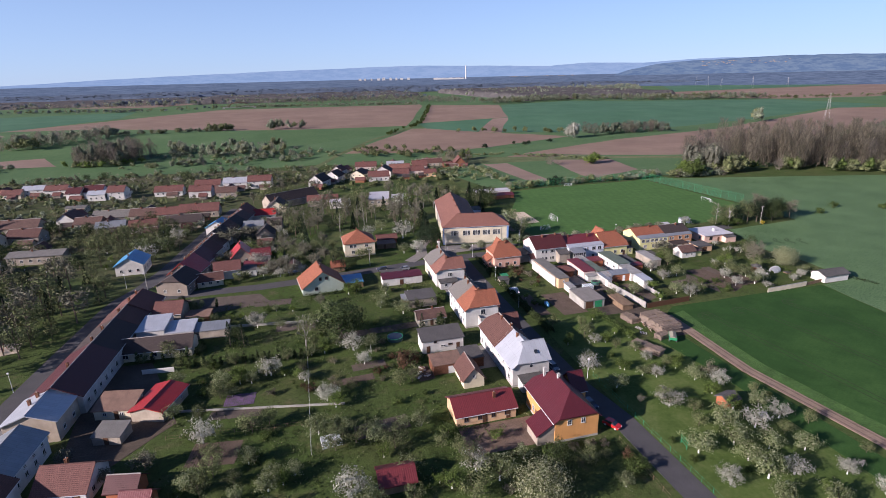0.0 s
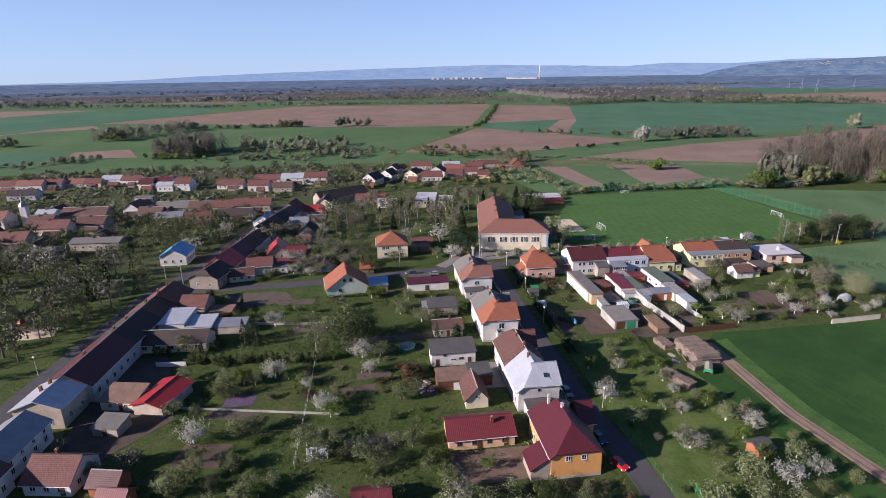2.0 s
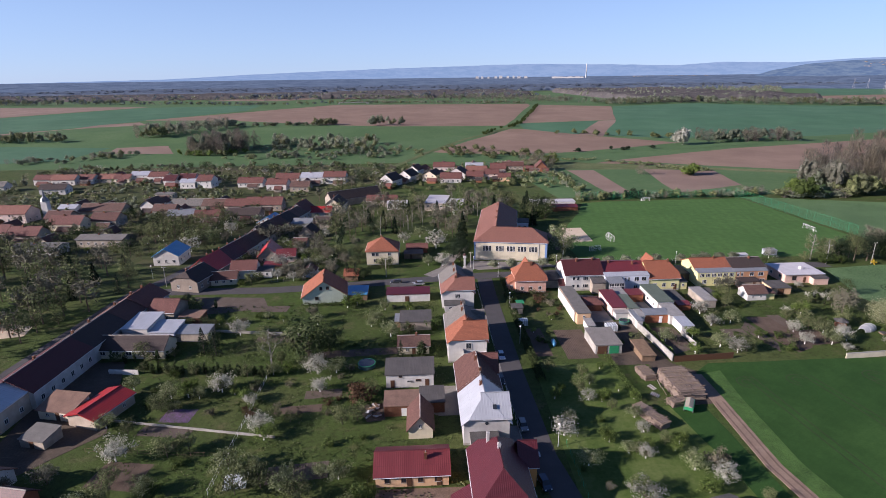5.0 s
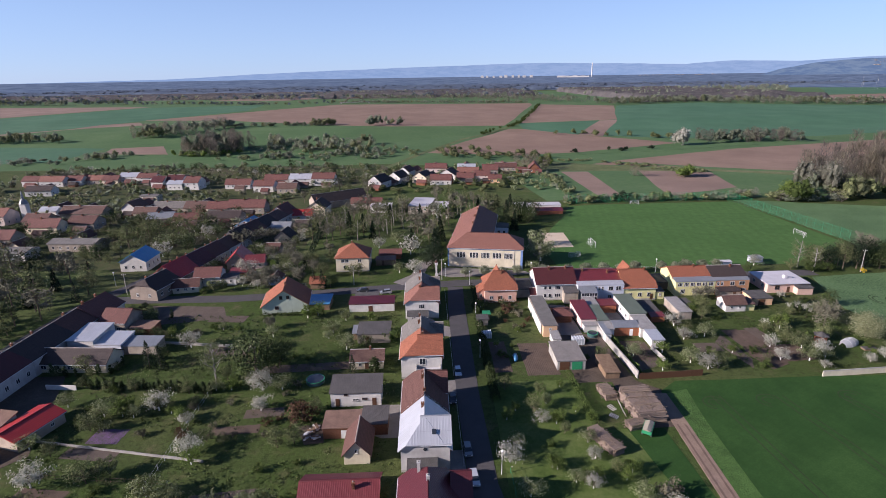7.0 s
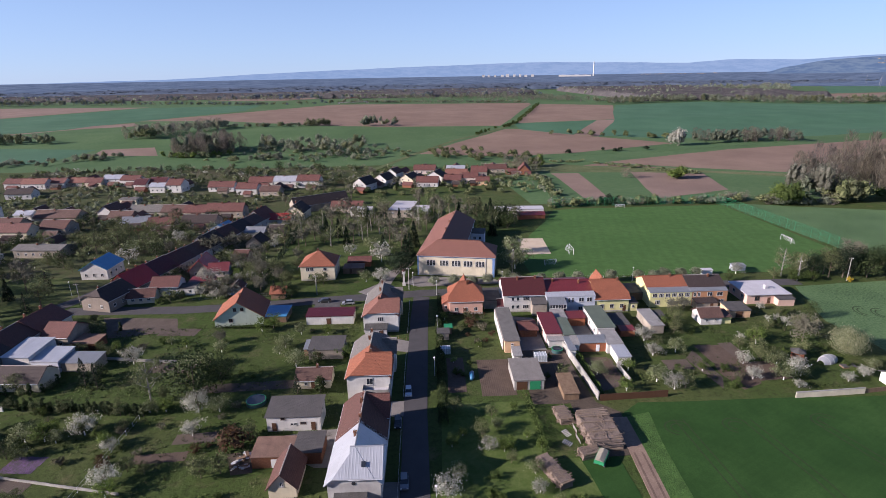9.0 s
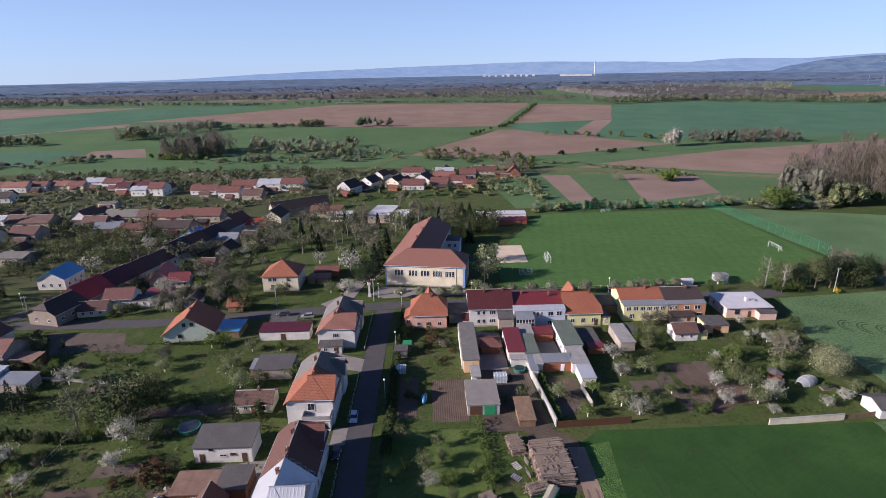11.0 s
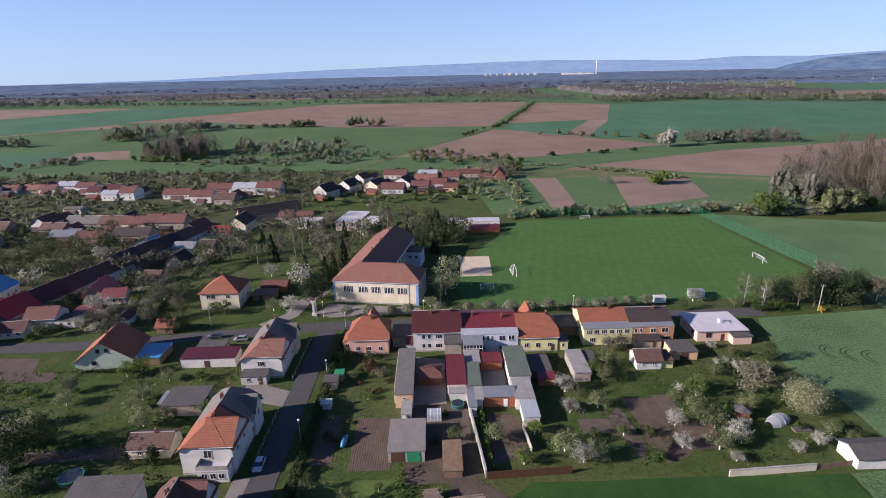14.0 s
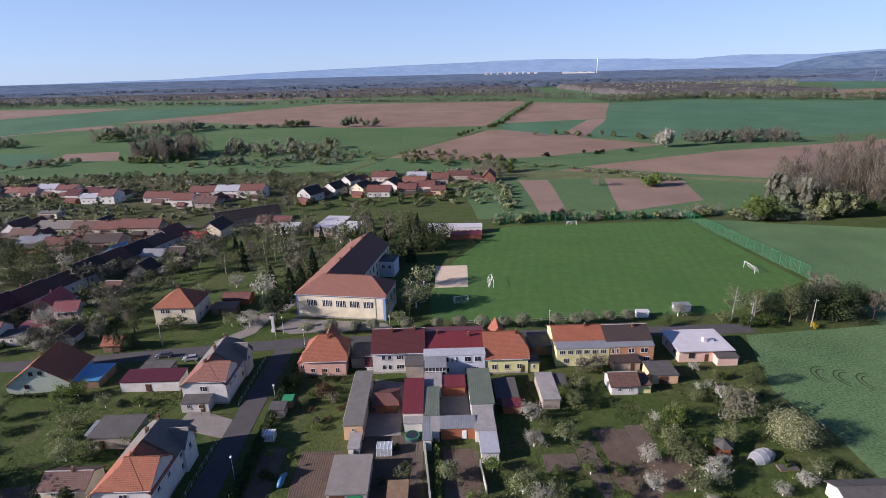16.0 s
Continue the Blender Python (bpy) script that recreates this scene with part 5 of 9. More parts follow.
house(-37.2, 88.6, 5, 4, 2.6, 4.2, REDWOOD, M_RED, "garden hut with red roof", axis="x", rot=-12, name="garden_hut", category="shed", gutters=False)
house(-43.0, 119.6, 7.6, 11, 2.9, 4.0, BEIGE, M_BRIGHT, "beige barn with bright red sheet roof", rot=-18, wins=[("r", 2, 1.0, 0.9, 0.9)], name="barn", category="barn")
flat_house(-51.4, 122.6, 8.6, 5.6, 2.7, 3.9, CREAM, FELT_BROWN, "cream shed with rusty brown sheet roof", rot=-12, wins=[("f", 2, 1.0, 0.9, 0.9)], doors=[("f", 5)], name="yard_shed", category="shed", ov=0.4)
flat_house(-48.8, 112.6, 6, 4.6, 2.2, 2.9, OLDWALL, FELT_MID, "low yard shed with pale weathered roof", rot=-14, doors=[("f", 3)], name="yard_shed", category="shed")
house(-54.4, 150.4, 19.6, 7.4, 3.0, 5.4, CREAM, T_DARK, "long cream barn with dark brown roof", axis="x", rot=-4, wins=[("f", 5, 1.0, 1.6, 1.2)], name="barn", category="barn")
flat_house(-51.2, 159.6, 7.6, 10, 4.6, 5.4, WHITE, M_WHITE, "white extension with pale metal roof", rot=-4, wins=[("f", 2, 1.3, 1.2, 1.2)])
flat_house(-43.4, 159, 7.6, 7, 3.4, 4.2, PALEBLUE, M_WHITE, "extension with pale metal roof", rot=-4, wins=[("f", 2, 1.3, 1.2, 1.2)])
flat_house(-35.6, 159, 9.4, 5, 2.8, 3.4, OLDWALL, M_GREY, "long shed with grey metal roof", rot=-4)
house(-49.4, 172.5, 8, 9, 4.2, 6.8, OLDWALL, T_RED, "house wing with red brown roof", axis="x", rot=-6, wins=[("f", 2, 1.2, 1.1, 1.2)], name="house_wing", category="house wing")
flat_house(-40, 171, 7, 5, 2.5, 2.9, BRICK, FELT_BROWN, "small raw brick yard shed", rot=-6, name="yard_shed", category="shed")
wall_line("garden_wall", (-46, 141.8), (-38, 141), 1.3, 0.25, WHITE, "low white yard wall")

# ---- old street to the north-west ----
line = [(-49, 200), (-43, 224), (-37.5, 248), (-32, 272), (-26.5, 296), (-21, 320)]
kinds = [(WHITE, T_DARK, M_BRIGHT), (CREAM, T_MAROON, T_BROWN), (WHITE, T_OLD, T_DARK), (OLDWALL, T_BROWN, T_DARK), (WHITE, T_OLD, T_RED)]
for i in range(5):
    (ax, ay), (bx, by) = line[i], line[i + 1]
    turn = -math.degrees(math.atan2(bx - ax, by - ay))
    for k in range(2):
        f = k * 0.5
        # First houses take the darkened render in place of shade on their walls.
        house(ax + (bx - ax) * f - 5.5, ay + (by - ay) * f, 11, 12.2, 4.4, 7.4 + 0.45 * ((i * 2 + k * 3) % 4), DARKWALL if i == 0 else kinds[i][0], kinds[i][1 + k], "old row house with dark tiled roof and white chimney", rot=turn, e0=0.45 if i + k == 0 else 1.0, hip=4.0, wins=[("r", 3, 1.3, 1.1, 1.3), ("l", 3, 1.3, 1.1, 1.3)] + ([("f", 2, 1.3, 1.0, 1.2)] if i + k == 0 else []), chims=[(5, 3 + 2 * k), (5, 9)], group="old street row")
house(-41.5, 203.8, 9, 6, 2.6, 4.6, CREAM, T_BROWN, "low cream house with brown roof by the street", axis="x", rot=8, wins=[("f", 3, 1.0, 1.1, 1.2)], group="old street row")
house(-36.2, 210.4, 9.4, 7.6, 3.9, 6.4, WHITE, T_RED, "white house wing with red tiled roof", axis="x", rot=4, wins=[("f", 2, 1.0, 1.1, 1.2), ("r", 1, 1.2, 1, 1.2)], group="old street row", name="house_wing", category="house wing")
flat_house(-27, 211, 6, 5, 2.8, 3.0, WHITE, FELT, "white flat roofed annex with terrace", wins=[("f", 2, 1.0, 1.0, 1.2)], name="annex", category="annex")
house(-29.4, 229.4, 8, 11, 3.4, 7.2, OLDWALL, M_BRIGHT, "house with bright red sheet roof", rot=6, wins=[("f", 2, 1.0, 1.1, 1.2)], chims=[(3.6, 6)])
house(-22, 228.6, 7.4, 6, 3.2, 5.4, PINK, M_RED, "house wing with red roof", axis="x", rot=6, wins=[("f", 3, 1.0, 1.0, 1.2)], name="house_wing", category="house wing")
flat_house(-26, 218, 9, 4.5, 2.4, 3.0, REDWOOD, M_RED, "garden shelter with red roof", name="shelter", category="shelter")
house(-71.4, 231, 10.4, 12, 4.4, 7.4, WHITE, M_BLUE, "white house with bright blue sheet roof", wins=[("f", 3, 1.2, 1.1, 1.3), ("r", 3, 1.2, 1.1, 1.3)], chims=[(5, 3)])
house(-40, 285.5, 11, 9, 4.4, 7.4, WHITE, M_BLUE, "house with dark blue roof", wins=[("f", 2, 1.2, 1.1, 1.2)], chims=[(5, 4)], rot=-12)
flat_house(-27.6, 285.5, 15, 6.5, 3.2, 3.6, OLDWALL, M_GREY, "long shed with pale metal roof", rot=-6, wins=[("f", 4, 1.4, 1.5, 0.9)])
house(-34, 263, 9, 8, 3.2, 5.6, OLDWALL, T_OLD, "small old house with brown roof", rot=25, wins=[("f", 1, 1.2, 1, 1)])
house(-21.2, 311, 15, 6.5, 3.0, 5.4, WHITE, M_BRIGHT, "white shed with bright red roof", axis="x", rot=-4, wins=[("f", 3, 1.0, 1.1, 1.1)], name="barn", category="barn")
house(-11, 318, 10.5, 13, 4.8, 8.6, CREAM, T_DARK, "cream gabled house with dark roof", rot=-6, wins=[("f", 2, 1.3, 1.1, 1.3), ("f", 2, 4.4, 0.8, 0.9)], chims=[(4, 8)])
for hx, hy, hw, hd, he, hr, wl, rf, ax, lab in [(-22.5, 284, 9.5, 7, 3.6, 5.4, WHITE, M_GREY, "x", "white yard house with grey metal roof"), (-17.5, 266.5, 8, 8, 3.0, 6.2, OLDWALL, T_DARK, "y", "gabled old outhouse with dark tiled roof"), (-11.5, 285, 7, 7, 3.2, 5.8, OLDWALL, T_DARK, "x", "small old house with dark roof"), (-18, 249, 6, 6, 2.6, 4.6, OLDWALL, T_BROWN, "x", "small shed with brown tiled roof")]:
    house(hx, hy, hw, hd, he, hr, wl, rf, lab, axis=ax, rot=-6, wins=[("f", 2, 1.1, 1.0, 1.1)], group="old street row", gutters=False, sill=False)
house(-8, 333, 33, 11, 4.4, 8.4, OLDWALL, T_DARK, "very long barn with dark roof", axis="x", rot=32, name="barn", category="barn")
house(12, 332, 18, 8, 4.0, 6.6, OLDWALL, T_RED, "barn with red brown roof", axis="x", rot=-6, name="barn", category="barn")
flat_house(24, 322, 12, 8, 4.0, 4.2, WHITE, FELT_PALE, "white flat roofed building among trees", wins=[("f", 3, 1.5, 1.4, 1.1)])


def village_row(rows_in, group, label):
    """Plain houses further off: x, y, width, depth, eaves, ridge, wall, roof, ridge along x or y, turn."""
    for hx, hy, hw, hd, he, hr, wl, rf, ax, turn in rows_in:
        house(hx, hy, hw, hd, he, hr, wl, rf, label[rf.name] if rf.name in label else "village house with tiled roof", axis=ax, rot=turn, wins=[("f", max(2, int(hw / 3.6)), 1.2, 1.2, 1.3)] + ([("f", 2, 3.7, 1.1, 1.1)] if he > 4.6 else []) + [("r", 2, 1.2, 1.1, 1.3)], chims=[(hw * 0.4, hd * 0.45)], group=group, gutters=False, sill=False)
        k = int(abs(hx * 3 + hy)) % 6
        yard = Matrix.Translation((hx, hy, 0)) @ pose(0, 0, 0, 0, 0, turn)
        for m, (u, v) in enumerate(((hw * 0.15, hd + 1.5 + k % 3), (hw * 0.55, -6.5 - k % 2))):
            if (k + m) % 3 == 0:
                continue
            o = yard @ Vector((u, v, 0))
            if m:
                house(o.x, o.y, 4.5 + 0.6 * k, 4.2, 2.3, 3.8, (OLDWALL, BRICK, PLANKS)[k % 3], (T_OLD, T_RED, T_DARK, T_BROWN)[(k + m) % 4], "small shed with tiled roof behind the houses", axis="x", rot=turn, name="yard_shed", category="shed", group=group, gutters=False)
            else:
                house(o.x, o.y, 5 + 0.5 * k, 7 + 0.7 * k, 2.8, 5.2, (OLDWALL, WHITE, CREAM)[k % 3], (T_DARK, T_RED, T_BROWN, T_OLD)[(k + m) % 4], "barn with tiled roof behind the house", rot=turn, name="barn", category="barn", group=group, gutters=False)


WORDS = {"red_brown_tiles": "village house with red brown tiled roof", "brown_tiles": "village house with brown tiled roof", "old_brown_tiles": "old village house with weathered brown roof", "dark_tiles": "village house with dark roof", "maroon_tiles": "village house with maroon roof", "zinc_sheet": "white house with pale metal roof", "grey_sheet": "house with grey metal roof", "rose_tiles": "village house with rose tiled roof", "orange_tiles": "village house with orange tiled roof", "grey_fibre_tiles": "old house with grey shingle roof", "red_sheet": "village house with red sheet roof", "bright_red_sheet": "village house with bright red roof"}
R1 = [(-210, 431, 12, 9, 4.0, 6.8, WHITE, T_RED, "x", -4), (-196, 433, 12, 9, 3.6, 6.4, OLDWALL, T_ROSE, "x", -4), (-184, 432, 12, 9, 3.6, 6.2, CREAM, T_RED, "x", -4), (-172.5, 435, 13.5, 9, 5.4, 7.6, WHITE, M_WHITE, "x", -4),
      (-158, 432, 14, 9, 4.8, 7.4, WHITE, T_RED, "x", -5)]
village_row(R1, "far house row", WORDS)
R1 = [(-139, 413, 9, 11, 4.8, 8.0, WHITE, T_MAROON, "x", -8), (-129, 415, 12, 10, 5.0, 8.4, PALEBLUE, T_MAROON, "x", -6), (-124, 404.5, 11, 8, 4.6, 6.4, WHITE, M_WHITE, "x", -6), (-112, 404, 10.5, 11, 5.6, 8.8, WHITE, T_RED, "x", -6)]
village_row(R1, "far house row", WORDS)
R1 = [(-83.5, 404, 18, 9, 3.6, 6.6, WHITE, T_RED, "x", -5), (-60, 390.8, 14, 10, 4.6, 7.6, WHITE, T_RED, "x", -6), (-42.5, 384.5, 13, 9, 3.8, 6.6, OLDWALL, T_OLD, "x", -6), (-59.5, 417, 17, 9, 4.0, 7.0, WHITE, T_RED, "x", -5),
      (-40, 411.5, 16, 10, 5.2, 8.0, WHITE, M_WHITE, "x", -5)]
village_row(R1, "far house row", WORDS)
R1 = [(-23.5, 409.5, 16, 10, 5.6, 8.8, WHITE, T_RED, "x", -6), (-126, 369, 11, 7, 3.4, 3.9, CREAM, T_GREY, "x", -6), (-240, 428, 12, 9, 4.6, 7.4, WHITE, T_RED, "x", -4), (-227, 427, 18, 9, 4.4, 7.4, WHITE, T_ROSE, "x", -4)]
village_row(R1, "far house row", WORDS)
R1 = [(-102, 333, 19, 9, 3.8, 6.6, OLDWALL, T_GREY, "x", -5), (-83, 331, 13.5, 9, 3.8, 6.8, OLDWALL, T_OLD, "x", -6), (-69.5, 329, 12, 9, 3.8, 6.8, CREAM, T_RED, "x", -3), (-57.3, 329, 21, 9, 4.2, 7.6, OLDWALL, T_RED, "x", -4)]
village_row(R1, "middle house row", WORDS)
R1 = [(-119, 332, 9, 12, 4.2, 7.6, WHITE, T_OLD, "y", -6), (-108, 322, 13, 8, 3.6, 6.2, OLDWALL, T_OLD, "x", -6), (-95, 310, 13.5, 9, 3.0, 5.2, OLDWALL, M_GREY, "x", 6), (-62, 306, 18, 10, 3.8, 6.6, OLDWALL, T_DARK, "x", -4), (-78, 303, 13, 9, 3.6, 6.2, PINK, T_RED, "x", 5)]
village_row(R1, "middle house row", WORDS)
R1 = [(-213, 391, 17, 9, 4.0, 6.8, WHITE, T_DARK, "x", 2), (-262, 405, 16, 9, 4.0, 6.6, WHITE, T_GREY, "x", 2), (-205, 314, 34, 11, 5.6, 9.0, PINK, T_ROSE, "x", -4), (-158, 306, 13, 10, 4.0, 7.2, OLDWALL, T_BROWN, "x", -6)]
village_row(R1, "middle house row", WORDS)
R1 = [(-148, 322, 24, 10, 4.2, 7.4, OLDWALL, T_OLD, "x", -4), (-165, 331, 10, 7, 3.8, 5.4, WHITE, M_WHITE, "x", -4), (-149, 294, 17, 9, 4.0, 7.4, CREAM, T_RED, "x", -5), (-131, 300, 14, 10, 4.0, 7.0, OLDWALL, T_BROWN, "x", -5)]
village_row(R1, "middle house row", WORDS)
R1 = [(-156, 273, 15, 9, 4.0, 7.2, OLDWALL, T_RED, "x", -5), (-176, 280, 16, 9, 3.8, 6.8, CREAM, T_RED, "x", -5), (-118, 262, 22, 9, 4.0, 5.2, OLDWALL, FELT_MID, "x", -5), (-140, 250, 20, 9, 3.8, 4.8, WHITE, FELT_MID, "x", -4)]
village_row(R1, "middle house row", WORDS)
R1 = [(17.3, 397, 11, 13, 5.0, 9.0, WHITE, T_DARK, "y", -30), (30, 414, 11, 12, 4.8, 8.4, WHITE, T_DARK, "y", -30), (37, 440, 9, 11, 4.6, 7.8, WHITE, T_BROWN, "y", -25), (48, 412, 11, 13, 4.8, 8.2, CREAM, T_DARK, "y", -25)]
village_row(R1, "north hamlet", WORDS)
R1 = [(60.5, 402.5, 15, 10, 4.0, 7.2, WHITE, T_RED, "x", -8), (67, 418, 13, 12, 5.0, 8.8, WHITE, T_DARK, "y", -20), (80, 409.5, 12, 9, 3.8, 6.8, OLDWALL, T_RED, "x", -8), (93, 412, 11, 10, 4.8, 7.6, PINK, T_RED, "x", -8)]
village_row(R1, "north hamlet", WORDS)
R1 = [(102, 404, 9, 8, 3.6, 5.8, APRICOT, T_RED, "x", -8), (82, 432, 16, 10, 4.2, 7.0, WHITE, T_ROSE, "x", -8), (58, 455, 17, 10, 4.0, 7.0, PINK, T_RED, "x", -8), (84, 455, 14, 10, 4.0, 6.0, WHITE, M_WHITE, "x", -8)]
village_row(R1, "north hamlet", WORDS)
R1 = [(102, 440, 12, 10, 4.2, 7.6, OLDWALL, T_RED, "x", -8), (114, 455, 17, 9, 3.6, 6.4, OLDWALL, T_BROWN, "x", -8), (129, 444, 8, 7, 2.8, 4.4, BRICK, T_RED, "x", -8), (138.5, 443, 9, 14, 3.6, 8.2, BRICK, T_RED, "y", -10)]
village_row(R1, "north hamlet", WORDS)
# white bell turret over the middle row
t = new("bell_turret")
t.matrix_basis = pose(-163, 318, 0)
tagged(t, "white chapel turret with grey spire", "turret")
part("shaft", boxes_mesh("shaft", [(-1.6, -1.6, 0, 1.6, 1.6, 11)], WHITE), t)
part("spire", mesh_of("spire", *tube_data([(0, 0, 11), (0, 0, 12.5), (0, 0, 13.5), (0, 0, 18)], [2.2, 1.6, 0.8, 0.1], 8), M_GREY), t)
bed(-23.5, 119.5, 7, 5, -5, HEATHER, label="bed of purple spring flowers")


# ---- far distance: rising land, hills, woods ----
def far_height(az, r):
    """Land height in the far ring; az in degrees clockwise from +y."""
    pts_az = [-180, -60, -36, -24, -14.3, -7, -1.6, 8, 13.3, 20, 26, 29.5, 35, 40.5, 55, 75, 110, 180]
    pts_h = [40, 50, 60, 72, 110, 128, 141, 158, 164, 149, 134, 153, 141, 160, 150, 140, 60, 40]
    top = float(np.interp(az, pts_az, pts_h)) + 4 * noise.noise(Vector((az * 0.16, 2, 0))) + 2 * noise.noise(Vector((az * 0.7, 5, 0)))
    low = float(np.interp(r, [3000, 3600, 4200, 4600], [-2, 16, 44, 60]))
    return low if r <= 4600 else low + (top - low) * (r - 4600) / 240


def range_height(az, r):
    """The nearer wooded range on the right of the plain."""
    top = float(np.interp(az, [32, 34, 36, 38, 40, 43, 46, 49.3, 53.6, 62, 80, 95], [48, 92, 122, 136, 143, 149, 156, 156, 147, 140, 110, 50])) + 4 * noise.noise(Vector((az * 0.5, 8, 0)))
    return 46 + (top - 46) * math.sin(min(1.0, (r - 4280) / 320) * math.pi / 2)


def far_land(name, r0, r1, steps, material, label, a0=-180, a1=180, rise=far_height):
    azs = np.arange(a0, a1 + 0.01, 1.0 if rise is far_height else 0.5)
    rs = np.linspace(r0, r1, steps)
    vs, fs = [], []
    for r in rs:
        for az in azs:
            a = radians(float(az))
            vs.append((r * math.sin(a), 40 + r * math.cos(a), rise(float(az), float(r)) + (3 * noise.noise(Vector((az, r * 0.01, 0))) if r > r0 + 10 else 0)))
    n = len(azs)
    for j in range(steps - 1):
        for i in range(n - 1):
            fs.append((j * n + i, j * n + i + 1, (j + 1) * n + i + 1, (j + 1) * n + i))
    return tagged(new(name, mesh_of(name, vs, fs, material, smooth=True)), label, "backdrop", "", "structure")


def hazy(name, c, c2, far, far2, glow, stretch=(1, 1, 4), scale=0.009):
    """Backdrop land: its own colours c; far is air haze, painted as emission."""
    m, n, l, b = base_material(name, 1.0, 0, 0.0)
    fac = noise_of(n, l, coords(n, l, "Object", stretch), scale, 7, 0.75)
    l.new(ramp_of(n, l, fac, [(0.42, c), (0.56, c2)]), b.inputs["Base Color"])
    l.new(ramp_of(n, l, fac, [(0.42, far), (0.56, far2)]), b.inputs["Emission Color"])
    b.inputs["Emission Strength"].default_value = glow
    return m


# Haze over plain, hills and range is put in as blue emission.
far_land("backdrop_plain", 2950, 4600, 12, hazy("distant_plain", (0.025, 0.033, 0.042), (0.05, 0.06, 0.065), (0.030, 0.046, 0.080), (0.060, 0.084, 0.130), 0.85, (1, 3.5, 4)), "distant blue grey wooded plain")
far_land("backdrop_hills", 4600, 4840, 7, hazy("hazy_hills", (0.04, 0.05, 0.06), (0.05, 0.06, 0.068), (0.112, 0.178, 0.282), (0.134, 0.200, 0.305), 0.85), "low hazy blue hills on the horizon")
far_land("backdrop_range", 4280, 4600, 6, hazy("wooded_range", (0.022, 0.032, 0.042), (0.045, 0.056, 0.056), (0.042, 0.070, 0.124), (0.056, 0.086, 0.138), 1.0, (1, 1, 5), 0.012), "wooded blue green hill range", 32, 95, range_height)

# Own bud and twig tones, lifted paler in place of air haze.
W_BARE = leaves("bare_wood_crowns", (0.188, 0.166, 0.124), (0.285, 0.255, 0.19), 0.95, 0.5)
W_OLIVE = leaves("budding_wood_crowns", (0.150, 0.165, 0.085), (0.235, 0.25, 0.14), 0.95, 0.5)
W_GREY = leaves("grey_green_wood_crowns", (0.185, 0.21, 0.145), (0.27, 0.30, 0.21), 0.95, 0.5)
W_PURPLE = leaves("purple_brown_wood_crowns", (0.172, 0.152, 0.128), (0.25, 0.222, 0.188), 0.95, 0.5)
# Blue-grey air haze is painted into these two crown colours.
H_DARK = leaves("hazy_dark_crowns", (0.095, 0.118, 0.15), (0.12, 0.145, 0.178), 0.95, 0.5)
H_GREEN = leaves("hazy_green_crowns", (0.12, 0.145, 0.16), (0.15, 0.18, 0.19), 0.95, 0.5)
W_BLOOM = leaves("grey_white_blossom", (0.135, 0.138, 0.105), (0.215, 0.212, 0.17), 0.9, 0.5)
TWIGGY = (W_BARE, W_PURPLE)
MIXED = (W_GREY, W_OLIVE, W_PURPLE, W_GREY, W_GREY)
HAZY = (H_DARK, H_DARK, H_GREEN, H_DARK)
W_FAR = mottled("far_forest_canopy", [(0.36, (0.055, 0.052, 0.054)), (0.5, (0.09, 0.085, 0.084)), (0.66, (0.135, 0.126, 0.118))], 0.012, 0.085, 0.95, 1.0, 4.0, fade=0.62, spec=0.0)
# Bluish air haze is mixed into this canopy's base colour.
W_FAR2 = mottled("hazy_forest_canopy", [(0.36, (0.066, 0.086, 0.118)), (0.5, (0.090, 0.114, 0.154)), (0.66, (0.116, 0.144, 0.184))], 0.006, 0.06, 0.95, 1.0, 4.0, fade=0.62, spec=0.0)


def inside(px, py, poly):
    c = False
    for i in range(len(poly)):
        (x1, y1), (x2, y2) = poly[i], poly[i - 1]
        if (y1 > py) != (y2 > py) and px < (x2 - x1) * (py - y1) / (y2 - y1) + x1:
            c = not c
    return c


def leaf_quads(rng, centres, size, squash=0.7, up=0.0, tall=0.0, out=None):
    """A quad round each centre, turned at random, or facing out of the crown."""
    n = len(centres)
    a = rng.normal(size=(n, 3))
    a[:, 2] *= 1 - up
    a[:, 2] += tall * np.sign(a[:, 2])
    if out is not None:
        a = np.cross(a, out)
    a /= np.linalg.norm(a, axis=1)[:, None] + 1e-9
    b = np.cross(a, rng.normal(size=(n, 3)) if out is None else out)
    b /= np.linalg.norm(b, axis=1)[:, None] + 1e-9
    s = (size * rng.uniform(0.6, 1.25, n))[:, None] / 2
    a, b = a * s, b * s * squash
    v = np.stack([centres - a - b, centres + a - b, centres + a + b * 0.6, centres - a * 0.7 + b], 1).reshape(-1, 3)
    return v


def quads_mesh(name, v, material, slots=None):
    """Loose quads as one mesh; slots: the material of each."""
    me = bpy.data.meshes.new(name)
    n = len(v) // 4
    me.vertices.add(len(v))
    me.vertices.foreach_set("co", np.ascontiguousarray(v, dtype=np.float32).ravel())
    me.loops.add(4 * n)
    me.loops.foreach_set("vertex_index", np.arange(4 * n, dtype=np.int32))
    me.polygons.add(n)
    me.polygons.foreach_set("loop_start", np.arange(0, 4 * n, 4, dtype=np.int32))
    for mat in (material if isinstance(material, tuple) else (material,)):
        me.materials.append(mat)
    if slots is not None:
        me.polygons.foreach_set("material_index", slots.astype(np.int32))
    me.update()
    me.validate()
    return me


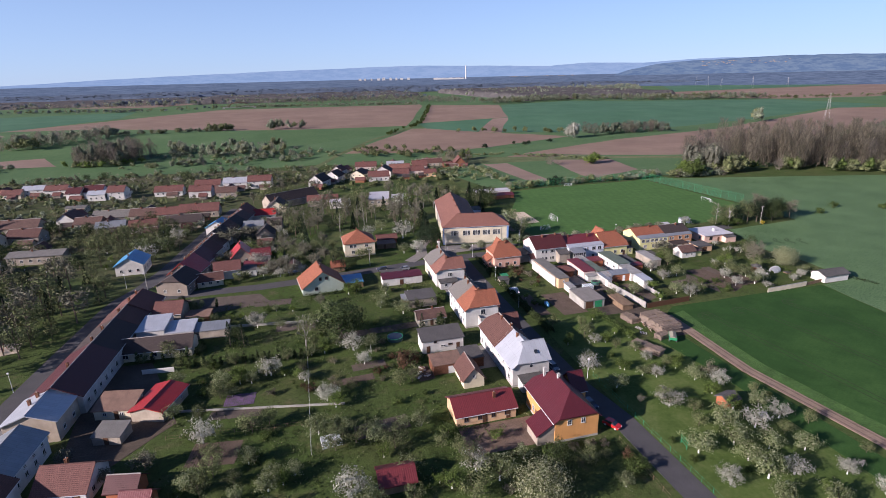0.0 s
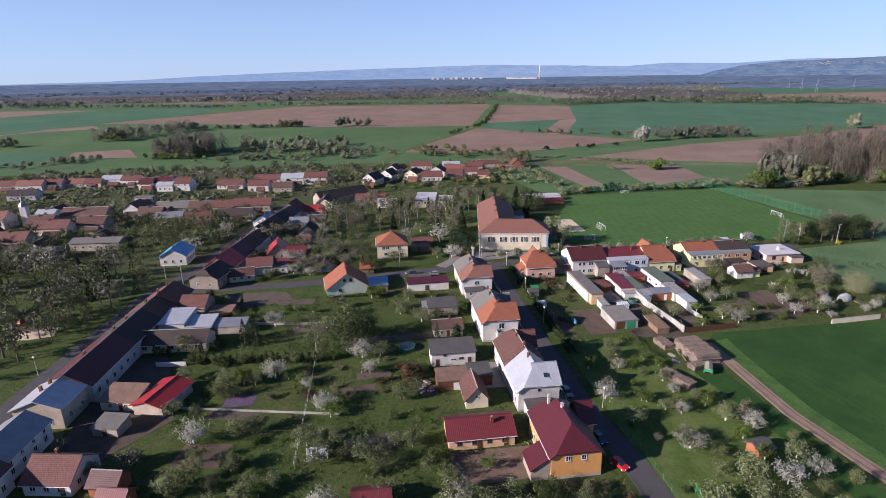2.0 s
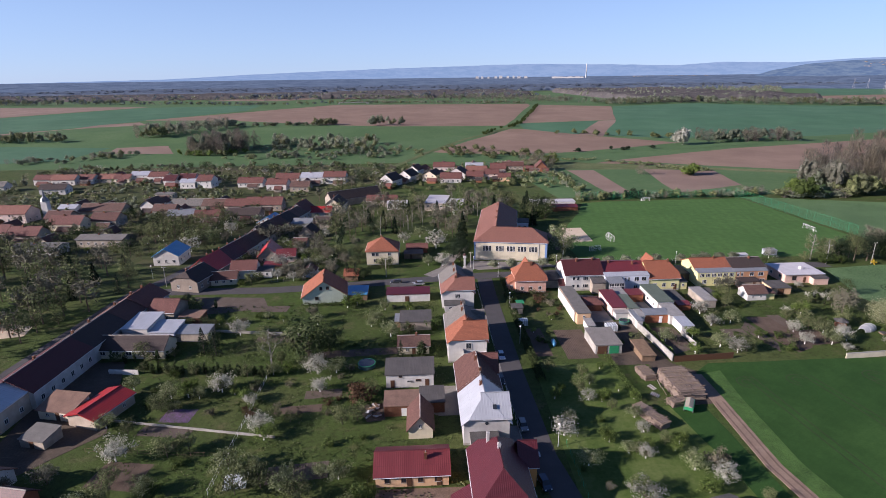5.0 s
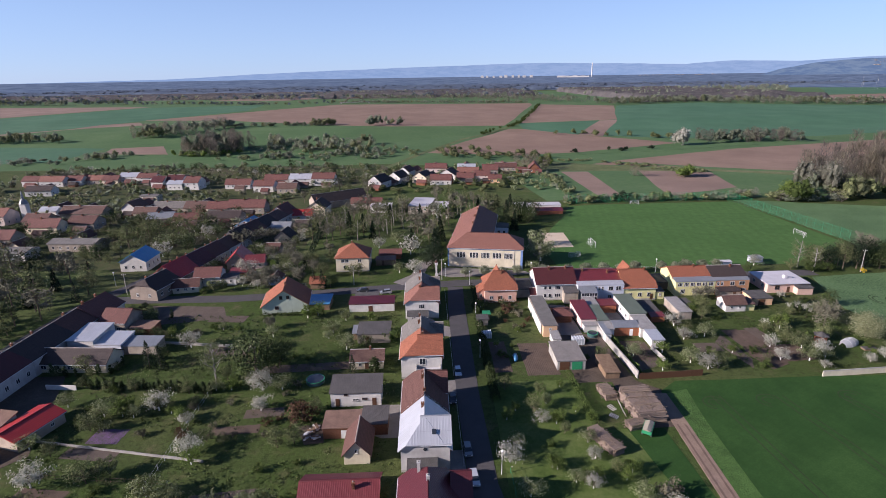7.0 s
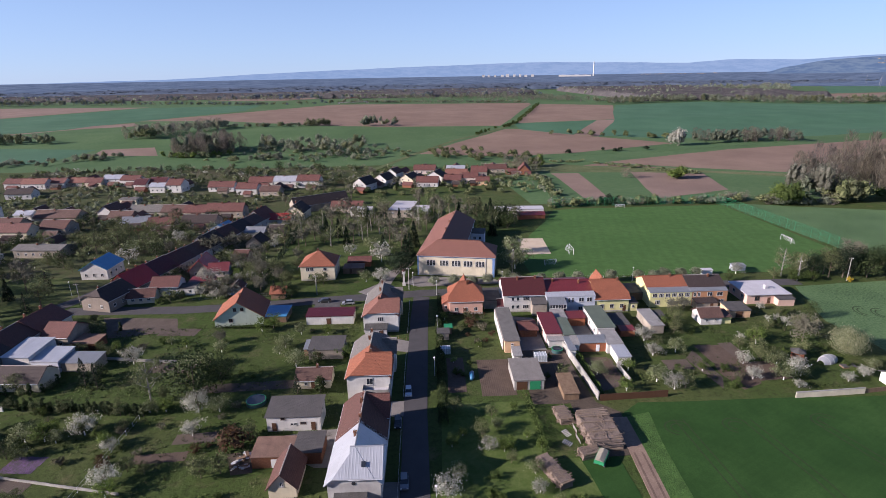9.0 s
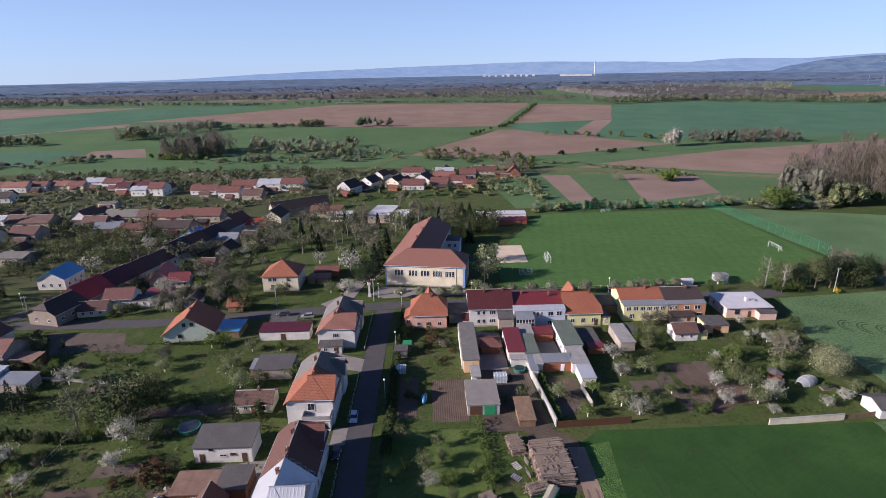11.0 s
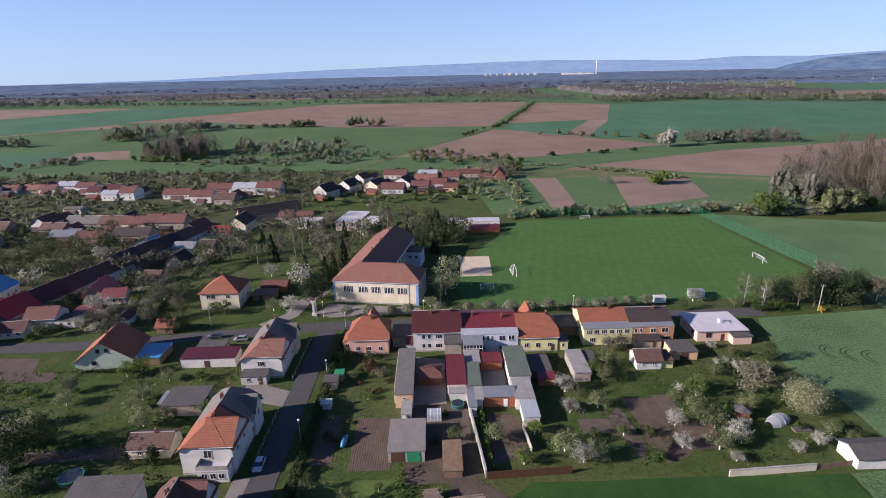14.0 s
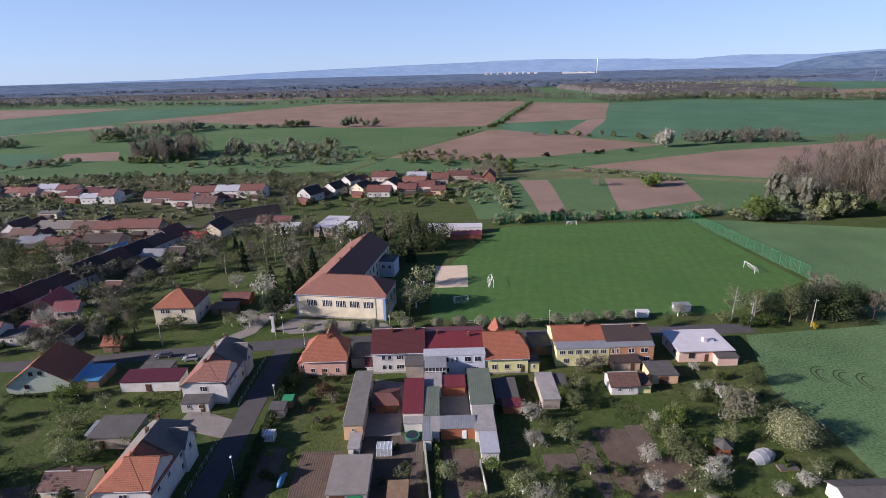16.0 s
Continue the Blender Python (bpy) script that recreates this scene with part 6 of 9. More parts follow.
def core_quads():
    """Upper shell of a unit ball as quads: the dense inner part of a crown."""
    lat, q = [radians(a) for a in (-45, -5, 40, 86)], []
    for j in range(3):
        for i in range(7):
            for a, b in ((i, j), (i + 1, j), (i + 1, j + 1), (i, j + 1)):
                lo = 2 * math.pi * a / 7 + 0.4 * b
                q.append((math.cos(lo) * math.cos(lat[b]), math.sin(lo) * math.cos(lat[b]), math.sin(lat[b])))
    return np.array(q)


CORE = core_quads()


def twig_quads(rng, c, way, length, width):
    """Thin tapered strokes for boughs and twigs, each along its own way."""
    way = way / (np.linalg.norm(way, axis=1)[:, None] + 1e-9)
    side = np.cross(way, rng.normal(size=way.shape))
    side /= np.linalg.norm(side, axis=1)[:, None] + 1e-9
    a, b = way * length[:, None] / 2, side * width / 2
    return np.stack([c - a - b, c - a + b, c + a + b * 0.35, c + a - b * 0.35], 1).reshape(-1, 3)


def wood(name, poly, n, hgt, wid, per, leaf, material, label, seed=1, low=0.15, category="wood", hvar=0.35, clear=0.0, patchy=0.0, kind="stuff"):
    """A wood, belt or thicket seen from afar, in one piece: lumpy leafy crowns, or fans of bare twigs."""
    rng = np.random.default_rng(seed)
    xs, ys = [p[0] for p in poly], [p[1] for p in poly]
    kinds_in = material if isinstance(material, tuple) else (material,)
    quads, slots, k = [], [], 0
    while k < n:
        px, py = rng.uniform(min(xs), max(xs)), rng.uniform(min(ys), max(ys))
        if not inside(px, py, poly) or (clear and not free(px, py, clear)):
            continue
        if patchy and noise.noise(Vector((px * 0.035, py * 0.035, seed))) < rng.uniform(-0.5, 0.5) * (1 - patchy) + 0.1 * patchy:
            continue
        k += 1
        hh, ww = hgt * rng.uniform(1 - hvar, 1 + hvar * 0.5), wid * rng.uniform(0.7, 1.25)
        which = int(rng.integers(len(kinds_in)))
        if kinds_in[which] in TWIGGY:
            m = int(per * 1.5)
            f = rng.uniform(0.04, 1.0, m) ** 0.85
            r = ww / 2 * np.interp(f, [0, 0.3, 0.65, 1], [0.2, 0.6, 1.0, 0.4]) * np.sqrt(rng.uniform(0, 1, m))
            ang = rng.uniform(0, 2 * math.pi, m)
            c = np.stack([px + r * np.cos(ang), py + r * np.sin(ang), hh * f * 0.94], 1)
            way = np.stack([np.cos(ang) * 0.5 * f, np.sin(ang) * 0.5 * f, np.ones(m)], 1) + rng.normal(size=(m, 3)) * 0.3
            v = twig_quads(rng, c, way, hh * rng.uniform(0.05, 0.13, m), leaf * 0.3)
        else:
            lumps = 5 if per >= 60 else 3
            ang = rng.uniform(0, 2 * math.pi) + np.arange(lumps) * 2.4
            off = np.stack([np.cos(ang) * 0.46, np.sin(ang) * 0.46, rng.uniform(-0.45, 0.35, lumps)], 1)
            off[0] = (0, 0, 0.42)
            size = rng.uniform(0.5, 0.66, lumps)
            half = np.array([ww / 2, ww / 2, hh * (1 - low) / 2])
            at = np.array([px, py, hh * (low + 1) / 2]) + off * half
            pick = rng.integers(lumps, size=per)
            d = rng.normal(size=(per, 3)) + np.array([0, 0, 0.25])
            d /= np.linalg.norm(d, axis=1)[:, None]
            c = at[pick] + d * half * (size[pick] * rng.uniform(0.62, 1.18, per))[:, None]
            c[:, 2] = np.maximum(c[:, 2], 0.25)
            v = [leaf_quads(rng, c, leaf, 0.8, 0, 0, d + rng.normal(size=d.shape) * 0.75)]
            for j in range(lumps if leaf < 1.5 else 1):
                ball = CORE * half * size[j] * (0.60 + 0.14 * np.sin(CORE @ rng.normal(size=(3, 1)) * 4))
                v.append(at[j] + ball)
            v = np.concatenate(v)
            v[:, 2] = np.maximum(v[:, 2], 0.0)
        quads.append(v)
        slots.append(np.full(len(v) // 4, which))
    return tagged(new(name, quads_mesh(name, np.concatenate(quads), material, np.concatenate(slots))), label, category, "", kind)


def canopy(name, x0, y0, x1, y1, cell, hgt, material, label, seed=0, rise=0.0):
    """A closed forest seen flat on: a bumpy canopy with sides down to the ground."""
    nx, ny = int((x1 - x0) / cell) + 1, int((y1 - y0) / cell) + 1
    rng = np.random.default_rng(seed)
    vs, fs = [], []
    for j in range(ny):
        for i in range(nx):
            x, y = x0 + i * cell + rng.uniform(-0.4, 0.4) * cell, y0 + j * cell + rng.uniform(-0.4, 0.4) * cell
            e = 25 * noise.noise(Vector((x * 0.006, y * 0.006, seed)))
            edge = i in (0, nx - 1) or j in (0, ny - 1)
            top = hgt * (0.82 + 0.16 * rng.uniform() + 0.25 * noise.noise(Vector((x * 0.01, y * 0.01, seed + 3))))
            vs.append((x, y + (e if j == 0 else 0), -1.0 if edge else top + rise * (y - y0) / (y1 - y0)))
    for j in range(ny - 1):
        for i in range(nx - 1):
            a = j * nx + i
            fs.append((a, a + 1, a + nx + 1, a + nx))
    return tagged(new(name, mesh_of(name, vs, fs, material, smooth=True)), label, "forest", "", "stuff")


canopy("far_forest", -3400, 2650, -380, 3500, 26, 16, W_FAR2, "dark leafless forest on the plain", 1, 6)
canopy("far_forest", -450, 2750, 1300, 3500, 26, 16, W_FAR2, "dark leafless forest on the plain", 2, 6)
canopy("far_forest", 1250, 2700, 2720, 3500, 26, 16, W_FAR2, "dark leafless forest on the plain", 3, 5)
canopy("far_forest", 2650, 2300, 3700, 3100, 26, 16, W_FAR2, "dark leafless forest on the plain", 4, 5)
canopy("far_forest", -1900, 2120, -250, 2520, 18, 15, W_FAR, "brown leafless forest behind the fields", 5)
canopy("far_forest", -330, 2010, 470, 2600, 17, 17, W_FAR, "brown leafless forest behind the fields", 6)
canopy("far_forest", 640, 1480, 1180, 2500, 17, 17, W_FAR, "brown leafless forest behind the fields", 7)
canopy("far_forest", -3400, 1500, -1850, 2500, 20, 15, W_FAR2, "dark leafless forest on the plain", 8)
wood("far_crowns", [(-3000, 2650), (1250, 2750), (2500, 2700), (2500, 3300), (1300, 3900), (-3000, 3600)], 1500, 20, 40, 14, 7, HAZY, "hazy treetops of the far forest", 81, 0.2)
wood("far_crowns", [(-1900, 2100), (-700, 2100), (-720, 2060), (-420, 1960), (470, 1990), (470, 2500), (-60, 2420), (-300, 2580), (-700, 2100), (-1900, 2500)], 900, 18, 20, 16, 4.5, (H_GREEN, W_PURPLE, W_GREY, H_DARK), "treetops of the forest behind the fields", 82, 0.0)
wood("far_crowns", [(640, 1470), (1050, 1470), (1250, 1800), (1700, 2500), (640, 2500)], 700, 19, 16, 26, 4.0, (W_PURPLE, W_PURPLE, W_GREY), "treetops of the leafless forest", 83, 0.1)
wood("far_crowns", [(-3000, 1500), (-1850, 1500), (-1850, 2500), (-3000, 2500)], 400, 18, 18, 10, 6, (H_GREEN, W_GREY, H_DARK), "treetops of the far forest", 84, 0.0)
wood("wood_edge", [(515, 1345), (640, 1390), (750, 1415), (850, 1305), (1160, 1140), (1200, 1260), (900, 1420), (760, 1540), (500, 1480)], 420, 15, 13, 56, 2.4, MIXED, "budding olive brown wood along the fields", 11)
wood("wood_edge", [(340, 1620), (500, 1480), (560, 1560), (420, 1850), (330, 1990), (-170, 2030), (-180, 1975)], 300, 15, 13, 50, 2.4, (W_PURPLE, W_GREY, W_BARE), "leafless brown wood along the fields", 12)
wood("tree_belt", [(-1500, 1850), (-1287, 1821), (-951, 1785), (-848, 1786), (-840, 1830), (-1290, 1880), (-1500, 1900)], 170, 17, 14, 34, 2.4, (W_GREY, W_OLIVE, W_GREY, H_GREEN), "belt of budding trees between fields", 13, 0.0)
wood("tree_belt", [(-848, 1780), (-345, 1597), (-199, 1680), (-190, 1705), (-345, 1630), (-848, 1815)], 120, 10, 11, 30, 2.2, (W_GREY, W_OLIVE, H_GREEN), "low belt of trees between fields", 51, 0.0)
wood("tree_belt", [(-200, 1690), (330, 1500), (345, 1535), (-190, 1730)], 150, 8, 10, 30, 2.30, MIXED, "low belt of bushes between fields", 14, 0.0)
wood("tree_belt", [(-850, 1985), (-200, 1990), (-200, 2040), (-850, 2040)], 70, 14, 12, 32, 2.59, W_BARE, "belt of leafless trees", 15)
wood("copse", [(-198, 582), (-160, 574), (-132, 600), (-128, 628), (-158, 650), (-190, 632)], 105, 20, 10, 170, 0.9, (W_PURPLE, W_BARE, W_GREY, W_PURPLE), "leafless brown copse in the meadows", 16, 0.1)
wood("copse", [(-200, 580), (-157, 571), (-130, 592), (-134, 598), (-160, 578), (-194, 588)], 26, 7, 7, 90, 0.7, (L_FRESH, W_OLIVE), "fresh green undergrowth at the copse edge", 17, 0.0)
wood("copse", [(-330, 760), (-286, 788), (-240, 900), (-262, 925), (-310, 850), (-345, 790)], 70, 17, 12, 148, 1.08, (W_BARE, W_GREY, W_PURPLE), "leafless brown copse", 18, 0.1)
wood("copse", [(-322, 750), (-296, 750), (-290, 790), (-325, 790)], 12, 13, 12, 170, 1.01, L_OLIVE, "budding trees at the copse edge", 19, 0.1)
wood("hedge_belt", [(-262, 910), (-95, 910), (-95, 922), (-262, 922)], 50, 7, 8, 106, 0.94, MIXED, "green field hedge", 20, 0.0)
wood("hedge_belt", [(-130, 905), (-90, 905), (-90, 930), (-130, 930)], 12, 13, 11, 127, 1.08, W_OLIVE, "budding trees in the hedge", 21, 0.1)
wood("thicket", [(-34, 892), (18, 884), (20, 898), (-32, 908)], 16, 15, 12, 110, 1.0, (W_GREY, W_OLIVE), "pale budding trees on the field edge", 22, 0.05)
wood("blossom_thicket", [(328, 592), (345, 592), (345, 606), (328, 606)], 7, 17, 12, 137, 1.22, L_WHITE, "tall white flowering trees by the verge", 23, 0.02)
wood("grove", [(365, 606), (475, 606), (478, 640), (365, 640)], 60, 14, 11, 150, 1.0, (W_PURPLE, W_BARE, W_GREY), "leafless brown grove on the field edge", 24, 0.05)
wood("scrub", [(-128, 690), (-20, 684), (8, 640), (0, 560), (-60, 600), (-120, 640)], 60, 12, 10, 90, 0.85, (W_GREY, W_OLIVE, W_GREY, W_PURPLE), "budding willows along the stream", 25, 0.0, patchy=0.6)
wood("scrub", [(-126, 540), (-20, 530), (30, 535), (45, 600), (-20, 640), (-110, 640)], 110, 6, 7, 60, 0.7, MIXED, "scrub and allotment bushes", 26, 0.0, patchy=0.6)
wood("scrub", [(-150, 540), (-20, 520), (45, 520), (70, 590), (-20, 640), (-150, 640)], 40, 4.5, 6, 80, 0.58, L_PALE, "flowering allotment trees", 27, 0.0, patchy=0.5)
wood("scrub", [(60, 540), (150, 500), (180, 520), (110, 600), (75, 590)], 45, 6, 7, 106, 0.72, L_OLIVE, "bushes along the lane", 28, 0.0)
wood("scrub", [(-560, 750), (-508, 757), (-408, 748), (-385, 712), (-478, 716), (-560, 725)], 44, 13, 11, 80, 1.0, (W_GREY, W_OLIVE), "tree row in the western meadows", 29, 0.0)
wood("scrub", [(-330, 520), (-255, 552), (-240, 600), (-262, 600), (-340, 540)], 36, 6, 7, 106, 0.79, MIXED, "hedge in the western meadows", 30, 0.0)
wood("lane_bushes", [(107, 695), (181, 833), (210, 905), (345, 1430), (352, 1425), (216, 900), (187, 828), (113, 692)], 70, 5, 6, 50, 1.15, L_GREEN, "bushes along the field lane", 31, 0.0)
wood("verge_bushes", [(200, 712), (255, 722), (285, 690), (350, 655), (350, 668), (290, 705), (258, 730)], 16, 7, 8, 62, 1.15, L_OLIVE, "bushes at the field corner", 32, 0.0)
wood("verge_bushes", [(200, 548), (300, 570), (298, 578), (200, 556)], 7, 4, 6, 62, 0.94, L_DARK, "dark bushes on the verge", 33, 0.0)
wood("ditch_reeds", [(140, 505), (205, 490), (262, 430), (290, 425), (250, 465), (205, 505)], 80, 2.2, 4, 50, 0.65, L_PALE, "pale reeds and brush along the ditch", 34, 0.0)
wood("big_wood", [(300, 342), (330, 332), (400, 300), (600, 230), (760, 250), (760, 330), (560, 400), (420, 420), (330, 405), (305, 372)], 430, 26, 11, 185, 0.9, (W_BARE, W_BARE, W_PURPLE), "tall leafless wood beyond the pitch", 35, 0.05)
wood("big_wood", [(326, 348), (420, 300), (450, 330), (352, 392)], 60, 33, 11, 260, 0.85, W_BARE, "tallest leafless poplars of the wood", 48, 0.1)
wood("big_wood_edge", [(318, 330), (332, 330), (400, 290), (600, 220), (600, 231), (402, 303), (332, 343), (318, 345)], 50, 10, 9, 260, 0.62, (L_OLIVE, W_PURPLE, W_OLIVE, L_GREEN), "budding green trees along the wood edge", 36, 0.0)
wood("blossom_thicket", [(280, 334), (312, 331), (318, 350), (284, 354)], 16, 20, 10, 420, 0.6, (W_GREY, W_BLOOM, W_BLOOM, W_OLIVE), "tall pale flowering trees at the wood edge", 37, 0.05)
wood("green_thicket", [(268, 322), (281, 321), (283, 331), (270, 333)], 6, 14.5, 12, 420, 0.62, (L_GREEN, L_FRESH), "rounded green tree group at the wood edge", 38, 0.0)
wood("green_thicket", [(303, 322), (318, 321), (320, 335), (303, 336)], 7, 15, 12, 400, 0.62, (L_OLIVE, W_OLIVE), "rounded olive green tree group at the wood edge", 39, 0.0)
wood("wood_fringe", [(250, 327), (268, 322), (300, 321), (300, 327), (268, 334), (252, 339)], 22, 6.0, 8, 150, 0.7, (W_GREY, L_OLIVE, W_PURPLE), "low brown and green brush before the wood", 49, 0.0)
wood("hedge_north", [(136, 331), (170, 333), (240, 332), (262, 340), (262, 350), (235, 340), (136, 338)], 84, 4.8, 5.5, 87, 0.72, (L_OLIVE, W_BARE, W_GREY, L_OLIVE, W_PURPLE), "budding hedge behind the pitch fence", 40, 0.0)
wood("hedge_north", [(165, 333), (180, 333), (180, 342), (165, 342)], 5, 6, 6, 150, 0.65, L_DARK, "dark conifer bushes behind the pitch", 41, 0.0)
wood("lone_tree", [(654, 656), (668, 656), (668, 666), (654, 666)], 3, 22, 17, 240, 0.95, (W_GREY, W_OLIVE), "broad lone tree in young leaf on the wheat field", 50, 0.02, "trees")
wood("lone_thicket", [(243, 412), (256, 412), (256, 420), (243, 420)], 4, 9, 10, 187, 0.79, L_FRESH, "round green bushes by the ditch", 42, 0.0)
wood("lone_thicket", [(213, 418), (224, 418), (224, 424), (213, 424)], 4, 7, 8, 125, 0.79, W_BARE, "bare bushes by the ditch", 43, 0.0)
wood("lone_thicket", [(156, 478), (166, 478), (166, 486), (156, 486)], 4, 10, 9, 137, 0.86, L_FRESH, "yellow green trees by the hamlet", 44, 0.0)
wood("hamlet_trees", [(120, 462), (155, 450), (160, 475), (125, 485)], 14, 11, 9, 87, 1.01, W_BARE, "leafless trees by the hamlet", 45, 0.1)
wood("hamlet_trees", [(15, 380), (110, 372), (130, 400), (60, 398), (20, 392)], 30, 4, 5, 75, 0.65, L_OLIVE, "garden bushes before the hamlet", 46, 0.0)
wood("hamlet_trees", [(112, 380), (135, 372), (165, 340), (165, 375), (150, 440), (120, 436)], 26, 3.5, 5, 75, 0.65, L_PALE, "flowering garden trees by the hamlet", 47, 0.0)

# ---- town on the far plain: blocks and a tall chimney ----
def far_block(az, r, w, hgt, material, label, name="town_block"):
    a = radians(az)
    b = new(name)
    b.matrix_basis = pose(r * math.sin(a), 40 + r * math.cos(a), far_height(az, r) - 4, 0, 0, -az)
    tagged(b, label, "building", "town on the plain")
    part("wall", boxes_mesh("wall", [(-w / 2, 0, 0, w / 2, 14, hgt)], material), b)
    part("roof", boxes_mesh("roof", [(-w / 2 - 0.5, -0.5, hgt, w / 2 + 0.5, 14.5, hgt + 1)], FELT_PALE), b)


rng = np.random.default_rng(5)
for k in range(9):
    far_block(6.6 + 0.62 * k + 0.2 * rng.uniform(), 4380, 14 + 10 * rng.uniform(), 17 + 7 * rng.uniform(), GREYW, "pale apartment block on the distant plain")
for k in range(8):
    far_block(14.5 + 0.38 * k, 4300, 26 + 8 * rng.uniform(), 12 + 5 * rng.uniform(), GREYW, "pale factory hall on the distant plain", "factory_hall")
st = new("factory_chimney")
st.matrix_basis = pose(4330 * math.sin(radians(17.6)), 40 + 4330 * math.cos(radians(17.6)), 20)
tagged(st, "tall white factory chimney on the distant plain", "chimney", "town on the plain")
part("shaft", mesh_of("shaft", *tube_data([(0, 0, 0), (0, 0, 60), (0, 0, 128)], [5, 4, 3.2], 12), WHITE), st)
part("rim", mesh_of("rim", *tube_data([(0, 0, 128), (0, 0, 130)], [3.6, 3.6], 12), GREYW), st)


specks = []
for k in range(80):
    az, r = (22 + 7 * rng.uniform() ** 1.5, 4430 + 130 * rng.uniform()) if k < 45 else (40 + 7 * rng.uniform(), 4400 + 90 * rng.uniform())
    x, y, z, w, hh = r * math.sin(radians(az)), 40 + r * math.cos(radians(az)), max(far_height(az, r), range_height(az, r) if az > 33 else 0) - 2, 2.5 + 4 * rng.uniform() ** 2, 2.5 + 2 * rng.uniform()
    specks.append((x - w, y - 6, z, x + w, y + 6, z + hh))
tagged(new("far_village", boxes_mesh("far_village", specks, DARKWALL)), "pale houses of a distant village under the hills", "village", "", "stuff")


# ---- trees ----
TREES = {}
KIND = {  # name, height, crown width, crown foot as share of height, clumps, leaves per clump, leaf size, leaf material, trunk, category, label
    "blossom": ("fruit_tree", 4.6, 5.0, 0.26, 40, 26, 0.27, L_WHITE, LIMED, "fruit tree in white blossom with limewashed trunk"),
    "pale": ("fruit_tree", 4.6, 5.0, 0.24, 42, 28, 0.28, L_PALE, LIMED, "fruit tree in pale bloom and young leaf, limewashed trunk"),
    "fresh": ("fruit_tree", 4.0, 4.0, 0.24, 30, 26, 0.26, L_FRESH, LIMED, "young fruit tree in fresh green leaf"),
    "bush": ("bush", 2.4, 3.2, 0.02, 26, 26, 0.25, L_GREEN, BARK, "rounded green garden bush"),
    "olive": ("budding_tree", 6.5, 5.4, 0.2, 44, 24, 0.30, L_OLIVE, BARK, "budding olive brown garden tree"),
    "bare": ("leafless_tree", 7.5, 6.0, 0.2, 0, 0, 0.5, TWIG, BARK, "leafless brown tree with fine twigs"),
    "tall": ("park_tree", 13.0, 8.0, 0.22, 60, 22, 0.42, L_OLIVE, BARK, "tall budding park tree"),
    "tallbare": ("park_tree", 13.5, 8.0, 0.25, 0, 0, 0.7, TWIG, BARK, "tall leafless park tree"),
    "dark": ("evergreen_tree", 10.0, 9.0, 0.06, 80, 26, 0.36, L_THUJA, BARK, "broad dark green tree"),
    "spruce": ("spruce_tree", 10.5, 5.0, 0.05, 0, 0, 0.5, L_DARK, BARK, "dark green spruce tree"),
    "thuja": ("thuja", 4.2, 1.5, 0.02, 26, 26, 0.22, L_THUJA, BARK, "narrow dark green thuja"),
    "ball": ("clipped_tree", 3.9, 3.9, 0.36, 56, 34, 0.24, L_BUD, BARK, "clipped round street tree with pale buds"),
    "birch": ("birch_tree", 12.0, 6.0, 0.22, 46, 18, 0.30, L_OLIVE, BIRCHBARK, "birch with white trunk and thin young leaf"),
    "rust": ("bush", 2.2, 3.0, 0.02, 24, 22, 0.25, L_RUST, BARK, "reddish leaved garden bush"),
    "bareshrub": ("bush", 2.4, 3.4, 0.02, 24, 20, 0.26, L_BARE, BARK, "leafless brown garden bush"),
    "yellow": ("bush", 2.0, 2.4, 0.02, 20, 22, 0.22, L_YELLOW, BARK, "bush in yellow blossom"),
    "pine": ("pine_tree", 11.0, 8.0, 0.14, 70, 30, 0.34, L_DARK, BARK, "broad dark green pine tree"),
    "snow": ("flowering_tree", 7.5, 9.2, 0.02, 140, 46, 0.26, L_CREAM, BARK, "broad round tree covered in cream blossom"),
}


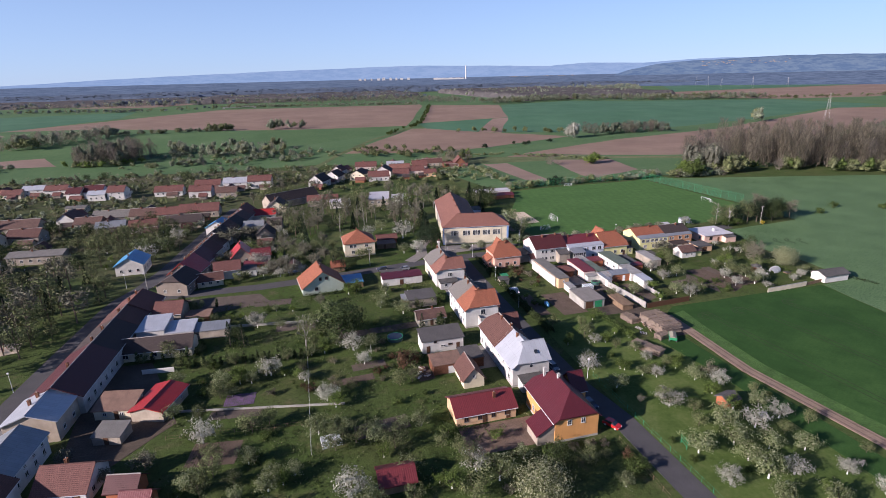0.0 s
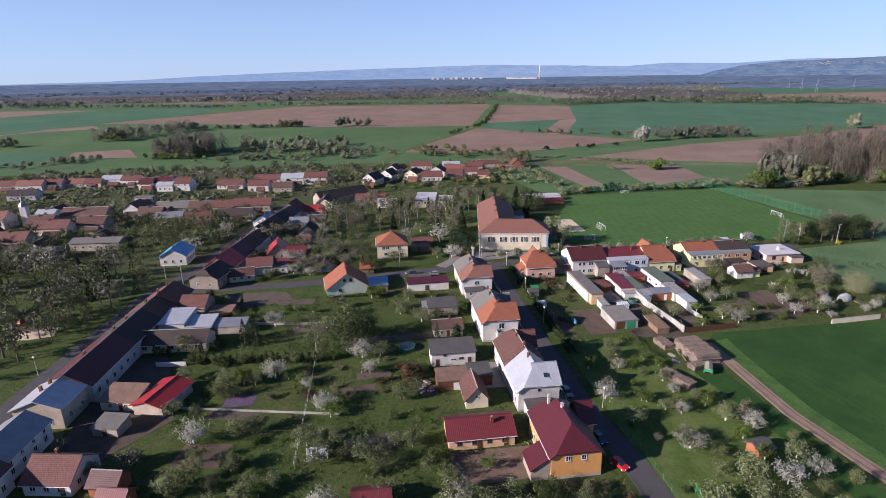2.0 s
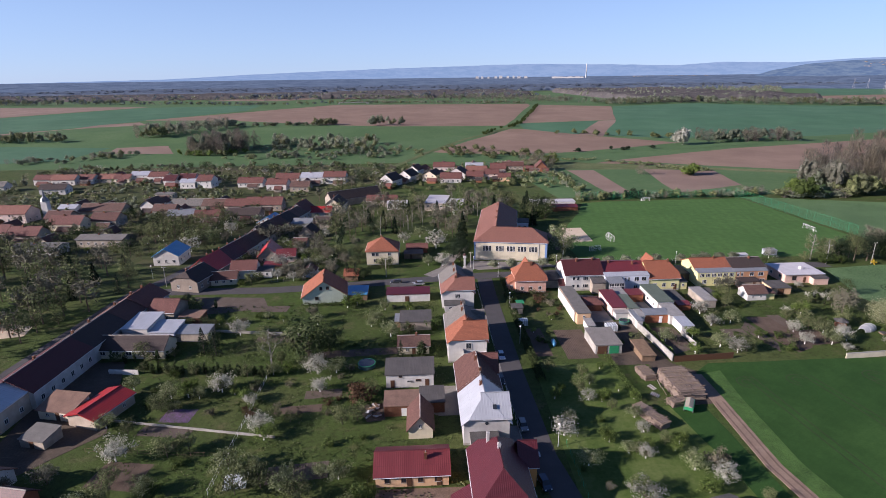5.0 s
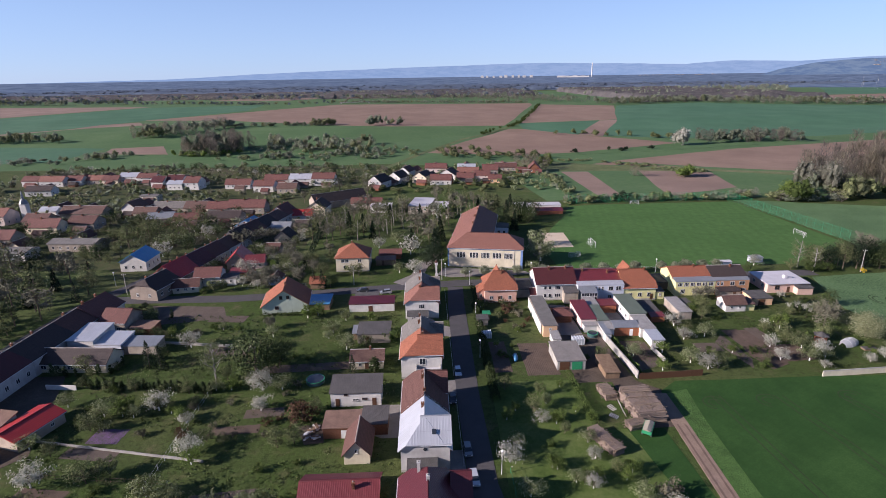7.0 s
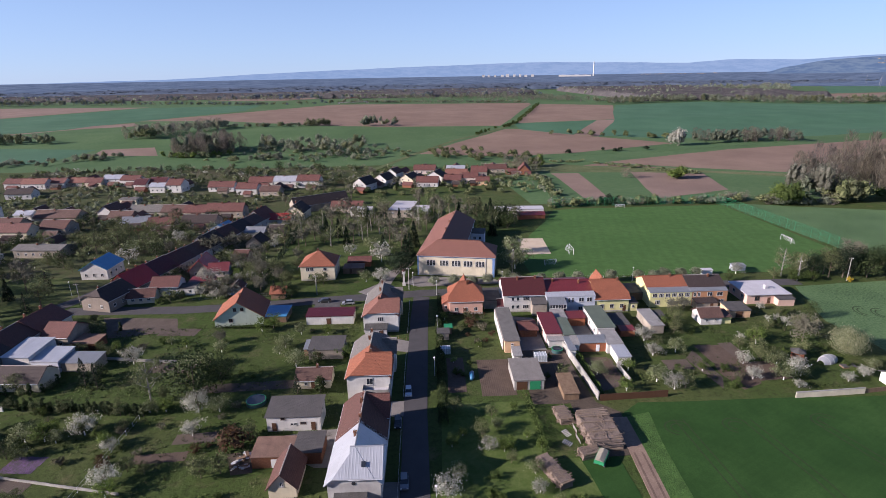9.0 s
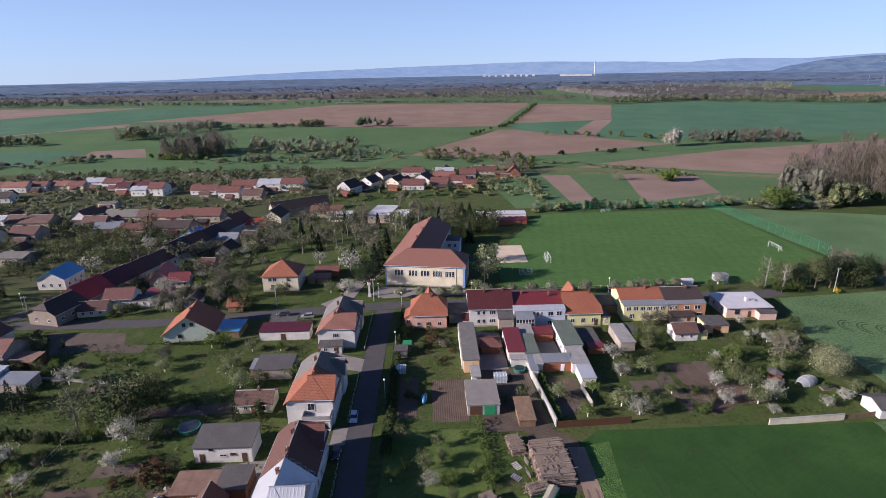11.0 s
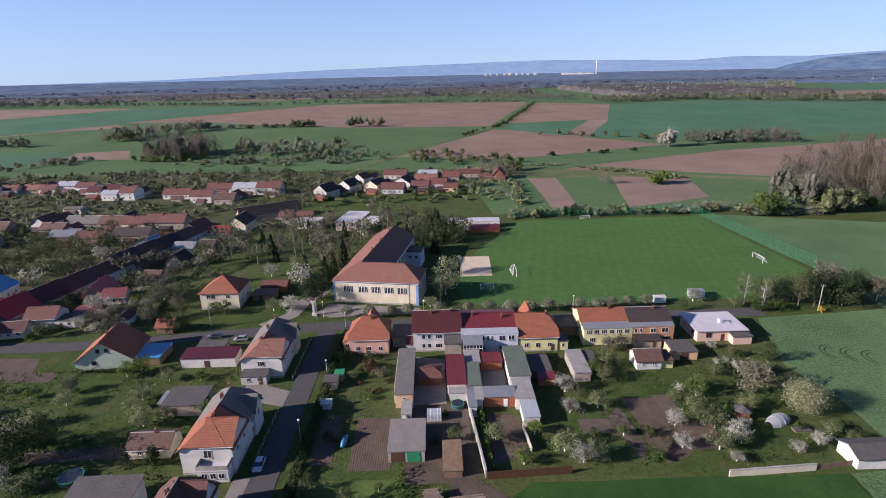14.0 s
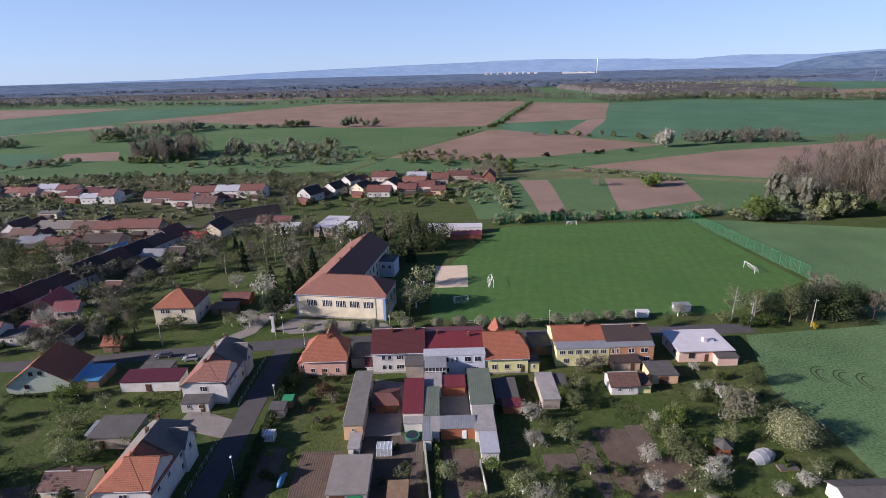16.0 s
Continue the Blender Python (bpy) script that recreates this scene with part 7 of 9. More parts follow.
def build_tree(kind, variant, far=False):
    nm, hgt, wid, foot, clumps, per, leaf, lm, tm, label = KIND[kind]
    rng = np.random.default_rng(sum(map(ord, kind)) * 31 + variant)
    if far:
        per, leaf = max(6, int(per * 0.36)), leaf * 1.5
    else:
        per = int(per * 1.1)
    parts, ends = [], []
    top = hgt * (0.93 if kind in ("spruce", "tallbare", "tall", "birch") else 0.62)
    lean = rng.normal(size=2) * 0.03 * hgt
    r0 = max(0.06, hgt * 0.022) * (1.5 if kind in ("blossom", "pale", "fresh") else 1)
    spine = [(lean[0] * f * f, lean[1] * f * f, top * f - 0.15) for f in (0, 0.3, 0.6, 1.0)]
    parts.append(tube_data(spine, [r0, r0 * 0.8, r0 * 0.6, r0 * 0.25], 7))
    nl = 5 if far and kind not in ("spruce", "thuja") else {"spruce": 0, "thuja": 2, "bush": 4, "rust": 4, "bareshrub": 6, "yellow": 4}.get(kind, 9)
    twigs = []
    for i in range(nl):
        f = foot + 0.05 + (0.75 - foot) * (i / max(nl, 1)) * (1.15 if kind in ("tall", "tallbare", "birch", "bare") else 0.7)
        ang = 2.4 * i + rng.uniform(-0.4, 0.4)
        reach = wid / 2 * rng.uniform(0.6, 0.95) * (1.0 - 0.45 * max(0, f - 0.4))
        z0 = top * min(f, 0.95)
        z1 = min(hgt * 0.97, z0 + reach * rng.uniform(0.5, 1.1))
        a = np.array([lean[0] * f, lean[1] * f, z0])
        b = np.array([math.cos(ang) * reach, math.sin(ang) * reach, z1])
        m = (a + b) / 2 + np.array([0, 0, -0.08 * reach])
        parts.append(tube_data([a, m, b], [r0 * 0.45, r0 * 0.3, r0 * 0.1], 5))
        ends += [b, m * 0.4 + b * 0.6]
        if kind in ("bare", "tallbare", "bareshrub", "birch"):
            for k in range(3 if far else 5):
                g = rng.uniform(0.35, 1.0)
                s = m + (b - m) * g
                e = s + rng.normal(size=3) * reach * 0.32 + np.array([0, 0, reach * 0.3])
                e[2] = min(e[2], hgt)
                parts.append(tube_data([s, e], [r0 * 0.16, r0 * 0.05], 3))
                twigs.append(e)
    trunk = mesh_of(nm + "_trunk", *join_data(parts), tm)
    z0 = hgt * foot
    if kind == "spruce":
        c = []
        for j in range(26):
            f = j / 25
            z = hgt * (0.04 + 0.95 * f)
            R = wid / 2 * (1 - f) ** 0.85 + 0.12
            for k in range(int(10 + 26 * (1 - f))):
                ang = rng.uniform(0, 2 * math.pi)
                rr = R * rng.uniform(0.35, 1.05)
                c.append((math.cos(ang) * rr, math.sin(ang) * rr, z - rr * 0.28 + rng.normal() * 0.1))
        v = leaf_quads(rng, np.array(c), leaf, 0.55, 0.4)
    elif kind in ("bare", "tallbare"):
        c = []
        for e in twigs + ends:
            c.append(e + rng.normal(size=(14 if far else 20, 3)) * wid * 0.085)
        v = leaf_quads(rng, np.concatenate(c), leaf * 1.1, 0.3)
    else:
        cc = []
        for i in range(clumps):
            if i < len(ends) and kind not in ("thuja", "ball"):
                p = np.array(ends[i])
            else:
                d = rng.normal(size=3)
                d /= np.linalg.norm(d)
                d *= rng.uniform(0.45, 0.95) ** 0.7
                p = np.array([0, 0, (z0 + hgt) / 2]) + d * np.array([wid / 2, wid / 2, (hgt - z0) / 2])
                if kind == "thuja":
                    p[:2] *= 1 - 0.75 * (p[2] / hgt) ** 1.6
                elif kind not in ("ball", "snow"):
                    p += rng.normal(size=3) * 0.12 * wid * np.array([1, 1, 0.5])
            cc.append(p + rng.normal(size=(per, 3)) * (0.085 * wid if kind != "thuja" else 0.16) * np.array([1, 1, 0.8]))
        c = np.concatenate(cc)
        c[:, 2] = np.maximum(c[:, 2], 0.12)
        out = (c - np.array([0, 0, (z0 + hgt) * 0.45])) / np.array([wid / 2, wid / 2, (hgt - z0) / 2]) + rng.normal(size=c.shape) * 0.5
        v = leaf_quads(rng, c, leaf, 0.7, 0, 0, out)
    return nm, label, trunk, quads_mesh(nm + "_crown", v, lm), hgt


count = [0]


def tree(kind, x, y, size=None, turn=None, wide=1.0, group=""):
    """A tree of a kind at a place; size: its height in metres."""
    count[0] += 1
    far = y > 236 or x < -74
    v = count[0] % 4
    if (kind, v, far) not in TREES:
        TREES[kind, v, far] = build_tree(kind, v, far)
    nm, label, trunk, crown, hgt = TREES[kind, v, far]
    s = (size or hgt) / hgt
    ob = new(nm, trunk if far else None)
    ob.matrix_basis = pose(x, y, 0, 0, 0, (count[0] * 67) % 360 if turn is None else turn) @ Matrix.Diagonal((s * wide, s * wide, s, 1))
    tagged(ob, label, "bush" if nm == "bush" else "tree", group)
    if not far:
        part("trunk", trunk, ob)
    part("crown", crown, ob)
    return ob


def free(x, y, margin):
    """True where no building or road stands within the margin."""
    for fx, fy, fw, fd, fr in FOOTPRINTS:
        dx, dy = x - fx, y - fy
        u, v = dx * math.cos(fr) + dy * math.sin(fr), -dx * math.sin(fr) + dy * math.cos(fr)
        if -margin < u < fw + margin and -margin < v < fd + margin:
            return False
    for line, width in WAYS:
        for (ax, ay), (bx, by) in zip(line, line[1:]):
            t = ((x - ax) * (bx - ax) + (y - ay) * (by - ay)) / ((bx - ax) ** 2 + (by - ay) ** 2)
            t = min(1, max(0, t))
            if math.hypot(x - ax - t * (bx - ax), y - ay - t * (by - ay)) < width / 2 + margin * 0.7:
                return False
    return True


def scatter(poly, n, kinds, sizes, seed, margin=1.6, gap=2.5, group=""):
    """Trees strewn over a plot, clear of buildings and roads."""
    rng = random.Random(seed)
    xs, ys = [p[0] for p in poly], [p[1] for p in poly]
    done = []
    for _ in range(n * 12):
        if len(done) >= n:
            break
        x, y = rng.uniform(min(xs), max(xs)), rng.uniform(min(ys), max(ys))
        if inside(x, y, poly) and free(x, y, margin) and all(math.hypot(x - a, y - b) > gap for a, b in done):
            done.append((x, y))
            k = rng.choice(kinds)
            base = KIND[k][1]
            tree(k, x, y, base * rng.uniform(*sizes), wide=rng.uniform(0.85, 1.15), group=group)


def hedge(a, b, hgt, wid, material, label, name="hedge", leaf=0.28, dense=42):
    """A clipped or loose hedge from a to b."""
    a, b = Vector((*a, 0)), Vector((*b, 0))
    ln = (b - a).length
    rng = np.random.default_rng(int(abs(a.x * 7 + a.y * 3)))
    n = int(ln * dense * hgt * 0.6)
    u = rng.uniform(0, ln, n)
    bulge = 1 + 0.18 * np.sin(u * 1.3) + 0.12 * np.sin(u * 3.1 + 1)
    ang = rng.uniform(-0.3, math.pi + 0.3, n)
    c = np.stack([u, np.cos(ang) * wid / 2 * bulge, np.maximum(0.1, (0.35 + 0.65 * np.abs(np.sin(ang))) * hgt * bulge * rng.uniform(0.5, 1.0, n))], 1)
    ob = new(name, quads_mesh(name, leaf_quads(rng, c, leaf), material))
    ob.matrix_basis = pose(a.x, a.y, 0, 0, 0, math.degrees(math.atan2(b.y - a.y, b.x - a.x)))
    return tagged(ob, label, "hedge")


# orchard between the street and the dirt track
G = "orchard by the dirt track"
for x, y, s, k in [(66.8, 109.1, 4.3, "blossom"), (75.7, 106.3, 3.0, "fresh"), (80.2, 103.5, 2.3, "fresh"), (76, 121.8, 2.8, "blossom"), (80.2, 122.2, 2.8, "fresh"), (90.1, 104.8, 3.3, "fresh"), (89.4, 97, 3.8, "pale"), (93.7, 93.7, 3.9, "blossom"), (89.2, 90.8, 3.3, "fresh"), (76.6, 89.6, 3.8, "blossom"), (80.4, 86.1, 3.4, "olive"), (71, 92.7, 2.0, "bare")]:
    tree(k, x, y, s, group=G, wide=1.45 if (x, y) == (76.6, 89.6) else 1.1)
for x, y, s, k in [(83, 80, 5.1, "pale"), (71.6, 74, 4.9, "pale"), (80.1, 74, 5.1, "pale"), (79.3, 69.4, 4.3, "pale"), (79.1, 64.3, 5.4, "pale"), (88.7, 77.4, 4.8, "blossom"), (96.2, 78.6, 4.1, "blossom"), (95.6, 83.6, 3.9, "pale"), (84.5, 63.6, 3.9, "blossom"), (92.4, 68.6, 3.9, "pale"), (94, 61, 3.6, "blossom"), (71.2, 65, 3.9, "blossom")]:
    tree(k, x, y, s, group=G, wide=1.0)
for x, y, s, k in [(76.6, 58.7, 4.4, "pale"), (85, 55.6, 4.3, "pale"), (95.8, 55.1, 3.6, "blossom"), (100.6, 75.2, 3.6, "olive"), (93, 74, 3.4, "olive"), (89, 84, 3.8, "fresh"), (86, 71, 4.1, "pale"), (98.5, 88.5, 3.0, "olive"), (79, 120.8, 2.1, "fresh"), (86.9, 121.4, 2.8, "fresh"), (62.2 + 6, 122.8, 3.1, "fresh"), (88.3, 102.8, 2.8, "fresh"), (80, 102.5, 3.0, "olive"), (94.5, 98.1, 3.6, "bareshrub")]:
    tree(k, x, y, s, group=G, wide=0.95)
scatter([(68, 98), (86, 98), (85, 137), (68, 137)], 16, ["pale", "fresh", "blossom", "olive"], (0.45, 0.8), 41, gap=3.2, group=G)
scatter([(-34, 64), (2, 64), (2, 92), (-34, 92)], 18, ["olive", "pale", "fresh", "bush"], (0.5, 0.9), 42, gap=2.6)
# gardens at the near end of the street
for x, y, s, k in [(36.2, 71, 8.6, "snow"), (27, 81.8, 5.0, "blossom"), (30.6, 78.2, 6.2, "pale"), (3, 81.4, 6.4, "blossom"), (6.2, 78, 5.0, "pale"), (14, 84.6, 4.4, "pale"), (-12, 87.9, 4.4, "pale"), (21.3, 78.8, 4.0, "fresh"), (16.3, 99.8, 3.0, "pale"), (20, 98.8, 4.4, "pale"), (25.5, 88, 4.5, "olive"), (42.5, 80.8, 3.4, "bush")]:
    tree(k, x, y, s * 0.9)
for x, y, s, k in [(48, 82.3, 1.8, "bareshrub"), (52, 82.2, 1.7, "bareshrub"), (55, 81.5, 1.5, "bareshrub"), (45, 82.4, 3.2, "olive"), (53, 78.0, 2.6, "olive"), (57.5, 77, 1.8, "rust"), (49, 77.5, 4.6, "olive"), (57, 73, 3.0, "bush"), (43, 77, 6.0, "dark"), (22.5, 90.5, 4.0, "olive"), (24.8, 93.5, 3.2, "bush"), (52.5, 70, 3.0, "pale")]:
    tree(k, x, y, s)
# middle gardens
for x, y, s, k in [(0.6, 114.8, 4.4, "blossom"), (-2, 102.3, 5.0, "pale"), (11.3, 129.5, 4.0, "blossom"), (9.2, 138.3, 5.4, "blossom"), (-4.4, 125.5, 2.8, "blossom"), (2.2, 101, 4.2, "pale"), (-20.4, 129.1, 4.6, "fresh"), (-12.9, 131, 5.0, "blossom"), (-24.5, 129, 4.4, "pale"), (-26, 106.6, 5.2, "blossom"), (-16.1, 96.9, 3.8, "pale"), (-11.1, 91.5, 3.2, "pale"), (-26, 92.4, 4.2, "pale"), (5.5, 79.1, 4.4, "pale")]:
    tree(k, x, y, s)
for x, y, s, k in [(14.1, 138.2, 4.2, "pale"), (1.3, 138.9, 3.2, "fresh"), (-5.1, 132, 3.0, "olive"), (22, 125, 4.6, "rust"), (24, 129, 3.6, "olive"), (18.5, 116, 5.0, "olive"), (-3.5, 142, 12.0, "birch"), (6.0, 144.5, 14.0, "dark"), (10.5, 150, 9.0, "dark"), (30.9, 144.8, 5.6, "spruce"), (36.6, 144.6, 5.0, "thuja"), (22, 168.6, 4.2, "pale"), (27.5, 158, 5.0, "pale"), (41, 163, 4, "bush"), (33, 158.6, 4.4, "olive")]:
    tree(k, x, y, s, wide=1.7 if k == "thuja" else 1.0)
for x, y, s, k in [(12, 180, 4.6, "fresh"), (15, 182, 4.8, "fresh"), (2, 173, 4.4, "bare"), (-14.1, 131.4, 4.2, "pale"), (-40.3, 149, 5.4, "olive"), (-24.9, 151.5, 8.0, "spruce"), (-21, 150, 7.2, "spruce"), (-23, 155, 5.0, "dark"), (-18, 162, 5.0, "blossom"), (-34, 118, 3.6, "pale"), (-28, 115.5, 4.0, "olive"), (-35.5, 133.5, 3.8, "pale"), (-52, 107, 4.0, "bare"), (-36, 101, 5, "bare"), (-42, 98.5, 4, "bare")]:
    tree(k, x, y, s)
scatter([(-32, 70), (40, 70), (40, 92), (24, 94), (20, 112), (-6, 120), (-32, 112)], 34, ["olive", "bareshrub", "bush", "pale", "fresh", "olive"], (0.5, 0.95), 3)
scatter([(-6, 120), (24, 110), (26, 142), (20, 160), (-2, 160)], 30, ["olive", "bareshrub", "bush", "fresh", "rust", "pale"], (0.45, 0.85), 4)
scatter([(-32, 124), (-6, 120), (-4, 136), (-34, 140)], 16, ["olive", "bush", "fresh", "pale", "bareshrub"], (0.5, 0.9), 5)
scatter([(-34, 158), (-2, 154), (20, 160), (40, 170), (40, 182), (-30, 182)], 16, ["olive", "bush", "fresh", "pale", "bareshrub"], (0.5, 0.9), 6)
scatter([(64, 56), (104, 56), (100, 112), (86, 116), (68, 128), (67, 92)], 16, ["fresh", "olive", "bush"], (0.4, 0.75), 7, gap=4.0, group=G)
for i in range(34):
    tree("thuja" if i % 7 else "olive", -37 + i * 1.02 + 0.3 * math.sin(i * 3.3), 141.6 - i * 0.13 + 0.4 * math.sin(i * 1.7), 3.3 + 0.8 * math.sin(i * 2.3), group="thuja row between gardens")
hedge((66.6, 130), (66.8, 186), 2.2, 1.9, L_THUJA, "dark clipped hedge along the street", dense=150)
hedge((67.6, 188), (67.4, 203), 1.8, 1.5, L_THUJA, "dark clipped hedge by the corner")
hedge((86.9, 141), (87.4, 119.4), 1.9, 1.3, L_GREEN, "green clipped hedge beside the timber yard")
hedge((104.6, 163), (105.4, 140), 1.7, 1.0, L_FRESH, "green hedge along the block wall")
hedge((71, 187.6), (82, 187.4), 1.0, 0.8, L_RUST, "low reddish hedge under the peach house")
hedge((183.5, 152), (192.5, 130), 1.0, 0.9, L_THUJA, "low dark hedge between garden and field")
hedge((-4, 182.4), (17, 181.8), 1.6, 0.8, L_THUJA, "dark clipped hedge before the mint house")
# gardens behind the terrace
G = "terrace gardens"
for x, y, s, k in [(178.6, 156.5, 7.4, "snow"), (171, 163.5, 9.0, "bare"), (183.1, 178.2, 6.2, "dark"), (126.3, 166.8, 4.6, "blossom"), (125.4, 158.1, 4.0, "blossom"), (132.3, 159.6, 4.4, "pale"), (151, 161, 4.0, "olive"), (153, 144.1, 4.4, "pale"), (158, 147, 4.6, "blossom"), (155.5, 151, 4.6, "pale"), (168.6, 174.6, 3.6, "thuja"), (171, 174.4, 4.0, "thuja"), (170, 170, 3.4, "thuja"), (178.7, 147.4, 3.4, "pale"), (174, 144.5, 3.0, "blossom")]:
    tree(k, x, y, s, group=G, wide=0.85 if k == "dark" else 1.0)
for x, y, s, k in [(157, 163, 5.6, "fresh"), (158.5, 166, 4.4, "olive"), (134.9, 174, 4.6, "fresh"), (103.9 + 3.2, 149.2, 4.0, "pale"), (115.8, 150.8, 3.8, "fresh"), (121, 145, 4.4, "pale"), (124, 141.5, 4.6, "blossom"), (112, 141.5, 3.6, "fresh"), (140, 178, 5.6, "olive"), (143, 186, 5.5, "bare"), (137, 171, 5.0, "olive"), (147, 186.5, 5.2, "bare"), (172, 186, 2.4, "blossom"), (77, 180, 3.0, "rust"), (80, 177, 2.6, "bareshrub")]:
    tree(k, x, y, s, group=G)
scatter([(121, 141), (150, 139), (180, 140), (183, 150), (160, 160), (164, 172), (146, 174), (124, 172)], 30, ["olive", "pale", "bush", "bareshrub", "fresh", "blossom"], (0.45, 0.9), 8, group=G)
scatter([(68, 165), (84, 165), (84, 187), (68, 187)], 16, ["bush", "rust", "bareshrub", "fresh", "olive"], (0.4, 0.75), 9, gap=1.6, group=G)
scatter([(68, 139), (76, 139), (76, 166), (68, 166)], 5, ["bush", "fresh"], (0.4, 0.8), 10, gap=1.6, group=G)
scatter([(164, 172), (186, 168), (188, 188), (166, 188)], 14, ["thuja", "bush", "olive", "blossom"], (0.4, 0.8), 12, gap=1.8, group=G)
scatter([(89, 138), (100, 138), (100, 162), (89, 162)], 5, ["bush", "olive"], (0.4, 0.6), 13, gap=1.8, group=G)
# clipped street trees by the school
for i, (x, y) in enumerate([(65.7, 212.6), (73.1, 212.4), (80, 212.6), (85.8, 213), (96, 213.6), (105.8, 213.7), (112.6, 213.2), (119.3, 213.2), (126.3, 213.5), (131.8, 213.2), (142.4, 213.6), (148, 213.4), (152.2, 213.9), (158.8, 214.6), (165.1, 215.2)]):
    tree("ball", x, y, 4.2 + 0.4 * math.sin(i * 2.2), group="clipped trees along the street")
# school grounds and the park behind
for x, y, s, k in [(53.4, 223.6, 11.5, "pine"), (50.8, 228.5, 9.5, "pine"), (54.5, 239, 12.5, "spruce"), (56, 247, 11.0, "spruce"), (57.5, 262, 12.0, "spruce"), (44, 243, 8.5, "blossom"), (46, 219, 5.5, "blossom"), (40, 220, 4.4, "pale"), (96.5, 224, 10.5, "birch"), (98.5, 230, 9.5, "pale"), (93, 219.5, 4.0, "pale"), (100.8, 250, 8.0, "pale"), (97, 300, 13.5, "spruce"), (101, 298, 12.0, "dark"), (94, 294, 12.0, "spruce"), (21, 219, 5.0, "olive")]:
    tree(k, x, y, s, group="school grounds")
for x, y, s, k in [(9, 206.4, 7.0, "spruce"), (12.2, 205.5, 7.5, "spruce"), (15, 206.2, 6.0, "dark"), (0, 206, 4.0, "spruce"), (24, 218.2, 5.5, "olive"), (6, 224, 6.0, "bare"), (2, 232, 7.0, "olive"), (30, 253, 5.0, "blossom"), (38, 262, 5.5, "pale"), (18, 248, 4.0, "pale"), (60, 311, 9.5, "fresh"), (65, 304, 9.0, "fresh"), (60, 306, 8.5, "blossom")]:
    tree(k, x, y, s)
scatter([(-2, 262), (30, 268), (40, 285), (60, 284), (72, 292), (92, 302), (98, 330), (70, 345), (20, 318), (-5, 300)], 88, ["tall", "tallbare", "tallbare", "olive", "spruce", "birch"], (0.65, 1.0), 14, gap=3.4, group="village park")
scatter([(44, 246), (56, 246), (60, 282), (44, 282)], 13, ["tall", "spruce", "olive", "tallbare"], (0.7, 1.0), 15, gap=3.2, group="village park")
scatter([(-5, 212), (12, 214), (12, 262), (-8, 262)], 15, ["olive", "bare", "bush", "pale"], (0.6, 1.0), 16, gap=3.0)
scatter([(90, 270), (99, 274), (112, 303), (98, 312), (86, 290)], 14, ["spruce", "tall", "dark"], (0.7, 1.0), 17, gap=3.0, group="school grounds")
hedge((1.5, 214), (-3, 300), 2.4, 2.0, L_DARK, "tall dark hedge beside the garden lane", dense=20, leaf=0.4)
for x, y, s, k in [(-29, 258, 11.5, "bare"), (-24, 263, 9.5, "bare"), (-29.5, 232, 6.0, "bare"), (-22, 246, 7.0, "olive"), (-20, 222, 6.5, "blossom"), (-25, 273, 7.0, "olive"), (-66, 262, 7.5, "pale"), (-62, 250, 7.0, "blossom"), (-70, 244, 8.5, "tall"), (-58, 268, 7.0, "pale"), (-52, 280, 6.5, "blossom")]:
    tree(k, x, y, s, group="village gardens")
# west park: tall bare trees on grass beyond the street
scatter([(-150, 150), (-78, 150), (-73, 196), (-66, 216), (-72, 228), (-150, 240)], 84, ["tallbare", "tall", "tall", "tallbare", "tall", "spruce", "olive"], (0.65, 1.05), 18, gap=5.0, group="park beside the west street")
scatter([(-120, 100), (-82, 100), (-80, 150), (-120, 150)], 8, ["tall", "bush", "tallbare"], (0.5, 0.9), 19, gap=6, group="park beside the west street")
scatter([(-150, 236), (-76, 232), (-56, 246), (-44, 270), (-38, 298), (-60, 304), (-150, 290)], 120, ["olive", "tall", "pale", "bare", "dark", "fresh", "olive"], (0.5, 0.9), 20, gap=3.0, group="village gardens")
scatter([(-28, 238), (-6, 236), (-4, 300), (-16, 306), (-22, 280)], 30, ["olive", "bare", "bush", "blossom", "fresh"], (0.6, 1.0), 21, gap=3.0, group="village gardens")
scatter([(-22, 206), (-3, 206), (-4, 236), (-18, 238)], 22, ["olive", "bush", "blossom", "fresh", "bare"], (0.6, 1.0), 22, gap=2.8, group="village gardens")
scatter([(-200, 240), (-150, 240), (-150, 310), (-200, 310)], 40, ["olive", "tall", "bare", "pale", "dark"], (0.7, 1.1), 23, gap=3.4, group="village gardens")
scatter([(-260, 340), (-110, 336), (-36, 338), (-26, 380), (-60, 388), (-140, 400), (-260, 400)], 80, ["olive", "olive", "pale", "bare", "fresh", "bush"], (0.4, 0.75), 24, gap=3.2, margin=1.2, group="village gardens")
scatter([(-260, 442), (-20, 420), (20, 420), (30, 470), (-40, 500), (-260, 500)], 75, ["olive", "pale", "bush", "fresh", "bare", "blossom", "dark"], (0.6, 1.0), 25, gap=3.6, group="village gardens")
scatter([(-20, 345), (20, 360), (18, 392), (-12, 400)], 22, ["olive", "tallbare", "bush", "tall"], (0.5, 0.9), 26, gap=3.6, group="village gardens")
scatter([(110, 385), (150, 350), (158, 440), (120, 430)], 12, ["olive", "pale", "bush"], (0.5, 0.9), 27, gap=4, group="village gardens")
